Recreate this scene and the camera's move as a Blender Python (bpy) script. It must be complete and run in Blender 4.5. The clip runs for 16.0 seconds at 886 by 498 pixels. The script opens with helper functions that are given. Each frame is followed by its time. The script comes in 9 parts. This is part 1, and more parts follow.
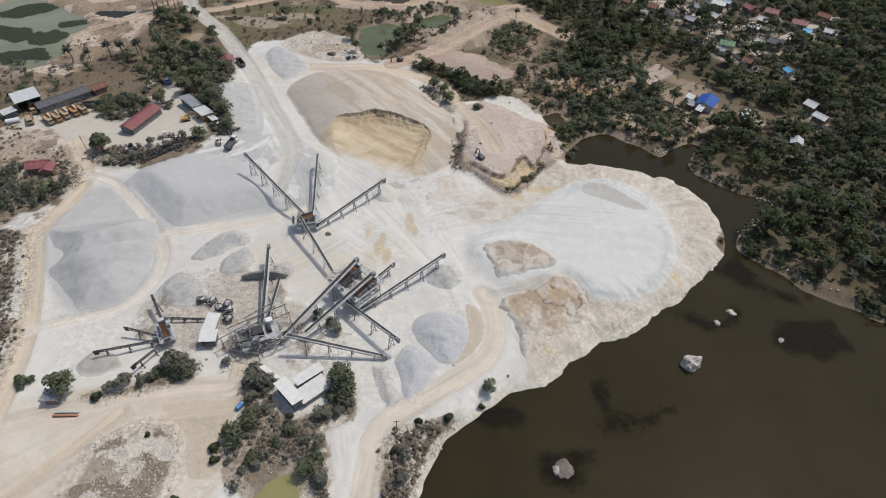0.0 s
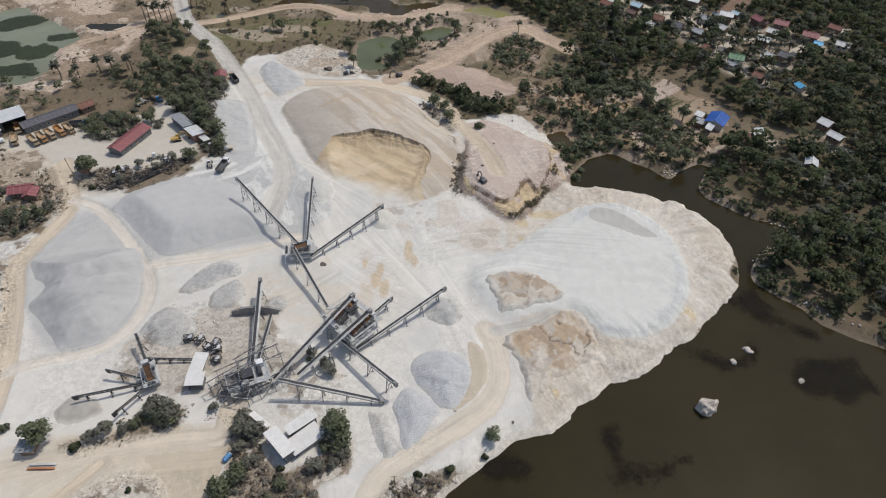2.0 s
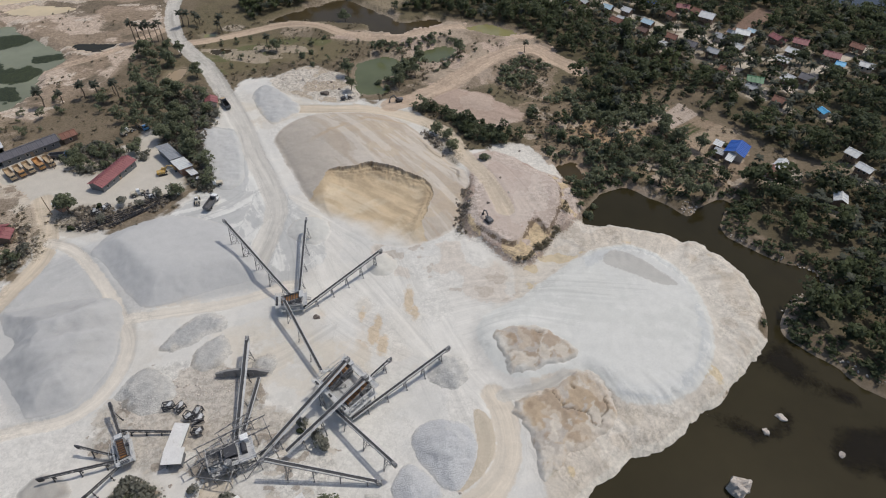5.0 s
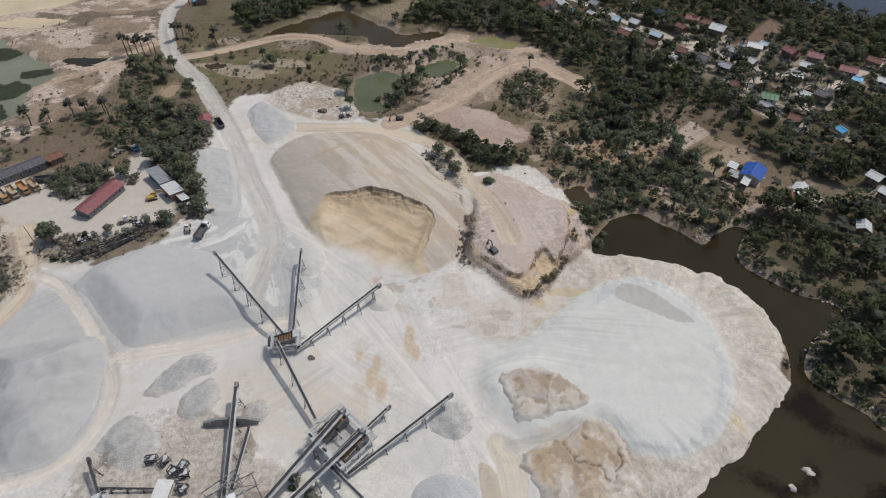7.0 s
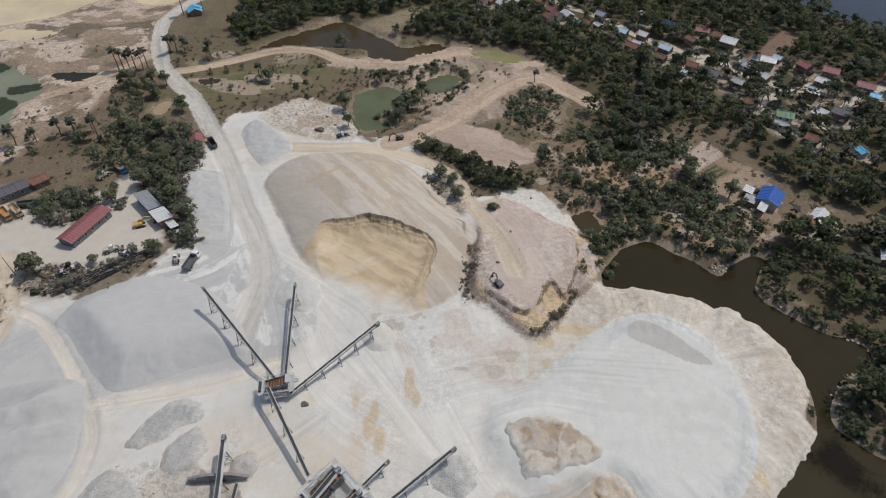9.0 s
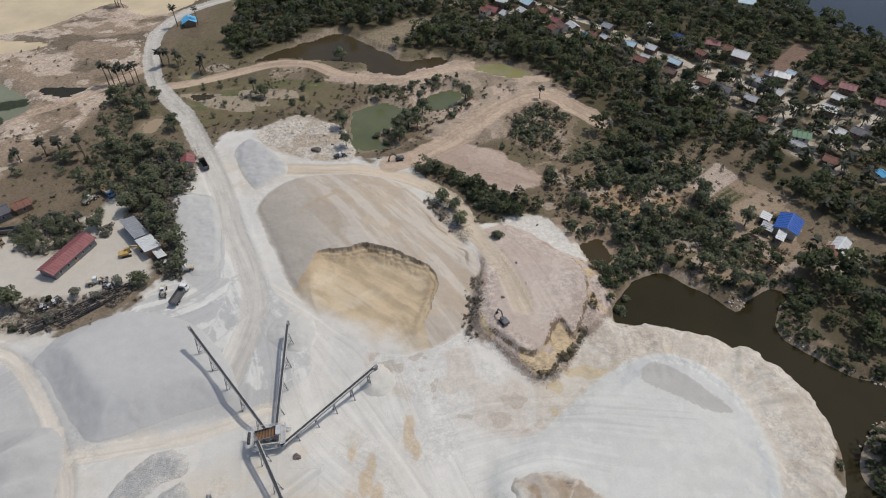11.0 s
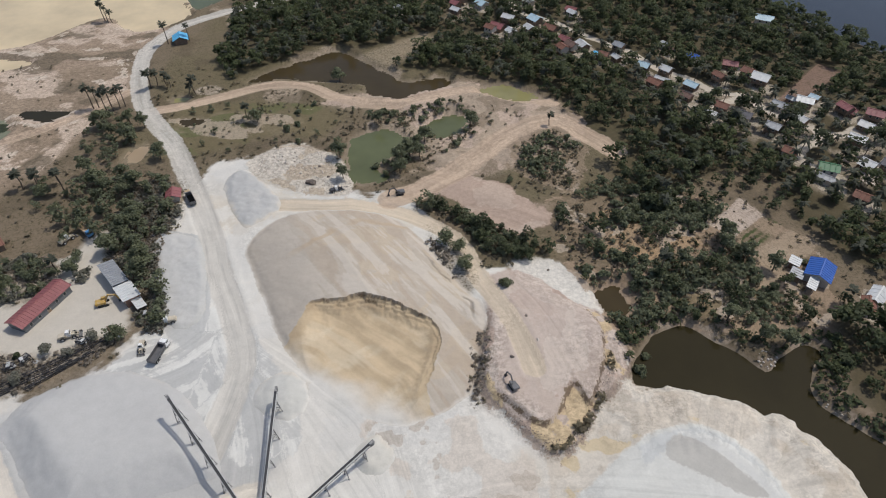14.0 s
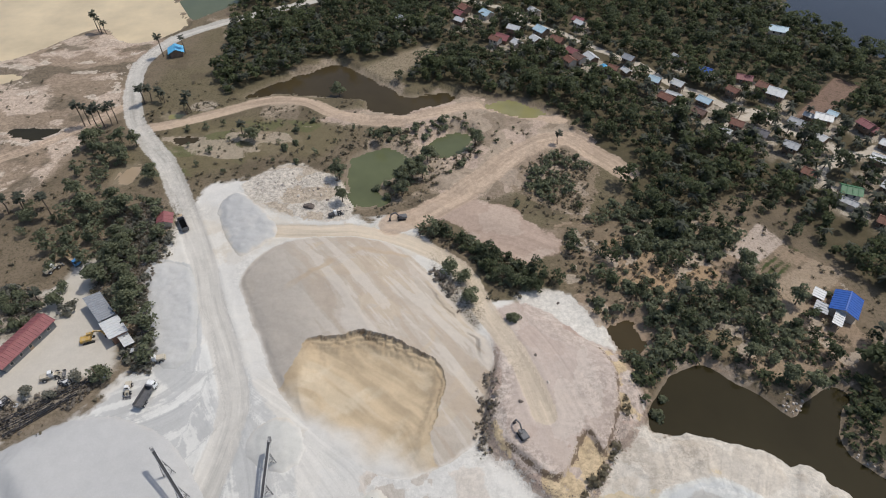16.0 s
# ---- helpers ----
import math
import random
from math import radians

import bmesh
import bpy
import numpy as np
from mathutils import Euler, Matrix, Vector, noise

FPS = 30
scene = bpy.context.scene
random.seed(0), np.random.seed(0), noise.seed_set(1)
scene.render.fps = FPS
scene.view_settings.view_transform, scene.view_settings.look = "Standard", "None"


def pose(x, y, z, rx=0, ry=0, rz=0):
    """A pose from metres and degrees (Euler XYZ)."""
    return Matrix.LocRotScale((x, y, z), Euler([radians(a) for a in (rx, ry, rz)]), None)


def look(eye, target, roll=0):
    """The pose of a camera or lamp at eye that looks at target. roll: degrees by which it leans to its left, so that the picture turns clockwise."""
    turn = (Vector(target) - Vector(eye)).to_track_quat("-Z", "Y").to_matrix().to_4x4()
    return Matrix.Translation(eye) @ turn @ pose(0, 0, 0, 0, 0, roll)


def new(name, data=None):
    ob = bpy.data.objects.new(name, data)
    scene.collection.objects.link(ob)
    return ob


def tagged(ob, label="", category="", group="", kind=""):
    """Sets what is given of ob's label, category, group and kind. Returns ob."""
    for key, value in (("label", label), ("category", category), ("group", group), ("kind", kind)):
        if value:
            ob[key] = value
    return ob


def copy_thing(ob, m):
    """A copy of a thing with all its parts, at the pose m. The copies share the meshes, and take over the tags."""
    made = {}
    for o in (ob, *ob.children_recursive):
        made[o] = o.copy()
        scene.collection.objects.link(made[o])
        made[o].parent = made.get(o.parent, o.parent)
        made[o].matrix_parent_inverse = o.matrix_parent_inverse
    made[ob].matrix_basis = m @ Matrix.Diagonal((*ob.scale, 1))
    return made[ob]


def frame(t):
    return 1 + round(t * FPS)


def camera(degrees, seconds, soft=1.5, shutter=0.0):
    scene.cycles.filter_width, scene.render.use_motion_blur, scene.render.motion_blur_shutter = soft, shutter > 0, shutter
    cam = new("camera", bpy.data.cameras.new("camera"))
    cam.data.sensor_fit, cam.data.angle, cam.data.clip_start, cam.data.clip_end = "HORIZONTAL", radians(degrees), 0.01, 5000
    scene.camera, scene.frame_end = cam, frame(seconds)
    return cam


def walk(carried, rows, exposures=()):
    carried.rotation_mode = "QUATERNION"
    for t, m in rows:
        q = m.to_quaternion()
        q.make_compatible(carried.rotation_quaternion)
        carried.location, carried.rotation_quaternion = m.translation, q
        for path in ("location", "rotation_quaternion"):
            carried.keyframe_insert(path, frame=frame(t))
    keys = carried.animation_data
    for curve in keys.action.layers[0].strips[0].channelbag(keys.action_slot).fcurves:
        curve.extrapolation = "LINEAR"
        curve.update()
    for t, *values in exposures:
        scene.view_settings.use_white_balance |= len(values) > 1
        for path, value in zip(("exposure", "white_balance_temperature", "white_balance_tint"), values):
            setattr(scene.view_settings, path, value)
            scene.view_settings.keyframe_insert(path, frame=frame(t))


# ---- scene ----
cam = camera(75.0, 16.0, soft=1.1)
PATH = [
    (0, (-0.116, 2.916, 120.997), (2.5868, 74.0057, 50.7201), 0.954),
    (1, (-0.005, 8.682, 121.170), (2.7187, 79.8605, 50.9833), 0.928),
    (2, (0.093, 14.575, 121.324), (2.7621, 85.8380, 51.2211), 0.862),
    (3, (0.176, 20.580, 121.463), (2.7424, 91.9220, 51.4363), 0.772),
    (4, (0.243, 26.682, 121.589), (2.6806, 98.0965, 51.6316), 0.675),
    (5, (0.294, 32.864, 121.703), (2.5937, 104.3456, 51.8096), 0.584),
    (6, (0.327, 39.113, 121.810), (2.4948, 110.6537, 51.9731), 0.509),
    (7, (0.342, 45.412, 121.911), (2.3926, 117.0056, 52.1247), 0.454),
    (8, (0.337, 51.745, 122.008), (2.2918, 123.3858, 52.2671), 0.424),
    (9, (0.312, 58.098, 122.104), (2.1929, 129.7793, 52.4030), 0.419),
    (10, (0.265, 64.455, 122.202), (2.0920, 136.1711, 52.5348), 0.434),
    (11, (0.195, 70.801, 122.304), (1.9812, 142.5462, 52.6654), 0.465),
    (12, (0.102, 77.120, 122.411), (1.8484, 148.8896, 52.7972), 0.501),
    (13, (-0.016, 83.397, 122.528), (1.6772, 155.1865, 52.9329), 0.530),
    (14, (-0.159, 89.617, 122.655), (1.4469, 161.4219, 53.0750), 0.535),
    (15, (-0.328, 95.763, 122.796), (1.1328, 167.5812, 53.2262), 0.498),
    (16, (-0.526, 101.821, 122.953), (0.7059, 173.6490, 53.3888), 0.397),
]
walk(cam, [(t, look(eye, target, roll)) for t, eye, target, roll in PATH],
     exposures=[(0.0, 0.0), (4.0, -0.1), (9.0, -0.16), (11.5, -0.13), (13.0, -0.09), (16.0, 0.03)])

# ---- light ----
SUN = Vector((0.42, 0.23, 0.88)).normalized()
world = bpy.data.worlds.new("sky")
scene.world = world
world.use_nodes = True
wn = world.node_tree
sky = wn.nodes.new("ShaderNodeTexSky")
sky.sky_type = "NISHITA"
sky.sun_disc = False
sky.sun_elevation = math.asin(SUN.z)
sky.sun_rotation = math.atan2(SUN.x, SUN.y)
sky.dust_density = 2.0
wn.links.new(sky.outputs[0], wn.nodes["Background"].inputs[0])
wn.nodes["Background"].inputs[1].default_value = 0.118
sun_data = bpy.data.lights.new("sun", "SUN")
sun_data.energy = 2.34
sun_data.angle = radians(0.6)
sun_data.color = (1.0, 0.955, 0.885)
sun = new("sun", sun_data)
sun.matrix_world = look(SUN * 500, (0, 0, 0))

# ---- materials ----
MATS = {}


def nodes_of(name):
    m = bpy.data.materials.new(name)
    m.use_nodes = True
    MATS[name] = m
    nt = m.node_tree
    return m, nt, nt.nodes["Principled BSDF"]


def noise_node(nt, scale, detail=4.0, rough=0.6, coord="Object", stretch=None, twist=0.0):
    tc = nt.nodes.new("ShaderNodeTexCoord")
    n = nt.nodes.new("ShaderNodeTexNoise")
    n.inputs["Scale"].default_value = scale
    n.inputs["Detail"].default_value = detail
    n.inputs["Roughness"].default_value = rough
    n.inputs["Distortion"].default_value = twist
    src = tc.outputs[coord]
    if stretch:
        mp = nt.nodes.new("ShaderNodeMapping")
        mp.inputs["Scale"].default_value = stretch
        nt.links.new(src, mp.inputs[0])
        src = mp.outputs[0]
    nt.links.new(src, n.inputs["Vector"])
    return n.outputs["Fac"]


def remap(nt, fac, a, b, lo, hi):
    r = nt.nodes.new("ShaderNodeMapRange")
    r.inputs[1].default_value, r.inputs[2].default_value = a, b
    r.inputs[3].default_value, r.inputs[4].default_value = lo, hi
    nt.links.new(fac, r.inputs[0])
    return r.outputs[0]


def math_node(nt, op, a, b):
    n = nt.nodes.new("ShaderNodeMath")
    n.operation = op
    for k, v in enumerate((a, b)):
        if isinstance(v, (int, float)):
            n.inputs[k].default_value = v
        else:
            nt.links.new(v, n.inputs[k])
    return n.outputs[0]


def scaled(nt, colour, fac):
    """colour times fac."""
    n = nt.nodes.new("ShaderNodeVectorMath")
    n.operation = "SCALE"
    if isinstance(colour, tuple):
        n.inputs[0].default_value = colour
    else:
        nt.links.new(colour, n.inputs[0])
    nt.links.new(fac, n.inputs["Scale"])
    return n.outputs[0]


def mixed(nt, fac, a, b):
    n = nt.nodes.new("ShaderNodeMix")
    n.data_type = "RGBA"
    for sock, v in ((n.inputs[0], fac), (n.inputs[6], a), (n.inputs[7], b)):
        if isinstance(v, tuple):
            sock.default_value = (*v, 1.0)
        elif isinstance(v, (int, float)):
            sock.default_value = v
        else:
            nt.links.new(v, sock)
    return n.outputs[2]


def bumped(nt, bsdf, fac, strength, dist):
    b = nt.nodes.new("ShaderNodeBump")
    b.inputs["Strength"].default_value = strength
    b.inputs["Distance"].default_value = dist
    nt.links.new(fac, b.inputs["Height"])
    nt.links.new(b.outputs[0], bsdf.inputs["Normal"])


def surface(name, colour, rough=0.8, metal=0.0, fine=6.0, coarse=0.6, amount=0.25, dirt=None, dirt_from=0.55, bump=0.0, stretch=None, vary=0.0):
    """A painted, metal or mineral surface with grain, stains and wear."""
    m, nt, bsdf = nodes_of(name)
    n1, n2 = noise_node(nt, fine, 5, 0.65, stretch=stretch), noise_node(nt, coarse, 3)
    fac = math_node(nt, "MULTIPLY", remap(nt, n1, 0.25, 0.75, 1 - amount, 1 + amount), remap(nt, n2, 0.3, 0.7, 1 - amount * 0.6, 1 + amount * 0.6))
    if vary:
        info = nt.nodes.new("ShaderNodeObjectInfo")
        fac = math_node(nt, "MULTIPLY", fac, remap(nt, info.outputs["Random"], 0, 1, 1 - vary, 1 + vary))
    col = scaled(nt, colour, fac)
    if dirt:
        col = mixed(nt, remap(nt, noise_node(nt, coarse * 2.3, 6, 0.7), dirt_from, dirt_from + 0.18, 0, 0.85), col, dirt)
    nt.links.new(col, bsdf.inputs["Base Color"])
    bsdf.inputs["Roughness"].default_value = rough
    bsdf.inputs["Metallic"].default_value = metal
    if bump:
        bumped(nt, bsdf, n1, 0.6, bump)
    return m


def voronoi_node(nt, scale, feature="F1", out="Color"):
    tc = nt.nodes.new("ShaderNodeTexCoord")
    v = nt.nodes.new("ShaderNodeTexVoronoi")
    v.feature = feature
    v.inputs["Scale"].default_value = scale
    nt.links.new(tc.outputs["Object"], v.inputs["Vector"])
    return v.outputs[out]


def ridge_node(nt, scale, detail=7.0, stretch=None, width=0.06, twist=0.0):
    """Thin winding creases: 1 on the crease, 0 off it."""
    f = noise_node(nt, scale, detail, 0.6, stretch=stretch, twist=twist)
    d = math_node(nt, "ABSOLUTE", math_node(nt, "SUBTRACT", f, 0.5), 0.0)
    return remap(nt, d, 0.0, width, 1.0, 0.0)


def earth(name, grain=2.2, bump=0.2, speck=0.05, cloud=0.12, rough=0.95, stones=0.0, layers=()):
    """Loose ground: soil from the mesh's zones, crisp torn-edged layers over it, wheel lines along the traffic, clods and dry tufts."""
    m, nt, bsdf = nodes_of(name)
    at, sc, br = (nt.nodes.new("ShaderNodeAttribute") for _ in range(3))
    at.attribute_name, sc.attribute_name, br.attribute_name = "soil", "scrub", "broken"
    fine = noise_node(nt, grain, 6, 0.7)
    mid = noise_node(nt, 0.35, 6, 0.6)
    torn = noise_node(nt, 0.8, 7, 0.7)
    soil = at.outputs["Color"]
    fac = math_node(nt, "MULTIPLY", remap(nt, fine, 0.3, 0.7, 1 - speck, 1 + speck), remap(nt, mid, 0.35, 0.65, 1 - cloud * 0.3, 1 + cloud * 0.3))
    height = math_node(nt, "ADD", math_node(nt, "MULTIPLY", fine, 0.5), math_node(nt, "MULTIPLY", mid, 1.5))
    if layers:
        # torn edges, in metres either way
        edge = math_node(nt, "ADD", math_node(nt, "MULTIPLY", math_node(nt, "SUBTRACT", mid, 0.5), 2.6), math_node(nt, "MULTIPLY", math_node(nt, "SUBTRACT", torn, 0.5), 3.2))
        packs = {}
        flow = nt.nodes.new("ShaderNodeAttribute")
        flow.attribute_name = "flow"
        apart = nt.nodes.new("ShaderNodeSeparateXYZ")
        nt.links.new(flow.outputs["Vector"], apart.inputs[0])
        lines = []
        for across, along_, detail in ((0.8, 0.03, 3.0), (0.3, 0.03, 5.0)):
            mp = nt.nodes.new("ShaderNodeMapping")
            mp.inputs["Scale"].default_value = (across, along_, 0.0)
            nt.links.new(flow.outputs["Vector"], mp.inputs[0])
            n = nt.nodes.new("ShaderNodeTexNoise")
            n.inputs["Scale"].default_value, n.inputs["Detail"].default_value, n.inputs["Distortion"].default_value = 1.0, detail, 0.25
            nt.links.new(mp.outputs[0], n.inputs["Vector"])
            lines.append(n.outputs["Fac"])
        for k, (colour, ragged, soft, amount, kind) in enumerate(layers):
            if k // 3 not in packs:
                pa, sp = nt.nodes.new("ShaderNodeAttribute"), nt.nodes.new("ShaderNodeSeparateXYZ")
                pa.attribute_name = "layer_%d" % (k // 3)
                nt.links.new(pa.outputs["Vector"], sp.inputs[0])
                packs[k // 3] = sp
            value = packs[k // 3].outputs[k % 3]
            if kind == "streak":
                value = math_node(nt, "ADD", value, math_node(nt, "MULTIPLY", math_node(nt, "SUBTRACT", lines[1], 0.5), 14.0 * ragged))
            value = math_node(nt, "ADD", value, math_node(nt, "MULTIPLY", edge, ragged))
            soil = mixed(nt, remap(nt, value, -0.6 * soft, 0.6 * soft, 0, amount), soil, colour)
        on = apart.outputs[2]
        pale, dark = remap(nt, lines[0], 0.55, 0.62, 0, 1), remap(nt, lines[0], 0.45, 0.38, 0, 1)
        mark = math_node(nt, "SUBTRACT", math_node(nt, "MULTIPLY", pale, 0.07), math_node(nt, "MULTIPLY", dark, 0.1))
        wide = math_node(nt, "SUBTRACT", remap(nt, lines[1], 0.42, 0.58, 0, 0.09), 0.045)
        fac = math_node(nt, "MULTIPLY", fac, math_node(nt, "ADD", 1.0, math_node(nt, "MULTIPLY", math_node(nt, "ADD", mark, wide), on)))
        height = math_node(nt, "ADD", height, math_node(nt, "MULTIPLY", math_node(nt, "MULTIPLY", lines[0], on), 2.0))
    # clods and cracks where the ground is broken
    cracks = ridge_node(nt, 0.5, 7, width=0.03)
    broke = math_node(nt, "MULTIPLY", remap(nt, torn, 0.4, 0.58, 0.74, 1.16), remap(nt, cracks, 0, 1, 1.0, 0.7))
    gap = math_node(nt, "SUBTRACT", broke, 1.0)
    fac = math_node(nt, "MULTIPLY", fac, math_node(nt, "ADD", 1.0, math_node(nt, "MULTIPLY", gap, br.outputs["Fac"])))
    height = math_node(nt, "ADD", height, math_node(nt, "MULTIPLY", math_node(nt, "MULTIPLY", torn, br.outputs["Fac"]), 6.0))
    if stones:
        cell = nt.nodes.new("ShaderNodeSeparateColor")
        nt.links.new(voronoi_node(nt, 4.4), cell.inputs[0])
        fac = math_node(nt, "MULTIPLY", fac, remap(nt, cell.outputs[0], 0, 1, 1 - stones, 1 + stones))
        height = math_node(nt, "ADD", height, math_node(nt, "MULTIPLY", voronoi_node(nt, 4.4, out="Distance"), -2.0))
    warm = nt.nodes.new("ShaderNodeVectorMath")
    warm.operation = "MULTIPLY"
    nt.links.new(soil, warm.inputs[0])
    warm.inputs[1].default_value = (0.925, 0.904, 0.858)
    col = scaled(nt, warm.outputs[0], fac)
    tuft = remap(nt, noise_node(nt, 1.3, 7, 0.78), 0.5, 0.57, 0, 0.85)
    tuft = math_node(nt, "MULTIPLY", tuft, sc.outputs["Fac"])
    grass = mixed(nt, remap(nt, mid, 0.35, 0.65, 0, 1), (0.075, 0.068, 0.036), (0.115, 0.088, 0.055))
    col = mixed(nt, tuft, col, grass)
    nt.links.new(col, bsdf.inputs["Base Color"])
    bsdf.inputs["Roughness"].default_value = rough
    bsdf.inputs["Specular IOR Level"].default_value = 0.15
    bumped(nt, bsdf, height, 0.6, bump)
    return m


def leafy(name, dark, light):
    m, nt, bsdf = nodes_of(name)
    at = nt.nodes.new("ShaderNodeAttribute")
    at.attribute_name = "tint"
    info = nt.nodes.new("ShaderNodeObjectInfo")
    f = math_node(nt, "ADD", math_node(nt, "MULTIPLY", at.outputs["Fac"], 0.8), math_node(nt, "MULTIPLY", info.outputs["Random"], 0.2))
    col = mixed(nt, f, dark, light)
    col = scaled(nt, col, remap(nt, noise_node(nt, 2.5, 3), 0.3, 0.7, 0.8, 1.2))
    nt.links.new(col, bsdf.inputs["Base Color"])
    bsdf.inputs["Roughness"].default_value = 0.7
    bsdf.inputs["Specular IOR Level"].default_value = 0.2
    thin = nt.nodes.new("ShaderNodeBsdfTranslucent")
    nt.links.new(col, thin.inputs[0])
    both = nt.nodes.new("ShaderNodeMixShader")
    both.inputs[0].default_value = 0.5
    nt.links.new(bsdf.outputs[0], both.inputs[1])
    nt.links.new(thin.outputs[0], both.inputs[2])
    nt.links.new(both.outputs[0], nt.nodes["Material Output"].inputs[0])
    return m


def water(name, colour, rough=0.08, ripple=0.02):
    m, nt, bsdf = nodes_of(name)
    col = scaled(nt, colour, remap(nt, noise_node(nt, 0.05, 4), 0.3, 0.7, 0.85, 1.15))
    nt.links.new(col, bsdf.inputs["Base Color"])
    bsdf.inputs["Roughness"].default_value = rough
    bsdf.inputs["IOR"].default_value = 1.33
    bumped(nt, bsdf, noise_node(nt, 1.6, 5, 0.6), 0.35, ripple)
    return m


def window_glass(name):
    m, nt, bsdf = nodes_of(name)
    bsdf.inputs["Base Color"].default_value = (0.03, 0.04, 0.045, 1)
    bsdf.inputs["Roughness"].default_value = 0.08
    return m


HEAP = earth("heap_sand", grain=3.0, bump=0.08, speck=0.05, cloud=0.1)
GRAVEL = earth("heap_gravel", grain=4.0, bump=0.2, speck=0.08, cloud=0.1, stones=0.1)
DUST = (0.6, 0.58, 0.54)
STEEL = surface("dusty_steel", (0.13, 0.13, 0.133), 0.7, 0.2, dirt=DUST, dirt_from=0.47)
DARKSTEEL = surface("dark_steel", (0.055, 0.055, 0.06), 0.6, 0.3, dirt=(0.3, 0.29, 0.27), dirt_from=0.58)
PALESTEEL = surface("galvanised_steel", (0.5, 0.5, 0.49), 0.6, 0.1, dirt=DUST)
BELT = surface("rubber_belt", (0.055, 0.055, 0.057), 0.85, fine=3, amount=0.3, dirt=(0.24, 0.235, 0.225), dirt_from=0.62)
RUBBER = surface("black_rubber", (0.03, 0.03, 0.03), 0.85, dirt=(0.3, 0.28, 0.25), dirt_from=0.6)
RUST = surface("rusty_screen_deck", (0.3, 0.15, 0.06), 0.8, 0.2, amount=0.4, dirt=(0.16, 0.09, 0.05))
YELLOW = surface("machine_yellow", (0.5, 0.31, 0.07), 0.6, dirt=(0.42, 0.36, 0.27), dirt_from=0.47)
WHITEPAINT = surface("white_paint", (0.75, 0.75, 0.73), 0.45, dirt=(0.5, 0.46, 0.4), dirt_from=0.56)
TRUCKGREY = surface("tipper_grey", (0.13, 0.13, 0.135), 0.55, 0.2, dirt=(0.45, 0.43, 0.4), dirt_from=0.6)
TRUCKTAN = surface("tipper_tan", (0.42, 0.31, 0.19), 0.6, dirt=(0.55, 0.5, 0.42), dirt_from=0.55)
TRUCKORANGE = surface("tipper_orange", (0.42, 0.22, 0.08), 0.55, dirt=(0.5, 0.42, 0.3), dirt_from=0.58)
TRUCKBLUE = surface("truck_blue", (0.06, 0.2, 0.4), 0.45, dirt=(0.4, 0.4, 0.4), dirt_from=0.6)
GLASS = window_glass("window_glass")
ROOF = {
    "red": surface("red_sheet_roof", (0.25, 0.085, 0.085), 0.6, amount=0.2, dirt=(0.3, 0.17, 0.13), dirt_from=0.58, stretch=(1, 6, 1)),
    "rust": surface("rusty_tile_roof", (0.2, 0.09, 0.06), 0.75, amount=0.3, dirt=(0.13, 0.08, 0.06)),
    "brown": surface("brown_sheet_roof", (0.15, 0.085, 0.065), 0.7, amount=0.3, dirt=(0.22, 0.17, 0.14)),
    "white": surface("pale_sheet_roof", (0.57, 0.575, 0.56), 0.5, 0.1, amount=0.1, dirt=(0.48, 0.45, 0.4), dirt_from=0.56, stretch=(1, 5, 1)),
    "dusty": surface("dust_covered_roof", (0.64, 0.625, 0.59), 0.85, amount=0.12, dirt=(0.46, 0.425, 0.38), dirt_from=0.55),
    "grey": surface("weathered_zinc_roof", (0.3, 0.31, 0.32), 0.5, 0.3, amount=0.2, dirt=(0.22, 0.16, 0.12), dirt_from=0.6),
    "dark": surface("dark_grey_roof", (0.1, 0.095, 0.105), 0.6, amount=0.25, dirt=(0.2, 0.18, 0.17), dirt_from=0.58),
    "blue": surface("blue_sheet_roof", (0.025, 0.1, 0.38), 0.4, amount=0.18, dirt=(0.1, 0.16, 0.32), dirt_from=0.62, stretch=(1, 6, 1)),
    "sky": surface("light_blue_roof", (0.1, 0.42, 0.68), 0.45, amount=0.15),
    "pale_blue": surface("pale_blue_roof", (0.42, 0.56, 0.62), 0.45, amount=0.15, dirt=(0.5, 0.5, 0.48)),
    "green": surface("green_sheet_roof", (0.035, 0.15, 0.055), 0.5, amount=0.2, dirt=(0.1, 0.15, 0.1)),
}
WALLS = {
    "plank": surface("weathered_plank_wall", (0.2, 0.14, 0.1), 0.85, amount=0.3, stretch=(4, 4, 0.6)),
    "plaster": surface("pale_plaster_wall", (0.55, 0.5, 0.44), 0.85, amount=0.12, dirt=(0.35, 0.3, 0.25)),
    "sheet": surface("grey_sheet_wall", (0.15, 0.16, 0.17), 0.6, 0.2, amount=0.2, dirt=(0.35, 0.32, 0.29)),
    "brick": surface("brick_wall", (0.33, 0.19, 0.13), 0.9, amount=0.3),
}
CONCRETE = surface("grey_concrete", (0.25, 0.24, 0.225), 0.9, fine=2, amount=0.18, bump=0.03, dirt=(0.24, 0.23, 0.21))
WOOD = surface("weathered_wood", (0.25, 0.18, 0.12), 0.85, amount=0.3)
ORANGEBOARD = surface("rust_red_beam", (0.36, 0.16, 0.08), 0.8, amount=0.3)
BARK = surface("bark", (0.13, 0.1, 0.075), 0.95, amount=0.4, bump=0.05)
# LEAF's dark end is bluish, distant haze put into its colour
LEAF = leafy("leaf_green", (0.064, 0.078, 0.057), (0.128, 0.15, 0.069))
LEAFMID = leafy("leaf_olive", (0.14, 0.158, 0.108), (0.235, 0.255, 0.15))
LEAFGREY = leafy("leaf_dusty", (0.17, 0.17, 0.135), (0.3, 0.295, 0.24))
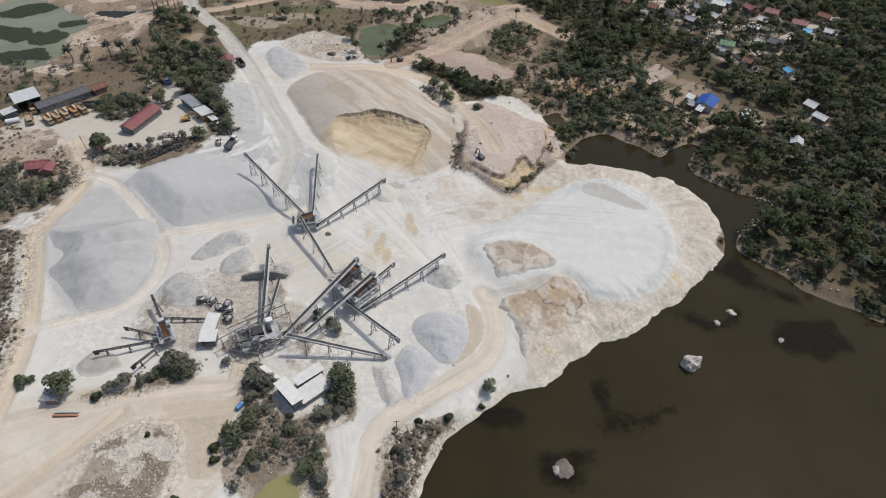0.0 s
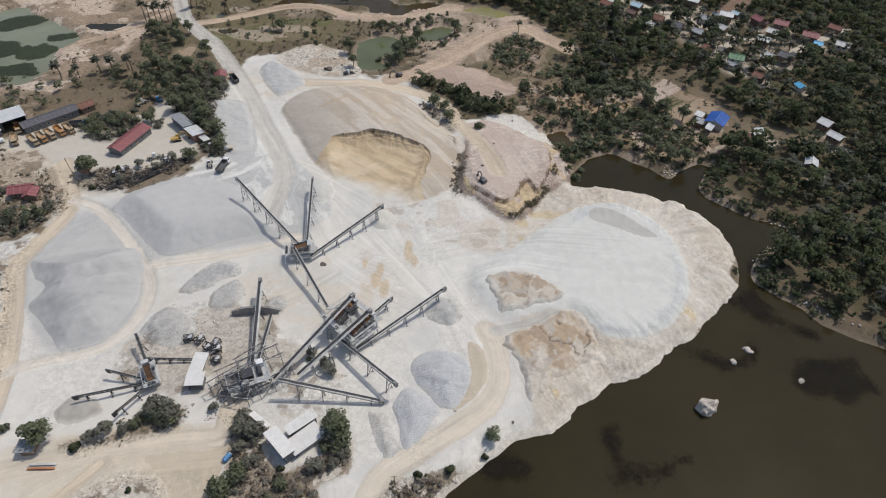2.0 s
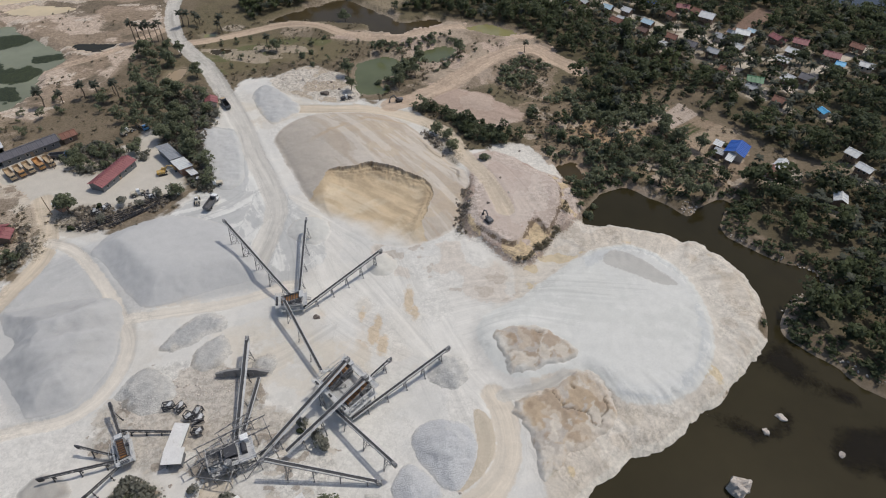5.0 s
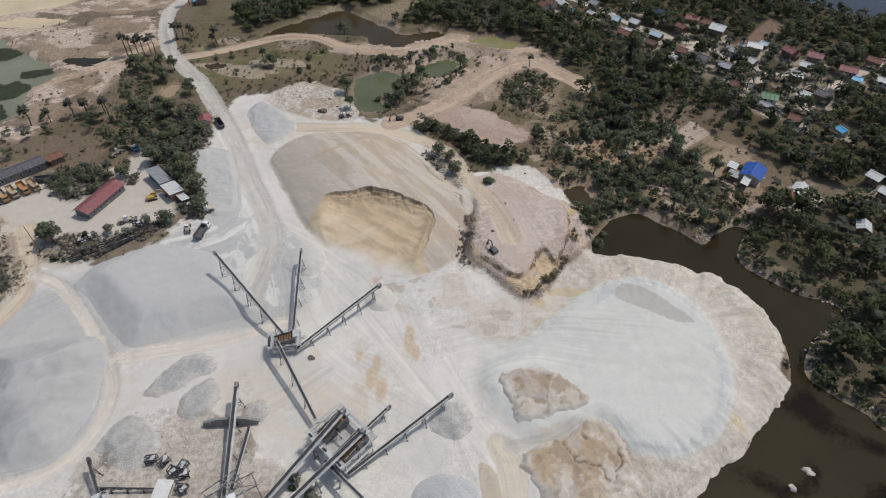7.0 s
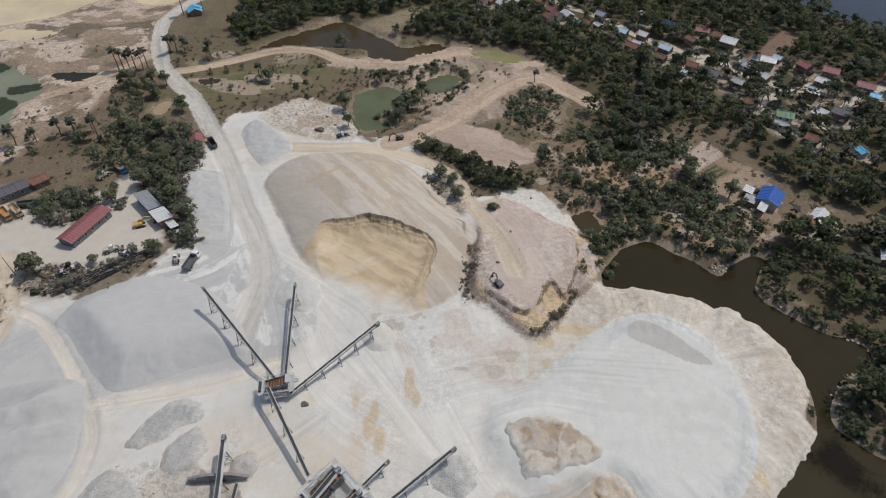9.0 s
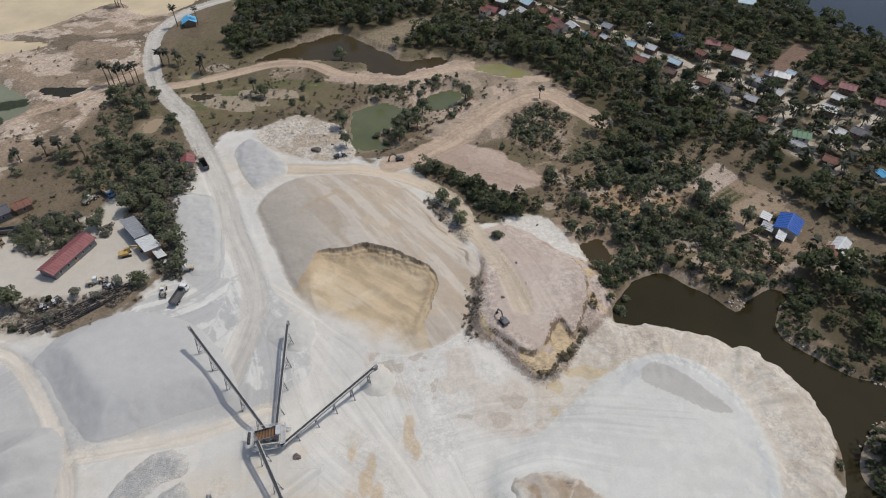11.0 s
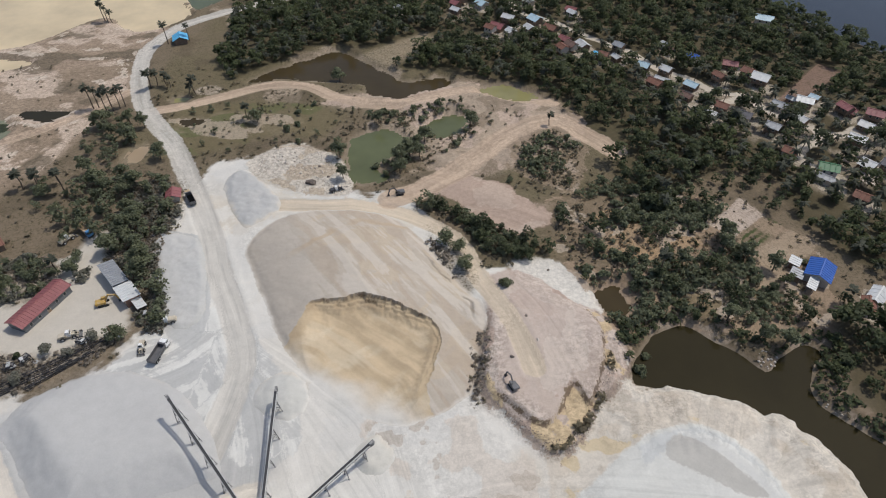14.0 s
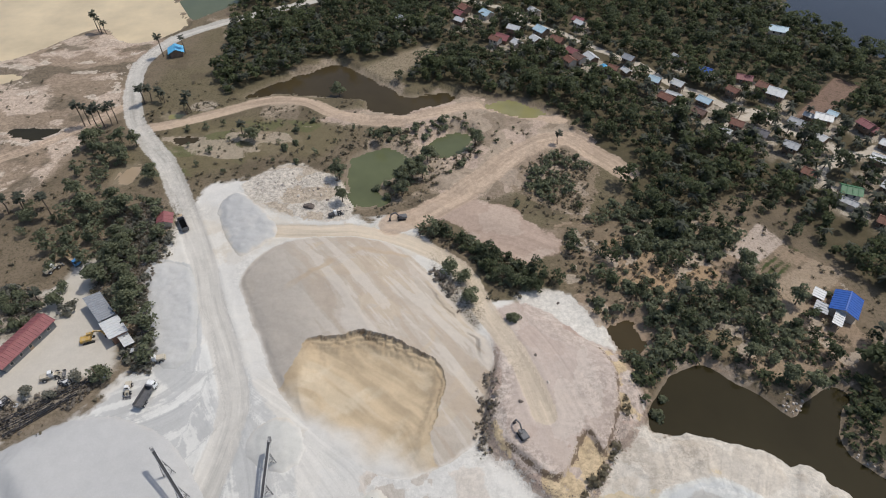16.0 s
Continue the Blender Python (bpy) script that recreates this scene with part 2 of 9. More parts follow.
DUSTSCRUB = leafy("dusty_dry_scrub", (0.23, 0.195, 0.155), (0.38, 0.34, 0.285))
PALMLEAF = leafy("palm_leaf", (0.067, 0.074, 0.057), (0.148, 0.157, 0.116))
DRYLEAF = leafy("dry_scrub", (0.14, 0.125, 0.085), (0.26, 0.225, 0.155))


def weed_bed(name, colour):
    """Dark weed that thins out to clear water at its torn edge."""
    m, nt, bsdf = nodes_of(name)
    at = nt.nodes.new("ShaderNodeAttribute")
    at.attribute_name = "cover"
    bits = noise_node(nt, 1.1, 8, 0.75)
    nt.links.new(scaled(nt, colour, remap(nt, bits, 0.35, 0.65, 0.5, 1.6)), bsdf.inputs["Base Color"])
    bsdf.inputs["Roughness"].default_value = 0.9
    bsdf.inputs["Specular IOR Level"].default_value = 0.2
    clear, both = nt.nodes.new("ShaderNodeBsdfTransparent"), nt.nodes.new("ShaderNodeMixShader")
    thick = math_node(nt, "ADD", at.outputs["Fac"], math_node(nt, "MULTIPLY", math_node(nt, "SUBTRACT", bits, 0.5), 9.0))
    thick = math_node(nt, "ADD", thick, math_node(nt, "MULTIPLY", math_node(nt, "SUBTRACT", noise_node(nt, 0.16, 4), 0.5), 10.0))
    nt.links.new(remap(nt, thick, 0.5, 4.0, 0, 0.9), both.inputs[0])
    nt.links.new(clear.outputs[0], both.inputs[1])
    nt.links.new(bsdf.outputs[0], both.inputs[2])
    nt.links.new(both.outputs[0], nt.nodes["Material Output"].inputs[0])
    return m


WATERWEED = weed_bed("dark_water_weed", (0.012, 0.0095, 0.006))
ROCK = surface("pale_limestone", (0.5, 0.44, 0.38), 0.9, fine=2.5, amount=0.3, bump=0.15, dirt=(0.3, 0.25, 0.2), vary=0.15)
DARKROCK = surface("dark_stone", (0.16, 0.13, 0.11), 0.9, fine=2.5, amount=0.3, bump=0.1, vary=0.2)

# ---- ground ----
RNG = np.random.default_rng(7)
LATTICE = RNG.random((256, 256))


def vnoise(x, y, size, seed=0):
    x, y = x / size + 17.3 * seed, y / size + 9.1 * seed
    i, j = np.floor(x).astype(int), np.floor(y).astype(int)
    u, v = x - i, y - j
    u, v = u * u * (3 - 2 * u), v * v * (3 - 2 * v)
    a, b = LATTICE[i & 255, j & 255], LATTICE[(i + 1) & 255, j & 255]
    c, d = LATTICE[i & 255, (j + 1) & 255], LATTICE[(i + 1) & 255, (j + 1) & 255]
    return (a * (1 - u) + b * u) * (1 - v) + (c * (1 - u) + d * u) * v


def fbm(x, y, size, octaves=4, seed=0):
    """Noise about 0, between -1 and 1."""
    out, amp, total = 0, 1.0, 0
    for k in range(octaves):
        out = out + amp * (vnoise(x, y, size / 2**k, seed + k) - 0.5)
        total += amp * 0.5
        amp *= 0.55
    return out / total


def step(a, b, x):
    t = np.clip((x - a) / (b - a), 0, 1)
    return t * t * (3 - 2 * t)


def inside(poly, x, y, reach=30.0):
    """Signed distance to an outline, positive within it, down to -reach."""
    p = np.array(poly, float)
    out = np.full(x.shape, -reach)
    near = (x > p[:, 0].min() - reach) & (x < p[:, 0].max() + reach) & (y > p[:, 1].min() - reach) & (y < p[:, 1].max() + reach)
    if not near.any():
        return out
    qx, qy = x[near], y[near]
    d2, odd = np.full(qx.shape, 1e12), np.zeros(qx.shape, bool)
    for (ax, ay), (bx, by) in zip(p, np.roll(p, -1, 0)):
        ex, ey = bx - ax, by - ay
        s = np.clip(((qx - ax) * ex + (qy - ay) * ey) / (ex * ex + ey * ey + 1e-9), 0, 1)
        d2 = np.minimum(d2, (qx - ax - s * ex) ** 2 + (qy - ay - s * ey) ** 2)
        cross = (ay > qy) != (by > qy)
        odd ^= cross & (qx < ax + (qy - ay) / (ey if abs(ey) > 1e-9 else 1e-9) * ex)
    out[near] = np.maximum(np.where(odd, np.sqrt(d2), -np.sqrt(d2)), -reach)
    return out


def along(line, x, y, reach=30.0):
    """Distance to a line, which side of it, and how far along it."""
    p = np.array(line, float)
    dist, side, far = np.full(x.shape, reach), np.zeros(x.shape), np.zeros(x.shape)
    near = (x > p[:, 0].min() - reach) & (x < p[:, 0].max() + reach) & (y > p[:, 1].min() - reach) & (y < p[:, 1].max() + reach)
    qx, qy = x[near], y[near]
    best, bs, bf, run = np.full(qx.shape, reach), np.zeros(qx.shape), np.zeros(qx.shape), 0.0
    for (ax, ay), (bx, by) in zip(p[:-1], p[1:]):
        ex, ey = bx - ax, by - ay
        ln = math.hypot(ex, ey)
        s = np.clip(((qx - ax) * ex + (qy - ay) * ey) / ln**2, 0, 1)
        d = np.hypot(qx - ax - s * ex, qy - ay - s * ey)
        cr = ((qx - ax) * ey - (qy - ay) * ex) / ln
        hit = d < best
        best, bs, bf = np.where(hit, d, best), np.where(hit, cr, bs), np.where(hit, run + s * ln, bf)
        run += ln
    dist[near], side[near], far[near] = best, bs, bf
    return dist, side, far


def smooth_line(line, n=6):
    """A rounded line through the given points (Catmull-Rom)."""
    p = np.array([line[0], *line, line[-1]], float)
    out = []
    for a, b, c, d in zip(p, p[1:], p[2:], p[3:]):
        for s in np.arange(n) / n:
            out.append(0.5 * (2 * b + (c - a) * s + (2 * a - 5 * b + 4 * c - d) * s**2 + (3 * b - a - 3 * c + d) * s**3))
    return np.array([*out, p[-1]])


def smooth_loop(poly, n=4):
    p = np.array(poly, float)
    out = []
    for k in range(len(p)):
        a, b, c, d = (p[(k + i) % len(p)] for i in (-1, 0, 1, 2))
        for s in np.arange(n) / n:
            out.append(0.5 * (2 * b + (c - a) * s + (2 * a - 5 * b + 4 * c - d) * s**2 + (3 * b - a - 3 * c + d) * s**3))
    return np.array(out)


# outlines on the plan
WEST_SHORE = [(-14, -60), (-9, 30), (-3, 50), (-1, 56), (2, 62), (8, 68), (14, 72), (19, 76), (25, 77), (28, 78), (30, 80), (35, 84), (44, 90), (52, 93), (61, 98), (69, 104),
              (78, 112), (86, 119), (90, 126), (91.5, 136), (90, 147), (84, 157), (77, 160), (70, 164), (61, 167), (53, 167), (49, 168)]
EAST_SHORE = [(51, 174), (56, 181), (63, 185), (69, 185), (73, 180), (78, 177), (83, 171), (88, 175), (96, 179), (100, 176), (95, 171), (92, 164), (96, 157), (104, 150), (112, 146),
              (111, 140), (101, 135), (95, 128), (93, 124), (97, 118), (101, 114), (105, 108), (111, 103), (117, 99), (123, 95), (160, 82), (420, 60), (420, -60)]
LAKE = smooth_loop(WEST_SHORE + EAST_SHORE, 3)
PONDS = {
    "green_pond": (smooth_loop([(-32, 269), (-28, 278), (-17, 281), (-10, 273), (-13, 265), (-18, 261), (-19, 256), (-16, 251), (-25, 247), (-30, 256)]), 0.7),
    "small_green_pond": (smooth_loop([(-5, 281), (3, 290), (11, 291), (13, 285), (6, 277), (-2, 277)]), 0.7),
    "brown_pond": (smooth_loop([(-79, 320), (-67, 333), (-54, 343), (-44, 348), (-33, 339), (-20, 327), (-12, 320), (4, 324), (6, 317), (-8, 309), (-14, 306), (-26, 309), (-29, 317), (-38, 319), (-50, 320), (-65, 322)]), 0.4),
    "olive_pond": (smooth_loop([(20, 311), (30, 317), (39, 311), (45, 305), (34, 303)]), 0.8),
    "weedy_pond": (smooth_loop([(-225, 262), (-222, 300), (-205, 316), (-192, 306), (-174, 294), (-163, 284), (-163, 275), (-166, 266), (-162, 252), (-166, 238), (-175, 239), (-190, 242)]), 0.4),
    "sand_pond": (smooth_loop([(-260, 330), (-199, 352), (-188, 361), (-182, 370), (-174, 383), (-165, 388), (-157, 378), (-147, 372), (-138, 373), (-131, 380), (-126, 391), (-134, 408), (-145, 428), (-170, 480), (-330, 480), (-330, 340)]), 0.3),
    "silt_pool": (smooth_loop([(-205, 341), (-192, 340), (-181, 337), (-184, 332), (-196, 328), (-215, 332)]), 0.8),
    "dark_pond": (smooth_loop([(-139, 424), (-131, 407), (-124, 398), (-117, 408), (-108, 421), (-104, 440), (-125, 446)]), 0.24),
    "far_lake": (smooth_loop([(222, 448), (196, 428), (183, 401), (197, 377), (210, 353), (240, 330), (330, 340), (330, 470)]), 0.2),
    "yellow_pond": (smooth_loop([(-38, 48), (-36, 54), (-33, 57), (-29, 58), (-27, 55), (-25, 46), (-31, 42)]), 0.9),
    "side_pool": (smooth_loop([(46, 197), (52, 199), (54, 193), (49, 189)]), 0.5),
    "small_pool": (smooth_loop([(-110, 268), (-106, 271), (-103, 267), (-106, 260), (-110, 261)]), 1.2),
    "grey_pool": (smooth_loop([(-98.5, 287.5), (-94, 289), (-89, 287), (-90, 284.6), (-95, 284)]), 1.2),
    "rusty_pool": (smooth_loop([(-108, 303.5), (-104, 306), (-100, 305), (-98.5, 302.5), (-104, 301.5)]), 1.2),
    "black_pool": (smooth_loop([(-163, 294.5), (-149, 295.5), (-143, 293.5), (-150, 287), (-160, 289)]), 1.3),
}
SITE = smooth_loop([(-150, 118), (-121, 141), (-113, 157), (-112, 164), (-90, 166), (-77, 183), (-70, 194), (-79, 214), (-84, 232), (-77, 248), (-73, 259), (-50, 263), (-28, 243), (-13, 239), (4, 221), (10, 203),
                    (19, 204), (43, 200), (44, 188), (48, 175), (49, 166), (62, 170), (90, 158), (94, 140), (92, 122), (40, 78), (5, 40), (-10, 20), (-60, 10), (-150, 30)], 3)
EASTBANK = smooth_loop([(83, 170), (89, 178), (100, 180), (106, 190), (128, 190), (150, 150), (140, 95), (122, 93), (104, 106), (92, 122), (93, 130), (110, 139), (114, 146), (96, 157), (90, 164), (93, 171)])
YARD = smooth_loop([(-121, 150), (-118, 175), (-132, 178), (-150, 190), (-150, 200), (-136, 206), (-124, 205), (-112, 208), (-104, 222), (-98, 222), (-96, 208), (-80, 190), (-88, 176), (-108, 160)], 3)
GREYDUST = smooth_loop([(-106, 114), (-114, 132), (-111, 148), (-99, 160), (-84, 171), (-67, 178), (-46, 171), (-34, 153), (-42, 142), (-78, 134), (-77, 122), (-80, 104), (-91, 101)])
GREYFLAT = smooth_loop([(-86, 221), (-79, 223), (-70, 219), (-65, 207), (-60, 188), (-62, 178), (-70, 183), (-77, 195)])
WHITETOP = smooth_loop([(12, 126), (28, 138), (44, 151), (60, 155), (71, 146), (75, 131), (71, 115), (60, 104), (46, 103), (38, 112), (20, 110)])
PINKPIT = smooth_loop([(13, 200), (24, 205), (36, 195), (45, 188), (50, 176), (45, 166), (38, 161), (34, 154), (27, 149), (21, 153), (16, 158), (12, 164), (11, 176), (15, 186)])
PINKFIELD = smooth_loop([(-10.6, 242.3), (-1.5, 248.4), (10.2, 250.3), (21.6, 246.0), (35.1, 232.0), (37.3, 228.3), (30.1, 221.7), (21.5, 223.1), (12.9, 228.5), (6.0, 238.0), (-3.4, 241.0)])
WHITEPATCH = smooth_loop([(22, 207), (34, 209), (42, 202), (45, 194), (38, 188), (27, 193)])
PALENORTH = smooth_loop([(-66, 258), (-52, 270), (-35, 262), (-27, 246), (-32, 240), (-50, 244)])
RUBBLE = smooth_loop([(-75, 62), (-68, 69), (-60, 70), (-54, 66), (-52, 56), (-56, 48), (-76, 46)])
PANS = [smooth_loop([(-61, 74), (-54.8, 76), (-48.4, 78), (-47.6, 86), (-45, 91), (-43.6, 78), (-44.5, 67), (-43.9, 59.3), (-46.8, 56), (-51, 57), (-54, 66), (-58.7, 71)]), smooth_loop([(10, 102), (14, 99), (14, 91), (8, 84), (5, 84), (10, 91)])]
BROWNVEG = [smooth_loop([(-46, 82), (-39, 83), (-36, 76), (-30, 69), (-21, 75), (-17, 76), (-18, 69), (-24, 66), (-20, 55), (-23, 46), (-38, 50), (-45, 60), (-43, 70)]),
            smooth_loop([(-80, 76), (-70, 80), (-63, 86), (-56, 85), (-56, 80), (-65, 77), (-74, 74)]), smooth_loop([(-10, 65), (2, 69), (8, 68), (0, 58), (-3, 48), (-9, 48), (-11, 58)]),
            smooth_loop([(-117, 171), (-111, 177), (-99, 176), (-83, 184), (-80, 181), (-90, 168), (-106, 164), (-113, 166)]), smooth_loop([(-128, 203), (-118, 214), (-106, 204), (-109, 196), (-119, 193)]),
            smooth_loop([(-2, 225), (4, 218), (11, 205), (10, 196), (4, 203), (-2, 214)]), smooth_loop([(10, 186), (15, 178), (12, 164), (9, 160), (7, 170)]),
            smooth_loop([(-131, 134), (-119, 131), (-107, 108), (-101, 86), (-104, 70), (-140, 70), (-150, 130)]), smooth_loop([(-145, 162), (-134, 169), (-117, 166), (-113, 154), (-121, 144), (-135, 140)]),
            smooth_loop([(-102, 247), (-86, 250), (-80, 238), (-80, 212), (-70, 186), (-77, 184), (-86, 199), (-98, 214), (-101, 228)])]
ROADS = {
    "main": (smooth_line([(-50, 150), (-48, 172), (-53, 187), (-62, 205), (-68, 220), (-80, 243), (-94, 268), (-107, 285), (-118, 301), (-127, 323), (-132, 346), (-129, 363), (-122, 378), (-102, 396), (-80, 410), (-40, 440)]), 3.6),
    "quarry": (smooth_line([(-62, 236), (-37, 235), (-24, 235), (-9, 230), (3, 222), (9, 214), (12, 204), (17, 192), (21, 182), (24, 170)]), 2.9),
    "north": (smooth_line([(-112, 294), (-104, 296), (-86, 305), (-70, 314), (-54, 314), (-38, 303), (-20, 298), (-3, 302), (15, 309), (29, 304), (48, 298)]), 3.2),
    "pink": (smooth_line([(-14, 238), (-6, 242), (5, 250), (17, 262), (30, 276), (46, 285), (55, 279), (66, 265)]), 4.6),
    "west": (smooth_line([(-200, 245), (-156, 275), (-145, 285), (-135, 297), (-124, 312)]), 2.6),
    "left": (smooth_line([(-96, 40), (-98, 71), (-100, 86), (-103, 98), (-110, 116), (-116, 130), (-115, 140), (-112, 152), (-115, 164), (-124, 180)]), 2.8),
    "bottom": (smooth_line([(-110, 62), (-95, 69), (-84, 72), (-70, 75), (-56, 77), (-46, 78), (-44, 86)]), 2.6),
    "diag": (smooth_line([(-100, 40), (-88, 50), (-80, 60), (-70, 72)]), 1.6),
    "access": (smooth_line([(-15, 25), (-14, 49), (-13, 57), (-12, 64), (-9, 69), (-3, 73), (5, 78), (13, 84), (17, 91), (17, 100), (15, 106)]), 3.0),
    "pileside": (smooth_line([(-101, 96), (-92, 99), (-82, 102), (-76, 110), (-76, 122), (-82, 132), (-89, 141), (-97, 150), (-105, 157), (-113, 160)]), 1.8),
    "greyside": (smooth_line([(-82, 130), (-66, 133), (-52, 136), (-38, 142)]), 1.8),
    "cross": (smooth_line([(17, 106), (26, 107), (33, 110.5)]), 1.6),
}
LANES = [smooth_line([(10, 424), (24, 417), (40, 406), (45.5, 391.6), (53, 386), (63, 378), (72, 365.6), (83, 354), (95, 340), (101, 327), (111, 320), (118.6, 308.5), (130.6, 304), (134, 292), (146, 280), (154, 275), (162.5, 279)]), smooth_line([(208, 288), (173, 265), (150, 246)]), smooth_line([(146, 280), (146.5, 273), (133.4, 263), (140, 246)]), smooth_line([(130.6, 304), (117, 298), (112, 292)])]
TRAILS = list(LANES)

# woodland outlines
FOREST = [smooth_loop([(-112, 440), (-93, 326), (-78, 324), (-56, 348), (-43, 352), (-23, 344), (-17, 326), (8, 326), (25, 318), (46, 309), (50, 290), (63, 269), (61, 256), (63, 238), (76, 228), (84, 240), (98, 250), (117, 249), (114, 230), (120, 216), (124, 206), (150, 190), (200, 190), (262, 290), (262, 440), (-118, 440)], 2),
          smooth_loop([(112, 196), (121, 190), (149, 189), (200, 190), (172, 132), (150, 98), (124, 97), (112, 108), (100, 122), (98, 130), (112, 142), (108, 150), (97, 160), (98, 170), (103, 180), (106, 190)], 2)]
# village houses: place, turn, width, depth, roof
VILLAGE = [(166, 375, 60, 8, 12, "pale_blue"), (118, 337, 40, 6, 8, "blue"), (132, 329, 60, 6, 9, "red"), (139, 314, 40, 9, 10, "white"), (136, 319, 40, 7, 8, "rust"), (109, 350, 20, 4, 5, "white"), (109, 344, 60, 5, 6, "brown"),
           (92, 325, 50, 6, 7, "pale_blue"), (94, 313, 45, 6, 9, "rust"), (98, 316, 45, 2.5, 9, "white"), (109, 311, 50, 6, 8, "pale_blue"), (104, 302, 45, 5, 7, "brown"), (114, 291, 40, 6, 7, "rust"), (109, 288, 40, 4, 6, "white")]
VILLAGE2 = [(122, 287, 40, 7, 8, "dark"), (139, 294, 50, 6, 8, "grey"), (149, 295, 50, 7, 9, "white"), (156, 300, 50, 4, 5, "pale_blue"), (163, 290, 30, 6, 8, "red"), (70, 349, 30, 7, 9, "white"), (64, 346, 30, 6, 8, "brown"), (74, 339, 10, 4, 5, "sky"),
            (77, 336, 45, 5, 6, "rust"), (83, 336, 30, 4, 6, "white"), (15, 402, 30, 7, 8, "rust"), (12, 395, 30, 6, 7, "red"), (12, 387, 40, 5, 7, "white")]
VILLAGE3 = [(26, 399, 40, 8, 9, "pale_blue"), (51, 402, 30, 6, 9, "white"), (32, 370, 50, 8, 10, "red"), (38, 377, 50, 6, 9, "white"), (28, 365, 50, 6, 7, "rust"), (51, 375, 30, 8, 9, "pale_blue"), (57, 364, 40, 7, 9, "rust"), (72, 390, 40, 6, 8, "red"), (71, 383, 40, 5, 7, "white"),
            (62, 352, 30, 6, 8, "red"), (-17, 392, 30, 5, 7, "white"), (180, 272, 60, 7, 10, "red"), (182, 267, 60, 5, 5, "sky"), (172, 285, 50, 7, 9, "red")]
VILLAGE4 = [(165, 290, 50, 6, 8, "red"), (136, 250, 55, 7, 9, "green"), (134, 246, 55, 4, 8, "grey"), (159, 251, 40, 7, 9, "dark"), (153, 254, 30, 8, 7, "white"), (129, 262, 35, 6, 7, "rust"), (141, 236, 40, 6, 7, "rust"), (155, 228, 20, 4, 5, "sky"), (149, 197, 30, 6, 6, "white"),
            (148, 188, 40, 5, 7, "white"), (132, 173, -20, 5, 6, "white"), (122, 193, -38, 5, 10, "white"), (118, 190, -38, 4, 7, "rust"), (190, 262, 40, 6, 8, "grey"), (196, 280, 40, 6, 8, "rust")]
VILLAGE4 += [(47.5, 368.5, 30, 6, 7, "white"), (38, 364, 30, 6, 6, "white"), (86, 345, 40, 6, 7, "grey"), (146, 299, 50, 4, 5, "white"), (59.6, 344, 30, 6, 7, "rust"), (143, 284, 40, 6, 8, "white"), (156, 268, 40, 6, 8, "white"), (128, 276, 40, 6, 7, "grey"), (166, 279, 30, 6, 7, "white"), (101, 322, 40, 6, 7, "white"), (122, 316, 30, 5, 7, "rust")]
HOUSE_YARDS = [(x, y, max(w, d) * 0.5) for x, y, _, w, d, _ in VILLAGE + VILLAGE2 + VILLAGE3 + VILLAGE4]

xs = np.concatenate([-240 - np.cumsum(2 * 1.16 ** np.arange(36))[::-1], np.arange(-240, -132, 1.4), np.arange(-132, 100, 0.55), np.arange(100, 262, 1.4), 262 + np.cumsum(2 * 1.16 ** np.arange(36))])
ys = np.concatenate([40 - np.cumsum(2 * 1.16 ** np.arange(36))[::-1], np.arange(40, 256, 0.55), np.arange(256, 440, 1.3), 440 + np.cumsum(2 * 1.16 ** np.arange(36))])
X, Y = np.meshgrid(xs, ys, indexing="ij")

lake_in = inside(LAKE, X, Y) + 0.9 * fbm(X, Y, 6, 3, 2)
site_in = np.minimum(inside(SITE, X, Y, 60), -inside(EASTBANK, X, Y) - 3.5)
N6, N20, N60 = fbm(X, Y, 6, 4, 3), fbm(X, Y, 20, 4, 5), fbm(X, Y, 60, 3, 8)
Z = 1.9 + 0.35 * N20 + 0.3 * N60 + 0.1 * N6
top_in = inside(WHITETOP, X, Y)
Z += 1.6 * step(-3, 4, top_in + 1.2 * N6)
Z += 0.5 * step(8, -2, inside(WHITETOP, X, Y)) * step(25, 35, X) * fbm(X, Y, 9, 4, 15)
pink_in = inside(PINKPIT, X, Y) + 1.2 * fbm(X, Y, 7, 4, 12)
south = step(196, 178, Y)
INNER = smooth_loop([(11, 178), (13, 200), (24, 206), (36, 193), (43, 184), (42, 173), (39, 166), (36.6, 161.5), (35.6, 160.8), (34.6, 163), (33.2, 165.5), (31.8, 164.5), (30.2, 161), (27.8, 157.4), (26, 155.4), (22.9, 156), (17.6, 160.4), (15, 163), (13, 168)])
inner_in = inside(INNER, X, Y) + 0.6 * fbm(X, Y, 4, 4, 17)
slack = step(17, 13, X) * step(160, 166, Y)
Z += south * (1.3 * step(-1.0, 2.0, pink_in) + 1.5 * step(-0.1 - 5 * slack, 0.5 + 5 * slack, inner_in)) + (1 - south) * (0.8 * step(-8, 8, pink_in) + 1.9 * step(-6, 6, inner_in) * step(205, 190, Y))
shelf_in = inside([(-30, 262), (70, 236), (95, 236), (110, 210), (95, 192), (70, 192), (55, 190), (40, 206), (34, 216), (0, 240)], X, Y)
Z += 0.8 * step(0, 10, shelf_in)
HILLS = smooth_loop([(-46, 300), (-20, 312), (10, 318), (48, 304), (58, 284), (40, 262), (10, 250), (-4, 262), (-10, 292), (-30, 296)])
hills = inside(HILLS, X, Y) + 4 * N20
Z += step(0, 6, hills) * (0.9 + 1.3 * np.abs(fbm(X, Y, 14, 4, 231)))
Z += 0.8 * step(-3, 4, inside(smooth_loop([(-66, 258), (-52, 270), (-35, 262), (-27, 246), (-32, 240), (-50, 244)]), X, Y)) * (0.3 + fbm(X, Y, 7, 4, 233))
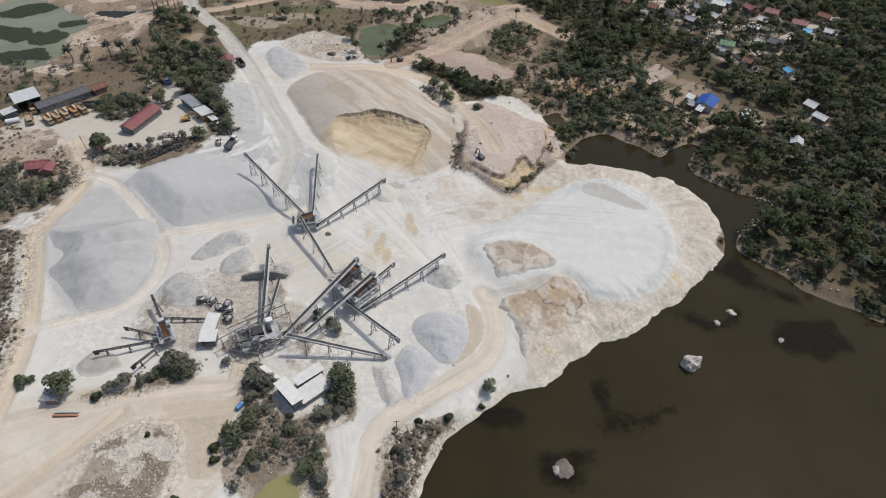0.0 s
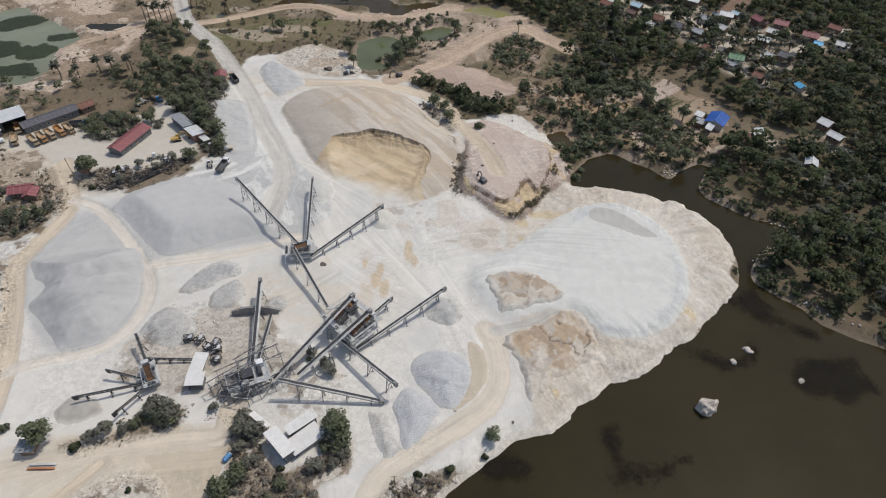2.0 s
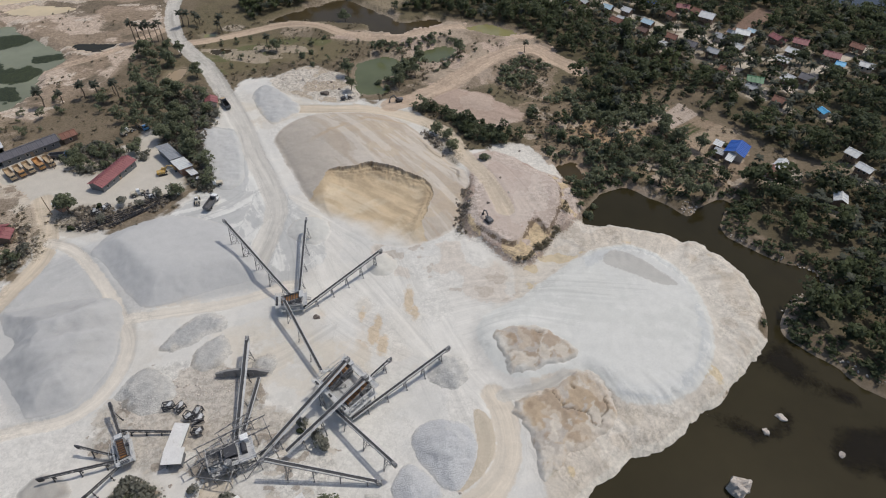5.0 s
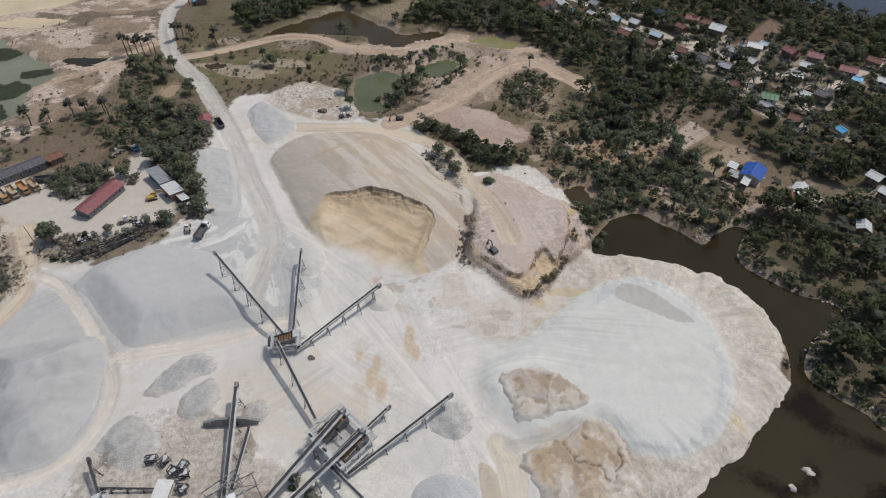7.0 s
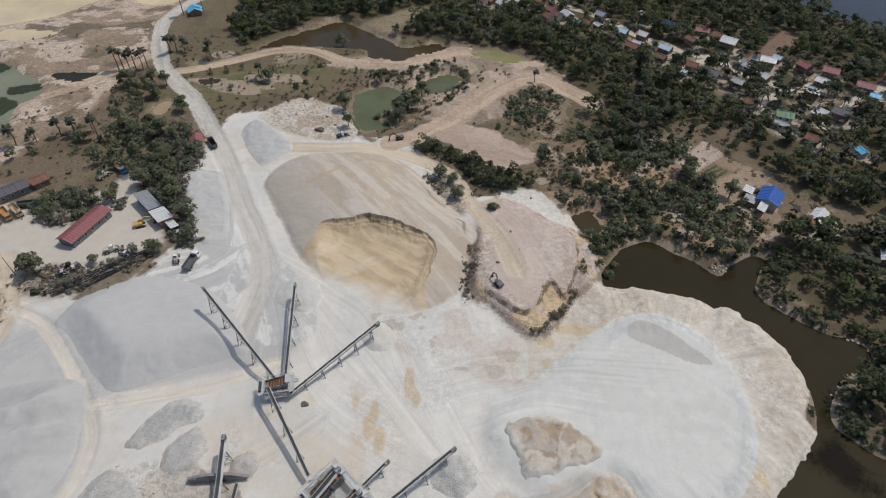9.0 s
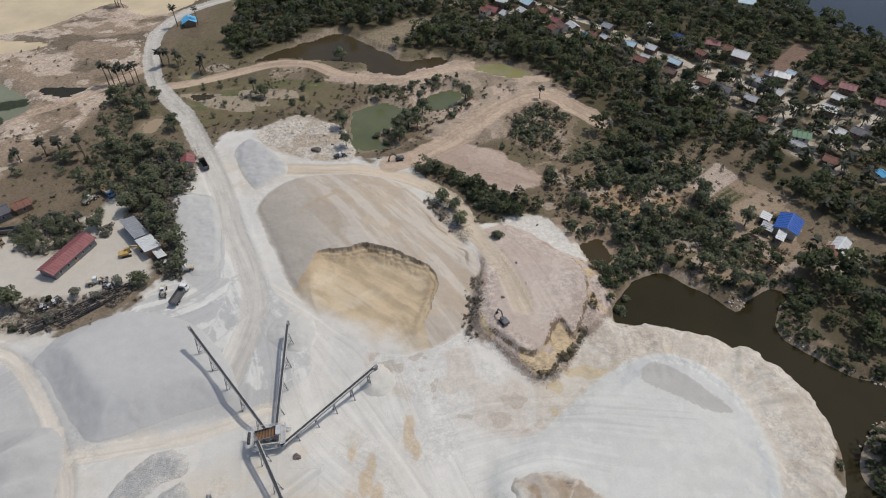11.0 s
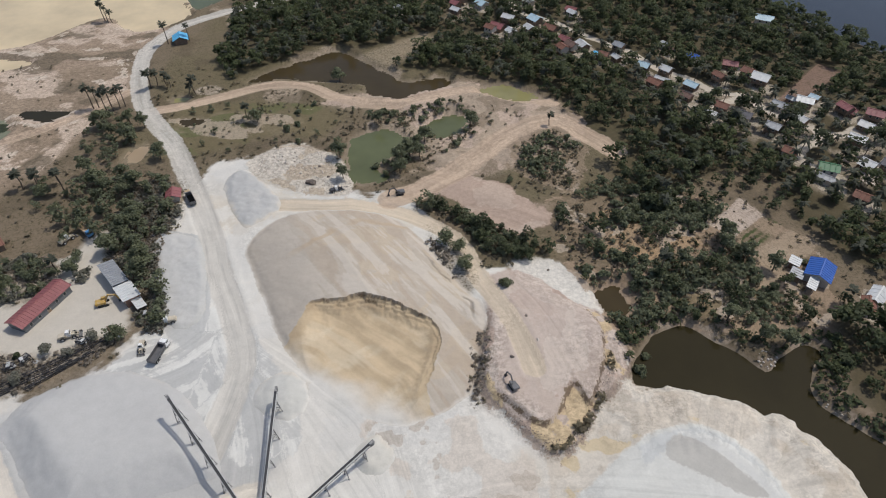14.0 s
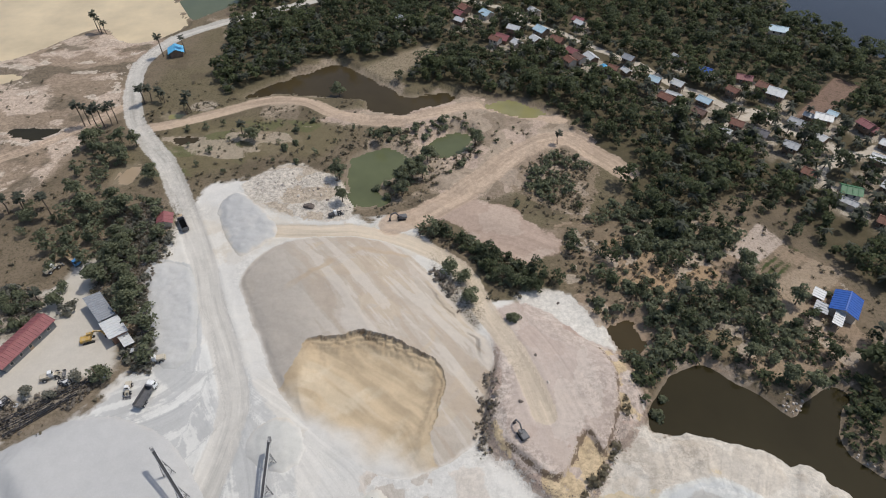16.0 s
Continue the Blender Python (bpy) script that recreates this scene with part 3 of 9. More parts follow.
# soil thrown up beside the haul roads, and the sunk wheel tracks
for _, (line, half) in ROADS.items():
    d, side, far = along(line, X, Y)
    Z -= 0.18 * step(half + 1.0, half - 1.0, d)
    Z += 0.14 * np.exp(-((d - half - 0.9) ** 2) / 0.8) * (0.4 + 0.6 * vnoise(far, side, 5, 4))
Z += 0.5 * step(-2, 3, inside(RUBBLE, X, Y)) * (0.6 + fbm(X, Y, 5, 4, 21))
bank = np.where(lake_in < 0, -lake_in * 0.5 * (1 + 0.25 * N6), -lake_in * 0.45)
gully = np.abs(np.sin((X * 0.7 - Y * 0.72) * 1.9 + 2.5 * N6)) * step(-7, -3, lake_in) * step(0, -2, lake_in) * step(104, 94, Y) * step(0, 12, X)
Z = np.maximum(np.minimum(Z, bank), -3.0)
Z = np.maximum(Z - 0.6 * gully, np.minimum(Z, 0.3))
pond_in = {}
for name, (loop, level) in PONDS.items():
    s = inside(loop, X, Y, 12) + 0.6 * N6
    pond_in[name] = s
    Z = np.where(s > -4, np.minimum(Z, level + np.where(s < 0, -s * 0.55, -s * 0.5)), Z)
Z = np.maximum(Z, -3.0)

# soil colours, zone by zone
def rgb(*c):
    return np.array(c)


def paint(colour, mask):
    global C
    C = C * (1 - mask[..., None]) + colour * mask[..., None]


WHITE, CREAM, PALE, GREY, BLUEGREY = rgb(0.67, 0.653, 0.62), rgb(0.6, 0.545, 0.465), rgb(0.44, 0.36, 0.285), rgb(0.39, 0.39, 0.395), rgb(0.56, 0.575, 0.57)
GOLD, ORANGE, BROWN, OLIVE = rgb(0.47, 0.36, 0.22), rgb(0.46, 0.31, 0.17), rgb(0.2, 0.16, 0.115), rgb(0.155, 0.135, 0.08)
C = np.zeros((*X.shape, 3)) + BROWN
paint(OLIVE, step(-0.1, 0.35, N60 + 0.3 * N20) * 0.7)
paint(PALE, step(0.255, 0.395, fbm(X, Y, 26, 5, 31)) * 0.75)
paint(rgb(0.13, 0.105, 0.075), step(0.155, 0.295, fbm(X, Y, 11, 5, 35)) * 0.6)
eroded = inside(smooth_loop([(-240, 330), (-190, 322), (-150, 330), (-128, 345), (-130, 372), (-150, 372), (-165, 386), (-190, 358), (-240, 335)]), X, Y) + 5 * N20
paint(rgb(0.46, 0.36, 0.29), step(-3, 4, eroded) * (0.75 + 0.25 * N6))
ring = np.hypot((X + 93.5) / 1.5, Y - 309.8)
paint(rgb(0.5, 0.43, 0.36), step(4.0, 3.0, ring + 0.5 * N6) * 0.8)
paint(rgb(0.3, 0.25, 0.19), step(2.6, 2.0, ring + 0.4 * N6) * 0.7)
paint(rgb(0.4, 0.32, 0.25), step(-9, 2, -np.abs(along(smooth_line([(-215, 232), (-172, 232), (-158, 240), (-157, 256), (-158, 270), (-170, 300), (-190, 316)]), X, Y)[0]) + 4 + 4 * N20) * 0.8)
west_in = inside([(-260, 228), (-150, 228), (-136, 262), (-124, 300), (-132, 330), (-136, 380), (-260, 380)], X, Y) + 6 * N20
paint(rgb(0.34, 0.265, 0.2), step(-4, 4, west_in) * 0.75)
warp_x, warp_y = X + 9 * fbm(X, Y, 24, 4, 171), Y + 7 * fbm(X, Y, 24, 4, 172)
paint(rgb(0.52, 0.415, 0.34), step(-4, 4, west_in) * step(0.001, 0.069, fbm(warp_x, warp_y * 1.5, 18, 6, 131)) * 0.85)
paint(rgb(0.165, 0.13, 0.095), step(-4, 4, west_in) * step(0.174, 0.246, fbm(warp_x, warp_y * 1.3, 15, 6, 135)) * 0.8)
meadow = inside(smooth_loop([(-104, 290), (-80, 300), (-40, 296), (-42, 276), (-60, 276), (-92, 262)]), X, Y) + 4 * N20
paint(rgb(0.17, 0.145, 0.085), step(-3, 3, meadow) * 0.8)
paint(rgb(0.33, 0.265, 0.2), step(-3, 3, meadow) * step(0.205, 0.345, fbm(X * 0.5 + Y * 0.3, Y * 1.3, 14, 5, 141)) * 0.8)
paint(PALE, step(-4, 5, hills) * 0.9)
for loop, colour in ((PINKFIELD, rgb(0.47, 0.345, 0.285)), (PALENORTH, CREAM), (WHITEPATCH, WHITE * 0.5 + CREAM * 0.5)):
    paint(colour, step(-0.5, 0.5, inside(loop, X, Y) + 3 * N6 + 2 * N20))
    paint(colour * 0.8, step(-0.5, 0.5, inside(loop, X, Y) + 3 * N6) * step(0.1, 0.25, fbm(warp_x, warp_y * 1.6, 7, 6, 181)) * 0.7)
paint(rgb(0.22, 0.17, 0.12), step(-6, 6, inside(smooth_loop([(37, 236), (63, 240), (91, 238), (114, 218), (114, 196), (100, 182), (77, 182), (60, 186), (50, 176), (44, 192), (36, 214)]), X, Y) + 4 * N20) * 0.9)
paint(rgb(0.4, 0.29, 0.19), step(-5, 5, inside(smooth_loop([(52, 226), (61, 231), (75, 223), (79, 214), (66, 203), (55, 211)]), X, Y) + 6 * N20) * 0.8)
paint(rgb(0.3, 0.235, 0.17), step(-2, 2, inside([(94, 211), (112, 223), (117, 216), (104, 203), (90, 195)], X, Y) + 2 * N20) * 0.85)
paint(rgb(0.48, 0.4, 0.34), step(-0.6, 0.6, inside([(86, 224), (102, 238), (106, 229), (92, 218)], X, Y) + 0.5 * N6))
rows_in = inside([(92, 217.5), (106, 228.5), (110, 225), (96, 212)], X, Y)
paint(rgb(0.06, 0.08, 0.03), step(-0.3, 0.3, rows_in) * (0.5 + 0.5 * np.sign(np.sin((X * 0.62 - Y * 0.78) * 3.1))))
paint(rgb(0.2, 0.13, 0.1), step(-1, 1, inside([(138, 297), (175, 334), (181, 325), (146, 295)], X, Y)))
paint(rgb(0.3, 0.25, 0.18), step(-2, 3, inside([(-33, 340), (-21, 354), (-3, 369), (2, 360), (-8, 343), (-20, 330)], X, Y) + 2 * N20))
paint(rgb(0.25, 0.2, 0.13), step(-4, 6, inside([(60, 200), (84, 200), (105, 196), (102, 182), (84, 176), (62, 190)], X, Y) + 4 * N20) * 0.8)
# the wooded east bank: brown earth, pale stony waterline
bank_in = inside(EASTBANK, X, Y)
paint(rgb(0.23, 0.175, 0.13), step(-2, 2, bank_in) * 0.95)
paint(rgb(0.36, 0.28, 0.22), step(-2, 2, bank_in) * step(0.105, 0.245, fbm(X, Y, 9, 5, 161)) * 0.8)
paint(rgb(0.38, 0.31, 0.255), step(-4, 1, bank_in) * step(-4.5, -1.5, lake_in + 2 * N6) * step(-0.025, 0.075, fbm(X, Y, 5, 4, 163)) * 0.85)
site_mask = step(-0.6, 0.9, site_in + 3 * N6 + 3 * N20)
paint(WHITE, site_mask)
paint(CREAM, site_mask * step(0.185, 0.365, fbm(X, Y, 30, 5, 41)) * 0.75)
paint(rgb(0.61, 0.545, 0.46), site_mask * step(0.404, 0.516, fbm(X + 0.4 * Y, Y * 0.5, 18, 5, 44)) * 0.7)
paint(rgb(0.6, 0.595, 0.57), site_mask * step(0.22, 0.38, fbm(X * 0.7, Y, 14, 5, 47)) * 0.6)
paint(rgb(0.6, 0.52, 0.42), step(-3, 4, inside([(-120, 20), (-120, 74), (-95, 72), (-60, 79), (-44, 78), (-44, 60), (-52, 40), (-60, 20)], X, Y) + 3 * N20) * 0.75)
paint(rgb(0.57, 0.535, 0.48), step(-1, 1, inside(YARD, X, Y) + 3 * N6) * 0.95)
paint(GREY, step(-4, 3, inside(GREYDUST, X, Y) + 3 * N20) * 0.5)
paint(rgb(0.47, 0.475, 0.47), step(-2, 2, inside(GREYFLAT, X, Y) + 2 * N20) * 0.85)
# trampled, stone-strewn ground round the crusher
DIRTY = smooth_loop([(-74, 94), (-74, 108), (-62, 118), (-46, 114), (-36, 104), (-26, 98), (-18, 88), (-26, 80), (-40, 86), (-56, 88)])
dirty_in = step(-1, 2, inside(DIRTY, X, Y) + 3 * N6)
paint(rgb(0.43, 0.39, 0.34), dirty_in * step(0.05, 0.16, fbm(warp_x, warp_y * 1.4, 7, 6, 191)) * 0.6)
paint(rgb(0.3, 0.265, 0.225), dirty_in * step(0.28, 0.36, fbm(warp_x, warp_y, 4, 6, 193)) * 0.6)
north_in = step(-0.5, 0.8, inside(PALENORTH, X, Y) + 3 * N6)
paint(rgb(0.43, 0.35, 0.27), north_in * step(0.1, 0.22, fbm(warp_x, warp_y, 9, 6, 183)) * 0.75)
paint(rgb(0.26, 0.21, 0.16), north_in * step(0.3, 0.4, fbm(warp_x, warp_y * 1.5, 6, 6, 185)) * 0.7)
# peninsula: bluish white top, cream and ochre flanks
flank = step(3, -4, top_in) * step(22, 30, X) * site_mask * step(176, 168, Y) * step(70, 78, Y - 0.0 * X)
paint(rgb(0.57, 0.505, 0.435), flank * (0.85 + 0.15 * N6))
paint(rgb(0.46, 0.4, 0.34), flank * step(0.16, 0.24, fbm(X + 5 * N20, Y + 5 * N6, 9, 5, 165)) * 0.55)
paint(ORANGE * 1.05, flank * step(0.375, 0.475, fbm(X, Y, 8, 4, 61)) * 0.55)
paint(rgb(0.64, 0.633, 0.6), step(-2, 3, top_in + 2.5 * N20) * 0.95)
paint(BLUEGREY, step(0.0, 5, top_in + 1.5 * N6) * step(9, 4, top_in) * step(38, 52, X) * step(0.0, 0.3, N20 + 0.3) * 0.6)
paint(rgb(0.44, 0.42, 0.4), step(-1.5, 1, inside(smooth_loop([(50, 147), (55, 152), (62, 148), (68, 140), (64, 138), (57, 142)]), X, Y) + 1.5 * N6) * 0.6)
for cx, cy, r, colour in ((-16, 126, 4, ORANGE), (-8, 118, 3, ORANGE), (-18, 133, 2.5, GOLD), (76, 163, 2, GOLD), (85, 157, 1.6, ORANGE), (-12, 152, 4, CREAM), (20, 142, 6, CREAM)):
    paint(colour, step(r, r * 0.45, np.hypot(X - cx, (Y - cy) * 0.55) + 1.8 * N6) * 0.6)
paint(rgb(0.53, 0.42, 0.36), step(-1, 1, pink_in) * 0.9)
paint(rgb(0.61, 0.53, 0.47), step(0, 4, pink_in) * step(-0.02, 0.22, fbm(X * 1.4, Y * 0.5, 9, 4, 66)) * 0.7)
# dark band along the steep face: its shade painted into the soil
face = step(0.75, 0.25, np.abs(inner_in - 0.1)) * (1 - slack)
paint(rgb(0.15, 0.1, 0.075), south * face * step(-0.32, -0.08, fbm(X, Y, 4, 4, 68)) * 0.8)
paint(rgb(0.3, 0.235, 0.19), south * step(-2.0, -0.6, pink_in) * step(1.4, 0.4, pink_in) * step(-0.08, 0.08, fbm(X, Y, 3.5, 4, 69)) * 0.75)
paint(rgb(0.5, 0.37, 0.22), south * step(0.3, 1.2, pink_in) * step(0.2, -0.5, inner_in) * step(28, 33, X) * step(0.09, 0.21, fbm(X, Y, 6, 3, 70)) * 0.75)
for cx, cy, r, colour in ((31, 161, 3, ORANGE), (28.5, 153.5, 2.4, GOLD), (33.5, 159, 2, ORANGE), (44, 176, 2.2, GOLD), (36, 176, 3, rgb(0.56, 0.47, 0.41)), (20, 172, 4, rgb(0.56, 0.48, 0.42)), (16, 178, 4, rgb(0.57, 0.46, 0.36))):
    paint(colour, step(r, r * 0.5, np.hypot(X - cx, (Y - cy) * 0.7) + 2.0 * N6) * 0.75)
paint(rgb(0.31, 0.235, 0.195), south * step(-2.5, -0.5, pink_in) * step(3.5, 1.5, pink_in) * step(0.0, 0.12, fbm(warp_x, warp_y, 5, 6, 197)) * 0.75)
paint(rgb(0.4, 0.3, 0.255), step(0, 3, pink_in) * step(0.2, 0.28, fbm(warp_x, warp_y * 1.5, 8, 6, 198)) * 0.6)
# slumped streaks down the tipped edge of the peninsula
d, side, far = along(np.array(WEST_SHORE[6:]), X, Y, 26)
rill = fbm(far, d * 0.14, 3.0, 4, 83)
edge = step(24, 14, d) * site_mask * step(20, 30, X) * step(2, -2, top_in)
paint(rgb(0.42, 0.36, 0.29), edge * step(0.15, 0.5, rill) * 0.5)
paint(rgb(0.68, 0.65, 0.6), edge * step(-0.15, -0.5, rill) * 0.6)
paint(rgb(0.48, 0.38, 0.2), edge * step(12, 8, d) * step(4, 7, d) * step(0.205, 0.345, fbm(far, d, 5, 3, 87)) * 0.5)
tipped = step(8, 1, np.abs(top_in - 3)) * step(40, 55, X)
rills = fbm(far, d * 0.12, 1.7, 3, 89)
paint(rgb(0.52, 0.53, 0.53), tipped * step(0.0, 0.3, rills) * 0.85)
paint(rgb(0.68, 0.68, 0.655), tipped * step(0.0, -0.3, rills) * 0.6)
Z += 0.35 * tipped * rills + 0.7 * edge * rill
# woodland floor painted dark, as shade in the gaps between trees
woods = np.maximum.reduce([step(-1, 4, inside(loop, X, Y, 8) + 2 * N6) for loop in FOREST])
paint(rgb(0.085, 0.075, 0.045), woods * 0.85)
yards = np.full(X.shape, -12.0)
for hx, hy, r in HOUSE_YARDS:
    cut = (slice(*np.searchsorted(xs, (hx - 14, hx + 14))), slice(*np.searchsorted(ys, (hy - 14, hy + 14))))
    k = (step(r + 3, r - 2, np.hypot(X[cut] - hx, Y[cut] - hy + 2) + 3 * N6[cut]) * 0.75)[..., None]
    C[cut] = C[cut] * (1 - k) + rgb(0.38, 0.325, 0.265) * k
    yards[cut] = np.maximum(yards[cut], r + 0.3 - np.hypot(X[cut] - hx - 1.5, Y[cut] - hy + 2.5))
paint(rgb(0.2, 0.13, 0.1), step(-1, 1, inside([(138, 297), (175, 334), (181, 325), (146, 295)], X, Y)))
paint(rgb(0.3, 0.25, 0.18), step(-2, 3, inside([(-33, 340), (-21, 354), (-3, 369), (2, 360), (-8, 343), (-20, 330)], X, Y) + 2 * N20))
for line in TRAILS:
    d = along(line, X, Y)[0]
    paint(rgb(0.38, 0.315, 0.24), step(1.6, 0.6, d + 1.4 * N6) * 0.4)
lots = inside(smooth_loop([(100, 290), (118, 308), (150, 304), (172, 292), (168, 262), (144, 240), (128, 244), (124, 268)]), X, Y)
paint(rgb(0.35, 0.3, 0.24), step(-2, 3, lots + 4 * N6) * step(0.0, 0.15, fbm(X, Y, 9, 5, 195)) * 0.8)
paint(rgb(0.52, 0.47, 0.42), step(-2, 3, inside(RUBBLE, X, Y) + 2 * N20) * 0.7)
veg = np.zeros(X.shape)
for loop in BROWNVEG:
    veg = np.maximum(veg, step(-1.5, 2.0, inside(loop, X, Y) + 2 * N6))
paint(rgb(0.27, 0.225, 0.175), veg * (0.55 + 0.35 * N6))
brush = inside(smooth_loop([(37, 236), (63, 240), (91, 238), (114, 218), (114, 196), (100, 182), (77, 182), (60, 186), (50, 176), (44, 192), (36, 214)]), X, Y)
shore = step(-7, -3, lake_in + 2 * N6) * (1 - site_mask) * step(44, 50, X)
paint(rgb(0.16, 0.125, 0.085), shore * 0.8)
paint(rgb(0.37, 0.305, 0.25), shore * step(-3.2, -2.2, lake_in + N6) * step(0.1, 0.2, fbm(X, Y, 6, 5, 187)) * 0.8)
wet = np.maximum(step(-1.6, -0.2, lake_in), np.max([step(-1.5, -0.2, s) for s in pond_in.values()], axis=0))
paint(rgb(0.3, 0.25, 0.19), wet * 0.45)
paint(rgb(0.04, 0.034, 0.022), step(0.3, 1.2, lake_in))
off_site = 1 - np.maximum(np.maximum(site_mask, step(-1, 2, inside(YARD, X, Y))), 0)
cleared = np.max([step(-2, 1, s) for s in (inside(PINKFIELD, X, Y), pink_in, inside(WHITEPATCH, X, Y), inside(PALENORTH, X, Y))], axis=0)
for line, half in ROADS.values():
    cleared = np.maximum(cleared, step(half + 1.5, half, along(line, X, Y)[0]))
for line in TRAILS:
    cleared = np.maximum(cleared, step(2.6, 1.4, along(line, X, Y)[0]))
scrub = np.maximum(off_site * (1 - cleared), veg) * (0.6 + 0.4 * step(-0.3, 0.3, N20)) * (1 - wet) * (1 - 0.85 * step(-3, 4, np.maximum(eroded, west_in))) * (1 - 0.5 * step(-3, 3, meadow)) * (1 - 0.5 * step(0, 3, bank_in)) * (1 - 0.75 * step(-2, 3, hills)) * (1 - 0.45 * step(-3, 3, brush))

# crisp layers over the soil: colour, torn edge, softness, strength, kind, and how far inside each place lies
LAYERS, VALUES = [], []


def layer(colour, value, ragged=0.6, soft=0.35, amount=0.9, kind="patch"):
    LAYERS.append((tuple(float(c) for c in colour), ragged, soft, amount, kind))
    VALUES.append(np.clip(value, -12, 12).astype(np.float32))


# wheel lines run along the roads and over the open floor
TRAFFIC = [(smooth_line(p), w) for p, w in (
    ([(-62, 205), (-56, 182), (-46, 166), (-40, 152), (-38, 140), (-36, 128)], 7), ([(-40, 178), (-26, 168), (-14, 158), (-6, 138), (2, 120), (8, 104)], 9), ([(-8, 132), (14, 138), (34, 138), (54, 136)], 7),
    ([(-104, 150), (-94, 158), (-78, 168), (-64, 174), (-56, 184)], 7), ([(-30, 160), (-14, 140), (0, 120), (12, 104)], 7), ([(10, 126), (24, 130), (36, 128)], 5), ([(-36, 146), (-28, 132), (-16, 122), (-6, 116)], 6),
    ([(-30, 150), (-24, 138), (-12, 130)], 5), ([(-46, 112), (-34, 120), (-24, 128)], 5), ([(-96, 50), (-80, 62), (-62, 74), (-50, 76)], 8), ([(-16, 40), (-22, 70), (-22, 84), (-30, 90)], 4), ([(20, 196), (26, 184), (30, 172)], 8), ([(8, 226), (18, 232), (30, 226)], 8))]
flow_side, flow_far, flow_on, best, on_road = np.zeros(X.shape), np.zeros(X.shape), np.zeros(X.shape), np.full(X.shape, 9.0), np.zeros(X.shape, bool)
road_near = {}
for k, (line, half) in enumerate([*ROADS.values(), *TRAFFIC]):
    d, side, far = along(line, X, Y)
    lead = d / half
    if k < len(ROADS):
        road_near[list(ROADS)[k]] = half - d
        lead = lead - 0.4
    nearer = lead < best
    on_road = np.where(nearer, k < len(ROADS), on_road)
    best = np.where(nearer, lead, best)
    flow_side, flow_far = np.where(nearer, side + 40 * k, flow_side), np.where(nearer, far + 300 * k, flow_far)
d, side, far = along(np.array(WEST_SHORE[4:]), X, Y, 26)
on_flank = (np.minimum(site_in + 2.5 * N6, 4 - top_in) > 0.5) & (d < 22) & (best > 0.9) & (X > 4)
flow_side, flow_far = np.where(on_flank, far * 1.1 + 5000 + 2.5 * N6, flow_side), np.where(on_flank, d * 2.2, flow_far)
best = np.where(on_flank, 0.62 + 0.3 * step(0.2, -0.3, N20), best)
on_road |= on_flank
flow_on = step(1.1, 0.6, best) * np.where(on_road, 1.0, 0.75) * (1 - step(-0.5, 1.0, lake_in))

site_value = site_in + 2.5 * N6 + 3 * N20
layer((0.625, 0.58, 0.51), np.minimum(site_value - 1, 9 * fbm(X, Y, 30, 4, 41) - 1.2), 1.6, 0.8, 0.6)
layer((0.69, 0.677, 0.645), np.minimum(site_value - 1, 9 * fbm(X, Y, 17, 3, 45) - 0.4), 1.4, 0.6, 0.7)
layer((0.6, 0.595, 0.58), np.minimum(site_value - 1, 8 * fbm(X * 0.8, Y, 15, 3, 47) - 2.0), 1.2, 0.5, 0.5)
layer((0.6, 0.53, 0.435), inside([(-125, 20), (-125, 70), (-96, 75), (-76, 79), (-60, 81), (-44, 80), (-43, 60), (-50, 40), (-60, 20)], X, Y) + 2 * N20, 1.2, 1.2, 0.8)
layer((0.655, 0.61, 0.54), np.minimum(inside([(-125, 20), (-125, 70), (-96, 75), (-60, 79), (-44, 78), (-43, 60), (-60, 20)], X, Y), 9 * fbm(X + 0.5 * Y, Y * 0.8, 14, 3, 211) - 0.5), 1.4, 0.4, 0.7)
BANKS = np.max([inside(loop, X, Y) for loop in BROWNVEG[:3]] + [inside(RUBBLE, X, Y) - 2.5], axis=0)
layer((0.36, 0.305, 0.245), BANKS + 2 * N6 - 0.3, 1.2, 0.4, 0.85)
layer((0.21, 0.175, 0.13), np.minimum(BANKS, 9 * fbm(X, Y, 5, 3, 213) - 0.4), 1.3, 0.3, 0.75)
layer((0.62, 0.585, 0.53), np.minimum(BANKS, 9 * fbm(X, Y, 6, 3, 215) - 1.8), 1.3, 0.25, 0.85)
dirt_in = inside(DIRTY, X, Y) + 2 * N6
layer((0.49, 0.445, 0.39), np.minimum(dirt_in, 9 * fbm(X, Y, 8, 3, 217) - 0.2), 1.5, 0.35, 0.75)
layer((0.29, 0.25, 0.21), np.minimum(dirt_in, 9 * fbm(X, Y, 5, 3, 219) - 2.2), 1.4, 0.25, 0.75)
# scraped ground between the pit and the plant
SCRAPED = smooth_loop([(-16, 158), (4, 160), (12, 156), (26, 146), (40, 152), (36, 140), (20, 134), (6, 138), (-4, 142), (-14, 150)])
scraped_in = inside(SCRAPED, X, Y)
layer((0.605, 0.545, 0.485), np.minimum(scraped_in, 9 * fbm(X, Y, 9, 3, 221) - 0.2), 1.5, 0.4, 0.7)
layer((0.47, 0.415, 0.36), np.minimum(scraped_in - 1, 9 * fbm(X, Y, 5, 3, 223) - 2.8), 1.3, 0.25, 0.7)
for cx, cy, r in ((-5.5, 136, 1.3), (-4, 131.5, 1.0), (-13.5, 128, 1.2), (-14.5, 124.5, 1.5), (-12, 121, 1.3), (-18, 131, 0.8)):
    SPOTS = np.maximum(SPOTS, r - np.hypot(X - cx, (Y - cy) * 0.45)) if cx != -5.5 else r - np.hypot(X - cx, (Y - cy) * 0.3)
layer((0.56, 0.44, 0.3), SPOTS, 0.7, 0.5, 0.75)
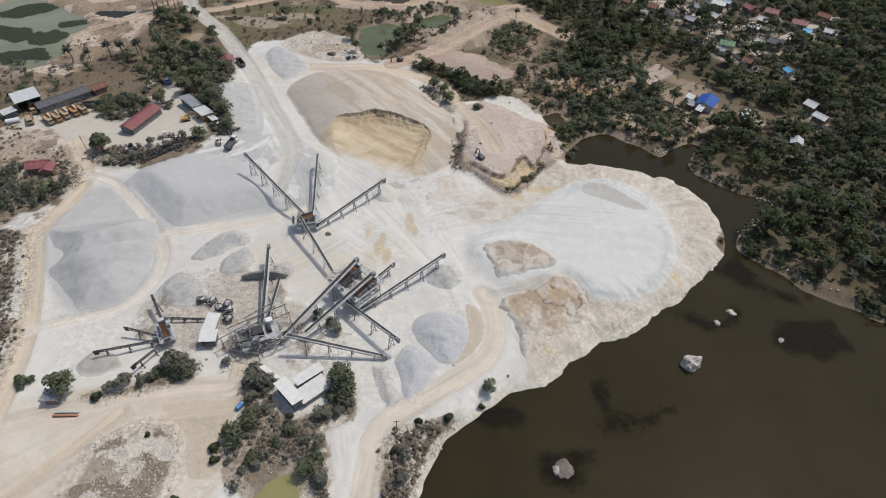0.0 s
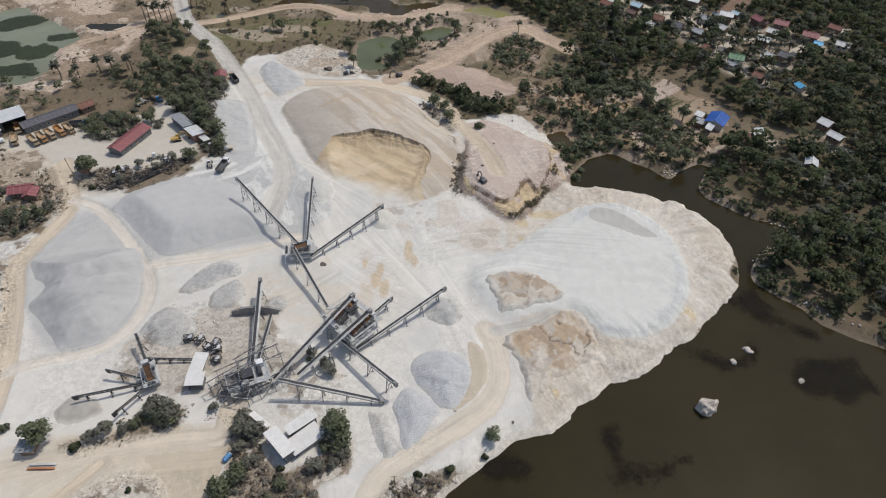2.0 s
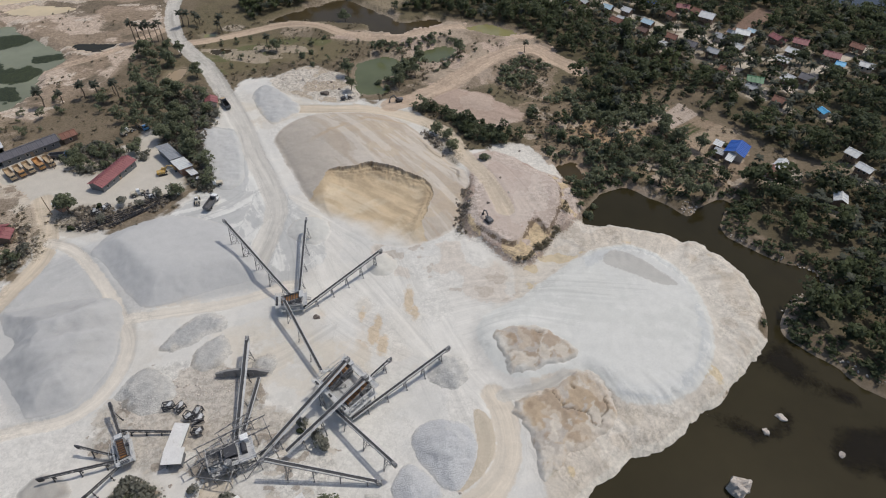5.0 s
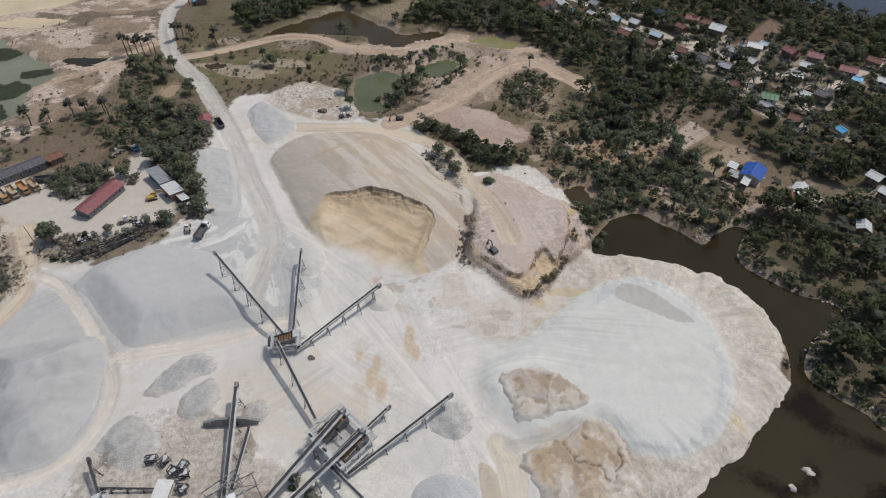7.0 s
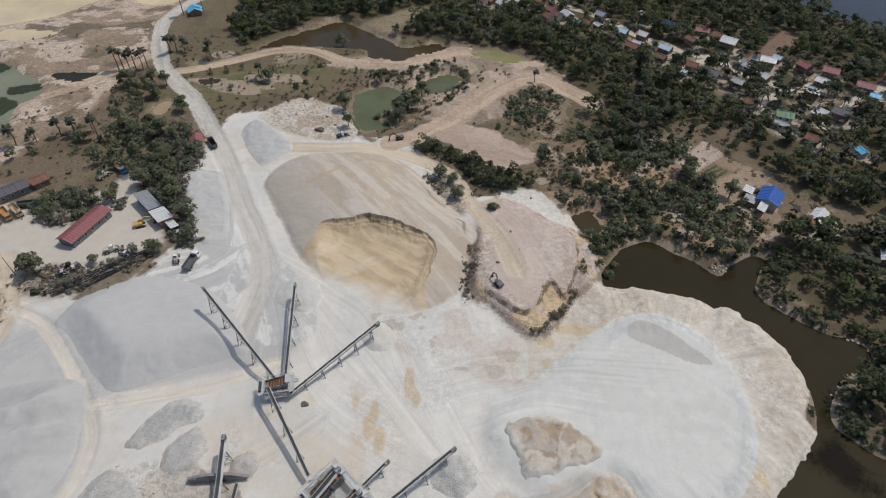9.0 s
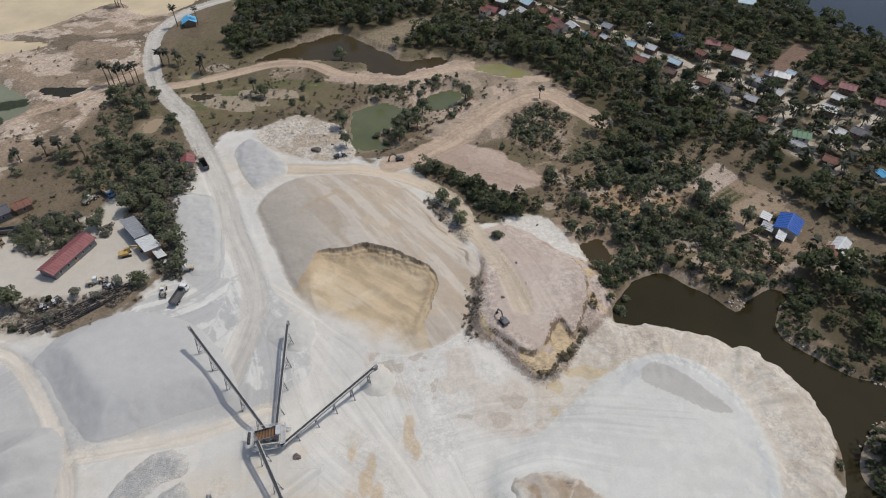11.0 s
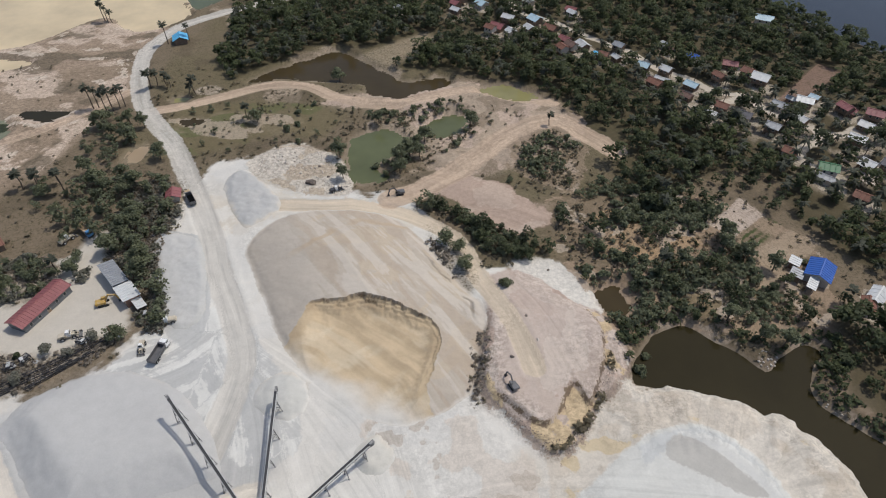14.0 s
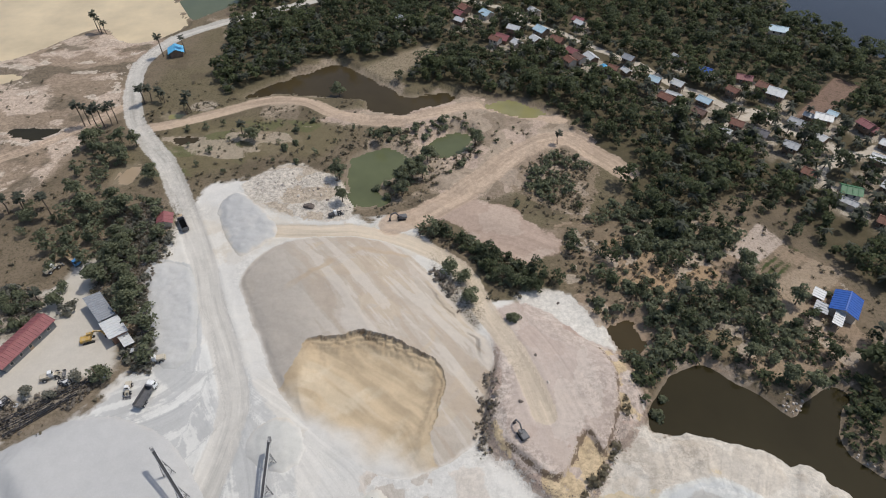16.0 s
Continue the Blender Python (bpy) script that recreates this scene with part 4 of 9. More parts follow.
# grey dust round the sand heaps, with white drifts swept across it
layer((0.465, 0.468, 0.47), inside(GREYDUST, X, Y) + 2 * N20, 1.4, 1.2, 0.75)
SWIRL = smooth_loop([(-82, 170), (-74, 186), (-66, 190), (-54, 192), (-42, 178), (-32, 164), (-30, 150), (-42, 146), (-56, 158), (-70, 164)])
swirl_in = inside(SWIRL, X, Y)
layer((0.5, 0.505, 0.505), np.minimum(swirl_in, 4) - 1, 0.9, 0.7, 0.8)
layer((0.665, 0.665, 0.645), np.minimum(swirl_in, 1.5) - 1.6, 0.75, 0.4, 0.9, "streak")
layer((0.475, 0.48, 0.48), inside(GREYFLAT, X, Y) + N20, 0.6, 0.4, 0.9)
# the trampled peninsula: cream broken flank, smooth pale top with a blue-grey rim
flank_in = np.minimum(np.minimum(site_value, 8), np.minimum(-top_in + 3, np.minimum(X - 24, 176 - Y)))
layer((0.585, 0.53, 0.46), flank_in, 1.0, 0.5, 0.85)
layer((0.655, 0.62, 0.565), np.minimum(flank_in - 1, 7 * fbm(X, Y, 9, 3, 165) - 0.3), 1.0, 0.5, 0.6)
layer((0.5, 0.435, 0.36), np.minimum(flank_in - 1, 7 * fbm(X, Y, 7, 3, 167) - 2.4), 1.0, 0.5, 0.5)
layer((0.56, 0.44, 0.25), np.minimum(flank_in - 1, 7 * fbm(X, Y, 8, 3, 61) - 3.6), 0.8, 0.4, 0.6)
layer((0.625, 0.63, 0.61), top_in + 1.2 * N20, 0.7, 0.5, 0.95)
layer((0.535, 0.55, 0.555), np.minimum(np.minimum(top_in - 0.5, 5.5 - top_in), np.minimum(X - 44, 4)) + 1.5 * N20 - 0.8, 1.2, 0.6, 0.85)
layer((0.665, 0.665, 0.645), np.minimum(top_in - 2, 8 * fbm(X * 0.6, Y, 14, 3, 63) - 0.6), 1.3, 0.4, 0.7)
layer((0.47, 0.455, 0.43), inside(smooth_loop([(50, 148), (54, 152.5), (60, 150), (66, 143), (69, 139), (65, 138.5), (57, 143)]), X, Y) + 0.6 * N6, 0.6, 0.3, 0.85)
# cleared fields and spoil
layer((0.45, 0.35, 0.29), inside(PINKFIELD, X, Y) + 2 * N6 + N20, 0.8, 0.25, 0.95)
layer((0.5, 0.405, 0.34), np.minimum(inside(PINKFIELD, X, Y), 9 * fbm(X, Y, 12, 3, 181)), 1.2, 0.4, 0.7)
layer((0.575, 0.53, 0.47), inside(PALENORTH, X, Y) + 2 * N6 + N20, 1.0, 0.25, 0.95)
layer((0.44, 0.37, 0.29), np.minimum(inside(PALENORTH, X, Y), 9 * fbm(X, Y, 8, 3, 183) - 1.4), 1.6, 0.25, 0.8)
layer((0.665, 0.64, 0.595), inside(WHITEPATCH, X, Y) + 2 * N6, 0.9, 0.25, 0.95)
layer((0.51, 0.42, 0.37), np.minimum(pink_in, 8) - 0.4, 0.9, 0.4, 0.85)
layer((0.585, 0.51, 0.455), np.minimum(pink_in - 1, 9 * fbm(X * 1.4, Y * 0.6, 10, 3, 66)), 1.3, 0.35, 0.75)
layer((0.395, 0.3, 0.255), np.minimum(pink_in - 0.5, 9 * fbm(X, Y, 8, 3, 198) - 3.4), 1.0, 0.3, 0.7)
# the pit's broken face, its shade painted dark; ochre foot, dark brushy rim
layer((0.31, 0.245, 0.205), np.where(south > 0.3, 0.7 - np.abs(pink_in - 0.2), -12), 2.4, 0.3, 0.85)
layer((0.56, 0.44, 0.27), np.where(south > 0.3, np.minimum(np.minimum(pink_in - 0.8, 0.4 - inner_in), 7 * fbm(X, Y, 6, 3, 70) - 0.2), -12), 1.0, 0.3, 0.8)
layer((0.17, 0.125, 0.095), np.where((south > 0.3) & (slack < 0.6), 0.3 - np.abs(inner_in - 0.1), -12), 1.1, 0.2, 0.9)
# eroded ground in the west: pale and dark torn bands
WESTBAND = step(-4, 4, west_in)
layer((0.55, 0.45, 0.37), np.where(WESTBAND > 0.5, 12 * fbm(warp_x, warp_y * 1.5, 18, 4, 131) - 0.6, -12), 2.0, 0.5, 0.85)
layer((0.19, 0.155, 0.115), np.where(WESTBAND > 0.5, 12 * fbm(warp_x, warp_y * 1.3, 15, 4, 135) - 2.6, -12), 2.2, 0.4, 0.8)
layer((0.6, 0.52, 0.44), np.where(WESTBAND > 0.5, 12 * fbm(warp_x, warp_y * 1.8, 11, 4, 137) - 3.6, -12), 2.0, 0.3, 0.8)
# bulldozed earth west of the yard
dozed = inside(smooth_loop([(-175, 140), (-165, 190), (-150, 194), (-134, 186), (-122, 172), (-119, 158), (-116, 120), (-106, 90), (-120, 70), (-150, 80)]), X, Y) + 2 * N20
layer((0.5, 0.42, 0.34), np.minimum(dozed, 10 * fbm(X * 0.6 + Y * 0.3, Y - X * 0.5, 9, 4, 225) + 0.2), 1.6, 0.3, 0.85)
layer((0.6, 0.54, 0.46), np.minimum(dozed, 10 * fbm(X * 0.6 + Y * 0.3, Y - X * 0.5, 6, 4, 227) - 2.4), 1.4, 0.25, 0.85)
layer((0.25, 0.2, 0.155), np.minimum(dozed, 10 * fbm(X, Y, 5, 4, 229) - 2.8), 1.4, 0.25, 0.8)
# meadow: pale tracks and green wet hollows
layer((0.12, 0.135, 0.06), np.minimum(meadow, 9 * fbm(X, Y * 1.4, 16, 3, 143) - 1.6), 1.4, 0.8, 0.7)
layer((0.42, 0.355, 0.28), np.minimum(meadow, 9 * fbm(X * 0.5 + Y * 0.3, Y * 1.5, 12, 3, 141) - 2.6), 1.0, 0.3, 0.8)
# pale broken earth on the banks round the ponds
layer((0.52, 0.41, 0.34), np.minimum(hills, 9 * fbm(warp_x, warp_y, 12, 4, 201) - 0.2), 1.6, 0.35, 0.8)
layer((0.25, 0.2, 0.15), np.minimum(hills, 9 * fbm(warp_x, warp_y, 9, 4, 203) - 2.0), 1.6, 0.35, 0.75)
wedge = inside(smooth_loop([(20, 264), (43, 283), (57, 271), (47, 241), (36, 246)]), X, Y) + 2 * N6
layer((0.3, 0.235, 0.175), wedge, 1.4, 0.4, 0.8)
layer((0.42, 0.345, 0.28), np.minimum(wedge, 9 * fbm(X, Y, 7, 4, 235) - 1.2), 1.4, 0.3, 0.75)
# ochre hollows and worn clearings in the eastern brush
layer((0.4, 0.285, 0.18), np.minimum(inside(smooth_loop([(50, 226), (61, 232), (75, 224), (82, 212), (66, 201), (54, 210)]), X, Y), 9 * fbm(warp_x, warp_y, 12, 3, 205) + 0.8), 1.6, 0.5, 0.85)
layer((0.345, 0.262, 0.192), np.minimum(brush, 9 * fbm(warp_x, warp_y, 10, 3, 207) - 0.2), 1.4, 0.4, 0.8)
layer((0.46, 0.39, 0.32), np.minimum(brush, 9 * fbm(warp_x, warp_y, 7, 3, 209) - 2.6), 1.2, 0.3, 0.8)
layer((0.48, 0.4, 0.34), inside([(86, 224), (102, 238), (106, 229), (92, 218)], X, Y), 0.5, 0.25, 0.95)
layer((0.36, 0.285, 0.21), inside([(95, 211), (112, 222), (117, 216), (104, 203), (91, 196)], X, Y) + N6, 0.8, 0.4, 0.85)
layer((0.255, 0.175, 0.14), inside([(138, 297), (175, 334), (181, 325), (146, 295)], X, Y), 0.4, 0.3, 0.9)
# smooth damp silt pans
layer((0.53, 0.465, 0.375), np.maximum(inside(PANS[0], X, Y), inside(PANS[1], X, Y)) + 0.5 * N6, 0.35, 0.25, 0.95)
# packed roads and lanes
for tone, names in (((0.585, 0.5, 0.395), ("quarry", "left", "diag")), ((0.5, 0.39, 0.3), ("north", "pink", "west")), ((0.61, 0.545, 0.46), ("access", "bottom")), ((0.635, 0.59, 0.525), ("pileside", "greyside")), ((0.545, 0.525, 0.49), ("main", "cross"))):
    body = np.max([road_near[n] for n in names], axis=0)
    layer(tone, body + 0.5 * N6, 0.5, 0.4, 0.85)
    layer(tuple(c * 1.1 for c in tone), np.minimum(body - 0.4, 1.2) - 0.8, 0.6, 0.3, 0.5, "streak")
layer((0.56, 0.505, 0.43), 2.0 - np.min([along(line, X, Y)[0] for line in LANES], axis=0) + 0.8 * N6, 0.6, 0.3, 0.95)
layer((0.5, 0.45, 0.385), yards + 1.5 * N6, 1.8, 0.3, 0.7)
# pale wet rim along the tipped shore, dark mud at the wooded one
rim = np.where(site_mask > 0.5, 1.2 - np.abs(lake_in + 0.6), -12)
layer((0.62, 0.585, 0.525), rim, 0.5, 0.3, 0.8)


def sheet(name, co, nx, ny, keep=None, strict=False):
    """A mesh from a grid of places."""
    idx = np.arange(nx * ny).reshape(nx, ny)
    quads = np.stack([idx[:-1, :-1], idx[1:, :-1], idx[1:, 1:], idx[:-1, 1:]], -1).reshape(-1, 4)
    if keep is not None:
        k = keep.reshape(nx, ny)
        quads = quads[(k[:-1, :-1] if strict else k[:-1, :-1] | k[1:, :-1] | k[1:, 1:] | k[:-1, 1:]).ravel()]
        used = np.unique(quads)
        new_id = np.full(nx * ny, -1)
        new_id[used] = np.arange(len(used))
        quads, co = new_id[quads], co[used]
    else:
        used = np.arange(nx * ny)
    return raw_mesh(name, co, quads), used


def raw_mesh(name, co, faces):
    """A mesh from arrays of places and of faces with the same number of corners."""
    me = bpy.data.meshes.new(name)
    k = faces.shape[1]
    me.vertices.add(len(co))
    me.vertices.foreach_set("co", np.asarray(co, np.float32).ravel())
    me.loops.add(faces.size)
    me.loops.foreach_set("vertex_index", faces.ravel().astype(np.int32))
    me.polygons.add(len(faces))
    me.polygons.foreach_set("loop_start", np.arange(0, faces.size, k, dtype=np.int32))
    me.update(calc_edges=True)
    return me


def zone_colours(me, colour, scrub_part=None, broken_part=None):
    at = me.attributes.new("soil", "FLOAT_COLOR", "POINT")
    at.data.foreach_set("color", np.concatenate([np.clip(colour, 0, 1), np.ones((len(colour), 1))], 1).astype(np.float32).ravel())
    at = me.attributes.new("scrub", "FLOAT", "POINT")
    at.data.foreach_set("value", (np.zeros(len(colour)) if scrub_part is None else scrub_part).astype(np.float32))
    at = me.attributes.new("broken", "FLOAT", "POINT")
    at.data.foreach_set("value", (np.zeros(len(colour)) if broken_part is None else broken_part).astype(np.float32))


def smooth(me):
    me.polygons.foreach_set("use_smooth", np.ones(len(me.polygons), bool))


me, _ = sheet("ground", np.stack([X, Y, Z], -1).reshape(-1, 3), len(xs), len(ys))
broken = np.maximum.reduce([edge * (0.3 + 0.4 * step(-0.2, 0.3, N6)), 0.9 * south * step(-3, -0.5, pink_in) * step(9, 4, pink_in), 0.15 * step(-1, 2, pink_in), 0.8 * step(-2, 1, inside(RUBBLE, X, Y)), 0.8 * dirty_in, 0.7 * veg, 0.3 * step(-2, 2, scraped_in), 1.0 * step(-2, 1, inside(PALENORTH, X, Y)),
                            0.5 * step(-4, -1, lake_in), 0.7 * step(-3, 2, eroded), 0.3 * off_site, 0.85 * step(-4, 4, west_in), 0.7 * step(-2, 2, inside([(-175, 140), (-165, 190), (-134, 186), (-119, 158), (-106, 90), (-150, 80)], X, Y)), 0.5 * step(-3, 3, hills), 0.5 * step(-2, 1, inside(WHITEPATCH, X, Y)), 0.35 * site_mask * step(0.3, 0.5, fbm(X, Y, 22, 3, 99))])
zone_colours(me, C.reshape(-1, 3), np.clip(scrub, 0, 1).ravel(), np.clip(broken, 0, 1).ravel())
at = me.attributes.new("flow", "FLOAT_VECTOR", "POINT")
at.data.foreach_set("vector", np.stack([flow_side, flow_far, flow_on], -1).astype(np.float32).ravel())
while len(VALUES) % 3:
    VALUES.append(VALUES[0])
for k in range(0, len(VALUES), 3):
    at = me.attributes.new("layer_%d" % (k // 3), "FLOAT_VECTOR", "POINT")
    at.data.foreach_set("vector", np.stack(VALUES[k:k + 3], -1).ravel())
smooth(me)
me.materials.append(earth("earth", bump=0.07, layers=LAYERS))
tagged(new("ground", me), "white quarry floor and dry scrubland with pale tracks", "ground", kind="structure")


def ground_z(x, y):
    """Height of the ground at places."""
    x, y = np.asarray(x, float), np.asarray(y, float)
    i, j = np.clip(np.searchsorted(xs, x) - 1, 0, len(xs) - 2), np.clip(np.searchsorted(ys, y) - 1, 0, len(ys) - 2)
    u, v = (x - xs[i]) / (xs[i + 1] - xs[i]), (y - ys[j]) / (ys[j + 1] - ys[j])
    return (Z[i, j] * (1 - u) + Z[i + 1, j] * u) * (1 - v) + (Z[i, j + 1] * (1 - u) + Z[i + 1, j + 1] * u) * v


def field_at(field, x, y):
    return field[np.clip(np.searchsorted(xs, x), 0, len(xs) - 1), np.clip(np.searchsorted(ys, y), 0, len(ys) - 1)]


# ---- water ----
def pool(name, loop, level, mat, label, grow=2.5):
    p = np.array(loop, float)
    c = p.mean(0)
    d = p - np.roll(p, 1, 0)
    t = d + np.roll(d, -1, 0)
    area = np.sum(p[:, 0] * np.roll(p[:, 1], -1) - p[:, 1] * np.roll(p[:, 0], -1))
    nrm = np.stack([t[:, 1], -t[:, 0]], 1) / (np.linalg.norm(t, axis=1, keepdims=True) + 1e-9) * np.sign(area)
    p = p + nrm * grow
    bm = bmesh.new()
    face = bm.faces.new([bm.verts.new((a, b, level)) for a, b in p])
    bmesh.ops.triangulate(bm, faces=[face])
    bmesh.ops.recalc_face_normals(bm, faces=bm.faces)
    for f in bm.faces:
        if f.normal.z < 0:
            f.normal_flip()
    me = bpy.data.meshes.new(name)
    bm.to_mesh(me)
    bm.free()
    me.materials.append(mat)
    tagged(new(name, me), label, "water", kind="structure")


BROWNWATER = water("dark_brown_water", (0.0285, 0.0235, 0.0105), 0.06, 0.03)
BROWNWATER.node_tree.nodes["Principled BSDF"].inputs["Specular IOR Level"].default_value = 0.2
PONDWATER = water("brown_pond_water", (0.055, 0.041, 0.02), 0.1)
PONDWATER.node_tree.nodes["Principled BSDF"].inputs["Specular IOR Level"].default_value = 0.2
SILTWATER = water("silty_brown_water", (0.33, 0.25, 0.165), 0.3)
GREENWATER = water("green_water", (0.105, 0.115, 0.055), 0.15)
SANDWATER = water("sandy_water", (0.6, 0.48, 0.3), 0.3)
WEEDWATER = water("grey_green_water", (0.2, 0.205, 0.13), 0.2)
OLIVEWATER = water("olive_water", (0.25, 0.23, 0.1), 0.15)
GREYWATER = water("grey_blue_water", (0.022, 0.027, 0.038), 0.1)
GREYWATER.node_tree.nodes["Principled BSDF"].inputs["Specular IOR Level"].default_value = 0.25
me = bpy.data.meshes.new("water_lake")
me.from_pydata([(-120, -120, 0), (520, -120, 0), (520, 200, 0), (-120, 200, 0)], [], [(0, 1, 2, 3)])
me.materials.append(BROWNWATER)
tagged(new("water_lake", me), "still dark brown lake water round the peninsula", "water", kind="structure")
for name, mat, label in (("green_pond", GREENWATER, "milky green pond water among mud banks"), ("small_green_pond", GREENWATER, "small milky green pond"), ("brown_pond", PONDWATER, "long brown pond behind the track"),
                         ("olive_pond", OLIVEWATER, "shallow olive pond beside the track"), ("weedy_pond", WEEDWATER, "grey green pond with dark weed mats"), ("sand_pond", SANDWATER, "wide pond of sandy yellow water"),
                         ("silt_pool", SANDWATER, "pale silt pool"), ("dark_pond", GREENWATER, "dark green pond beside the road"), ("far_lake", GREYWATER, "grey blue lake behind the village"),
                         ("yellow_pond", OLIVEWATER, "yellowish stagnant pond among scrub"), ("side_pool", PONDWATER, "small dark pool under trees"), ("small_pool", SILTWATER, "small muddy pool"),
                         ("grey_pool", PONDWATER, "small grey puddle in the meadow"),
                         ("rusty_pool", OLIVEWATER, "small ochre pool"), ("black_pool", BROWNWATER, "small dark marsh pool")):
    pool(name, PONDS[name][0], PONDS[name][1], mat, label)


# ---- building blocks ----
def thing(name, label, category, at=(0, 0, 0), turn=0.0, group="", kind=""):
    ob = new(name)
    ob.empty_display_size = 0.5
    ob.matrix_basis = pose(*at, 0, 0, turn)
    return tagged(ob, label, category, group, kind)


def part(name, bm, material, parent, label="", soft=False):
    me = bpy.data.meshes.new(name)
    bm.to_mesh(me)
    bm.free()
    if soft:
        smooth(me)
    me.materials.append(material)
    ob = new(name, me)
    ob.parent = parent
    return tagged(ob, label)


def share(name, ob, parent, m):
    """Another part on the same mesh."""
    o = new(name, ob.data)
    o.parent = parent
    o.matrix_basis = m
    return o


BOXF = [(0, 1, 3, 2), (4, 6, 7, 5), (0, 4, 5, 1), (2, 3, 7, 6), (0, 2, 6, 4), (1, 5, 7, 3)]


def block(bm, a, b, m=None, taper=1.0):
    """A box between two corners; taper narrows its top."""
    vs = []
    cx, cy = (a[0] + b[0]) / 2, (a[1] + b[1]) / 2
    for x in (a[0], b[0]):
        for y in (a[1], b[1]):
            for z, k in ((a[2], 1.0), (b[2], taper)):
                v = Vector((cx + (x - cx) * k, cy + (y - cy) * k, z))
                vs.append(bm.verts.new(m @ v if m else v))
    for f in BOXF:
        bm.faces.new([vs[i] for i in f])
    return bm


def beam(bm, a, b, w=0.15, h=None):
    a, b = Vector(a), Vector(b)
    d = b - a
    if d.length < 1e-4:
        return bm
    side = d.cross(Vector((0, 0, 1)))
    side = side.normalized() if side.length > 1e-3 else Vector((1, 0, 0))
    up = side.cross(d).normalized()
    h = h or w
    vs = []
    for p in (a, b):
        for s in (-w / 2, w / 2):
            for u in (-h / 2, h / 2):
                vs.append(bm.verts.new(p + side * s + up * u))
    for f in BOXF:
        bm.faces.new([vs[i] for i in f])
    return bm


def tube(bm, a, b, r, seg=10, r2=None):
    a, b = Vector(a), Vector(b)
    d = (b - a).normalized()
    s = d.orthogonal().normalized()
    u = d.cross(s)
    r2 = r if r2 is None else r2
    ra = [bm.verts.new(a + (s * math.cos(t) + u * math.sin(t)) * r) for t in (2 * math.pi * k / seg for k in range(seg))]
    rb = [bm.verts.new(b + (s * math.cos(t) + u * math.sin(t)) * r2) for t in (2 * math.pi * k / seg for k in range(seg))]
    for k in range(seg):
        bm.faces.new((ra[k], ra[(k + 1) % seg], rb[(k + 1) % seg], rb[k]))
    bm.faces.new(ra[::-1])
    bm.faces.new(rb)
    return bm


def gz(x, y):
    return float(ground_z(x, y))


# ---- heaps ----
def heap(name, label, category, loop, height, slope, shade, mat, step_m=0.45, rough=0.3, shape=None, lumps=5.0, seed=1, tints=(), fade=0.5, split=None, crust=0.0, ragged=0.6):
    """A heap of loose material on an outline: flanks at the angle of rest, a worn top."""
    p = smooth_loop(loop)
    lo, hi = p.min(0) - 1, p.max(0) + 1
    gx, gy = np.meshgrid(np.arange(lo[0], hi[0], step_m), np.arange(lo[1], hi[1], step_m), indexing="ij")
    s = inside(p, gx, gy) + ragged * fbm(gx, gy, 5, 5, seed) + 0.4 * ragged * fbm(gx, gy, 1.6, 3, seed + 2)
    climb, bend = np.maximum(s, 0) * slope, 0.18 * height
    rise = 0.5 * (climb + height - np.sqrt((climb - height) ** 2 + bend**2)) - 0.5 * (height - math.hypot(height, bend))
    rise = rise * (1 + 0.16 * fbm(gx, gy, lumps * 2, 3, seed + 3)) + rough * fbm(gx, gy, lumps, 4, seed + 5) * step(0, 2.5, s)
    rise = rise + 0.12 * rough * fbm(gx, gy, 1.0, 2, seed + 7)
    colour = np.zeros((*gx.shape, 3)) + np.array(shade)
    for tint, size, sd, amount in tints:
        k = (step(0.0, 0.5, fbm(gx, gy * 0.6, size, 4, sd)) * amount)[..., None]
        colour = colour * (1 - k) + np.array(tint) * k
    if shape:
        rise, colour = shape(gx, gy, s, rise, colour)
    # the foot runs out into the dust it lies on
    foot = (step(0.2 + 1.3 * ragged, 0.1, s + 1.2 * ragged * fbm(gx, gy, 2.6, 4, seed + 9)) * fade)[..., None]
    colour = colour * (1 - foot) + field_at(C, gx, gy) * foot
    z = ground_z(gx, gy) + np.where(s > 0, np.maximum(rise, 0.02), -0.2)
    co = np.stack([gx, gy, z], -1).reshape(-1, 3)
    if split is None:
        me, used = sheet(name, co, *gx.shape, keep=s > -0.1)
        zone_colours(me, colour.reshape(-1, 3)[used], None, np.full(len(used), crust))
        smooth(me)
        me.materials.append(mat)
        return tagged(new(name, me), label, category)
    ob = thing(name, label, category)
    for nm, keep in split(gx, gy):
        me, used = sheet(nm, co, *gx.shape, keep=keep & (s > -0.1), strict=True)
        zone_colours(me, colour.reshape(-1, 3)[used])
        if nm != "dug_bay":
            smooth(me)
        me.materials.append(mat)
        new(nm, me).parent = ob
    return ob


PIT = smooth_loop([(-40, 176), (-36, 184), (-33.6, 189.4), (-32, 191.6), (-25.3, 191.3), (-19.4, 192.4), (-11.8, 189.8), (-3.6, 185.8), (0.8, 182), (1.2, 177), (-0.3, 170), (-2, 165.5), (-1.2, 161), (1, 150), (-14, 128), (-52, 138), (-54, 170)])


def bay_at(gx, gy):
    return inside(PIT, gx, gy) + 0.8 * fbm(gx, gy, 5, 5, 9) + 0.7 * fbm(gx, gy, 1.5, 3, 19)


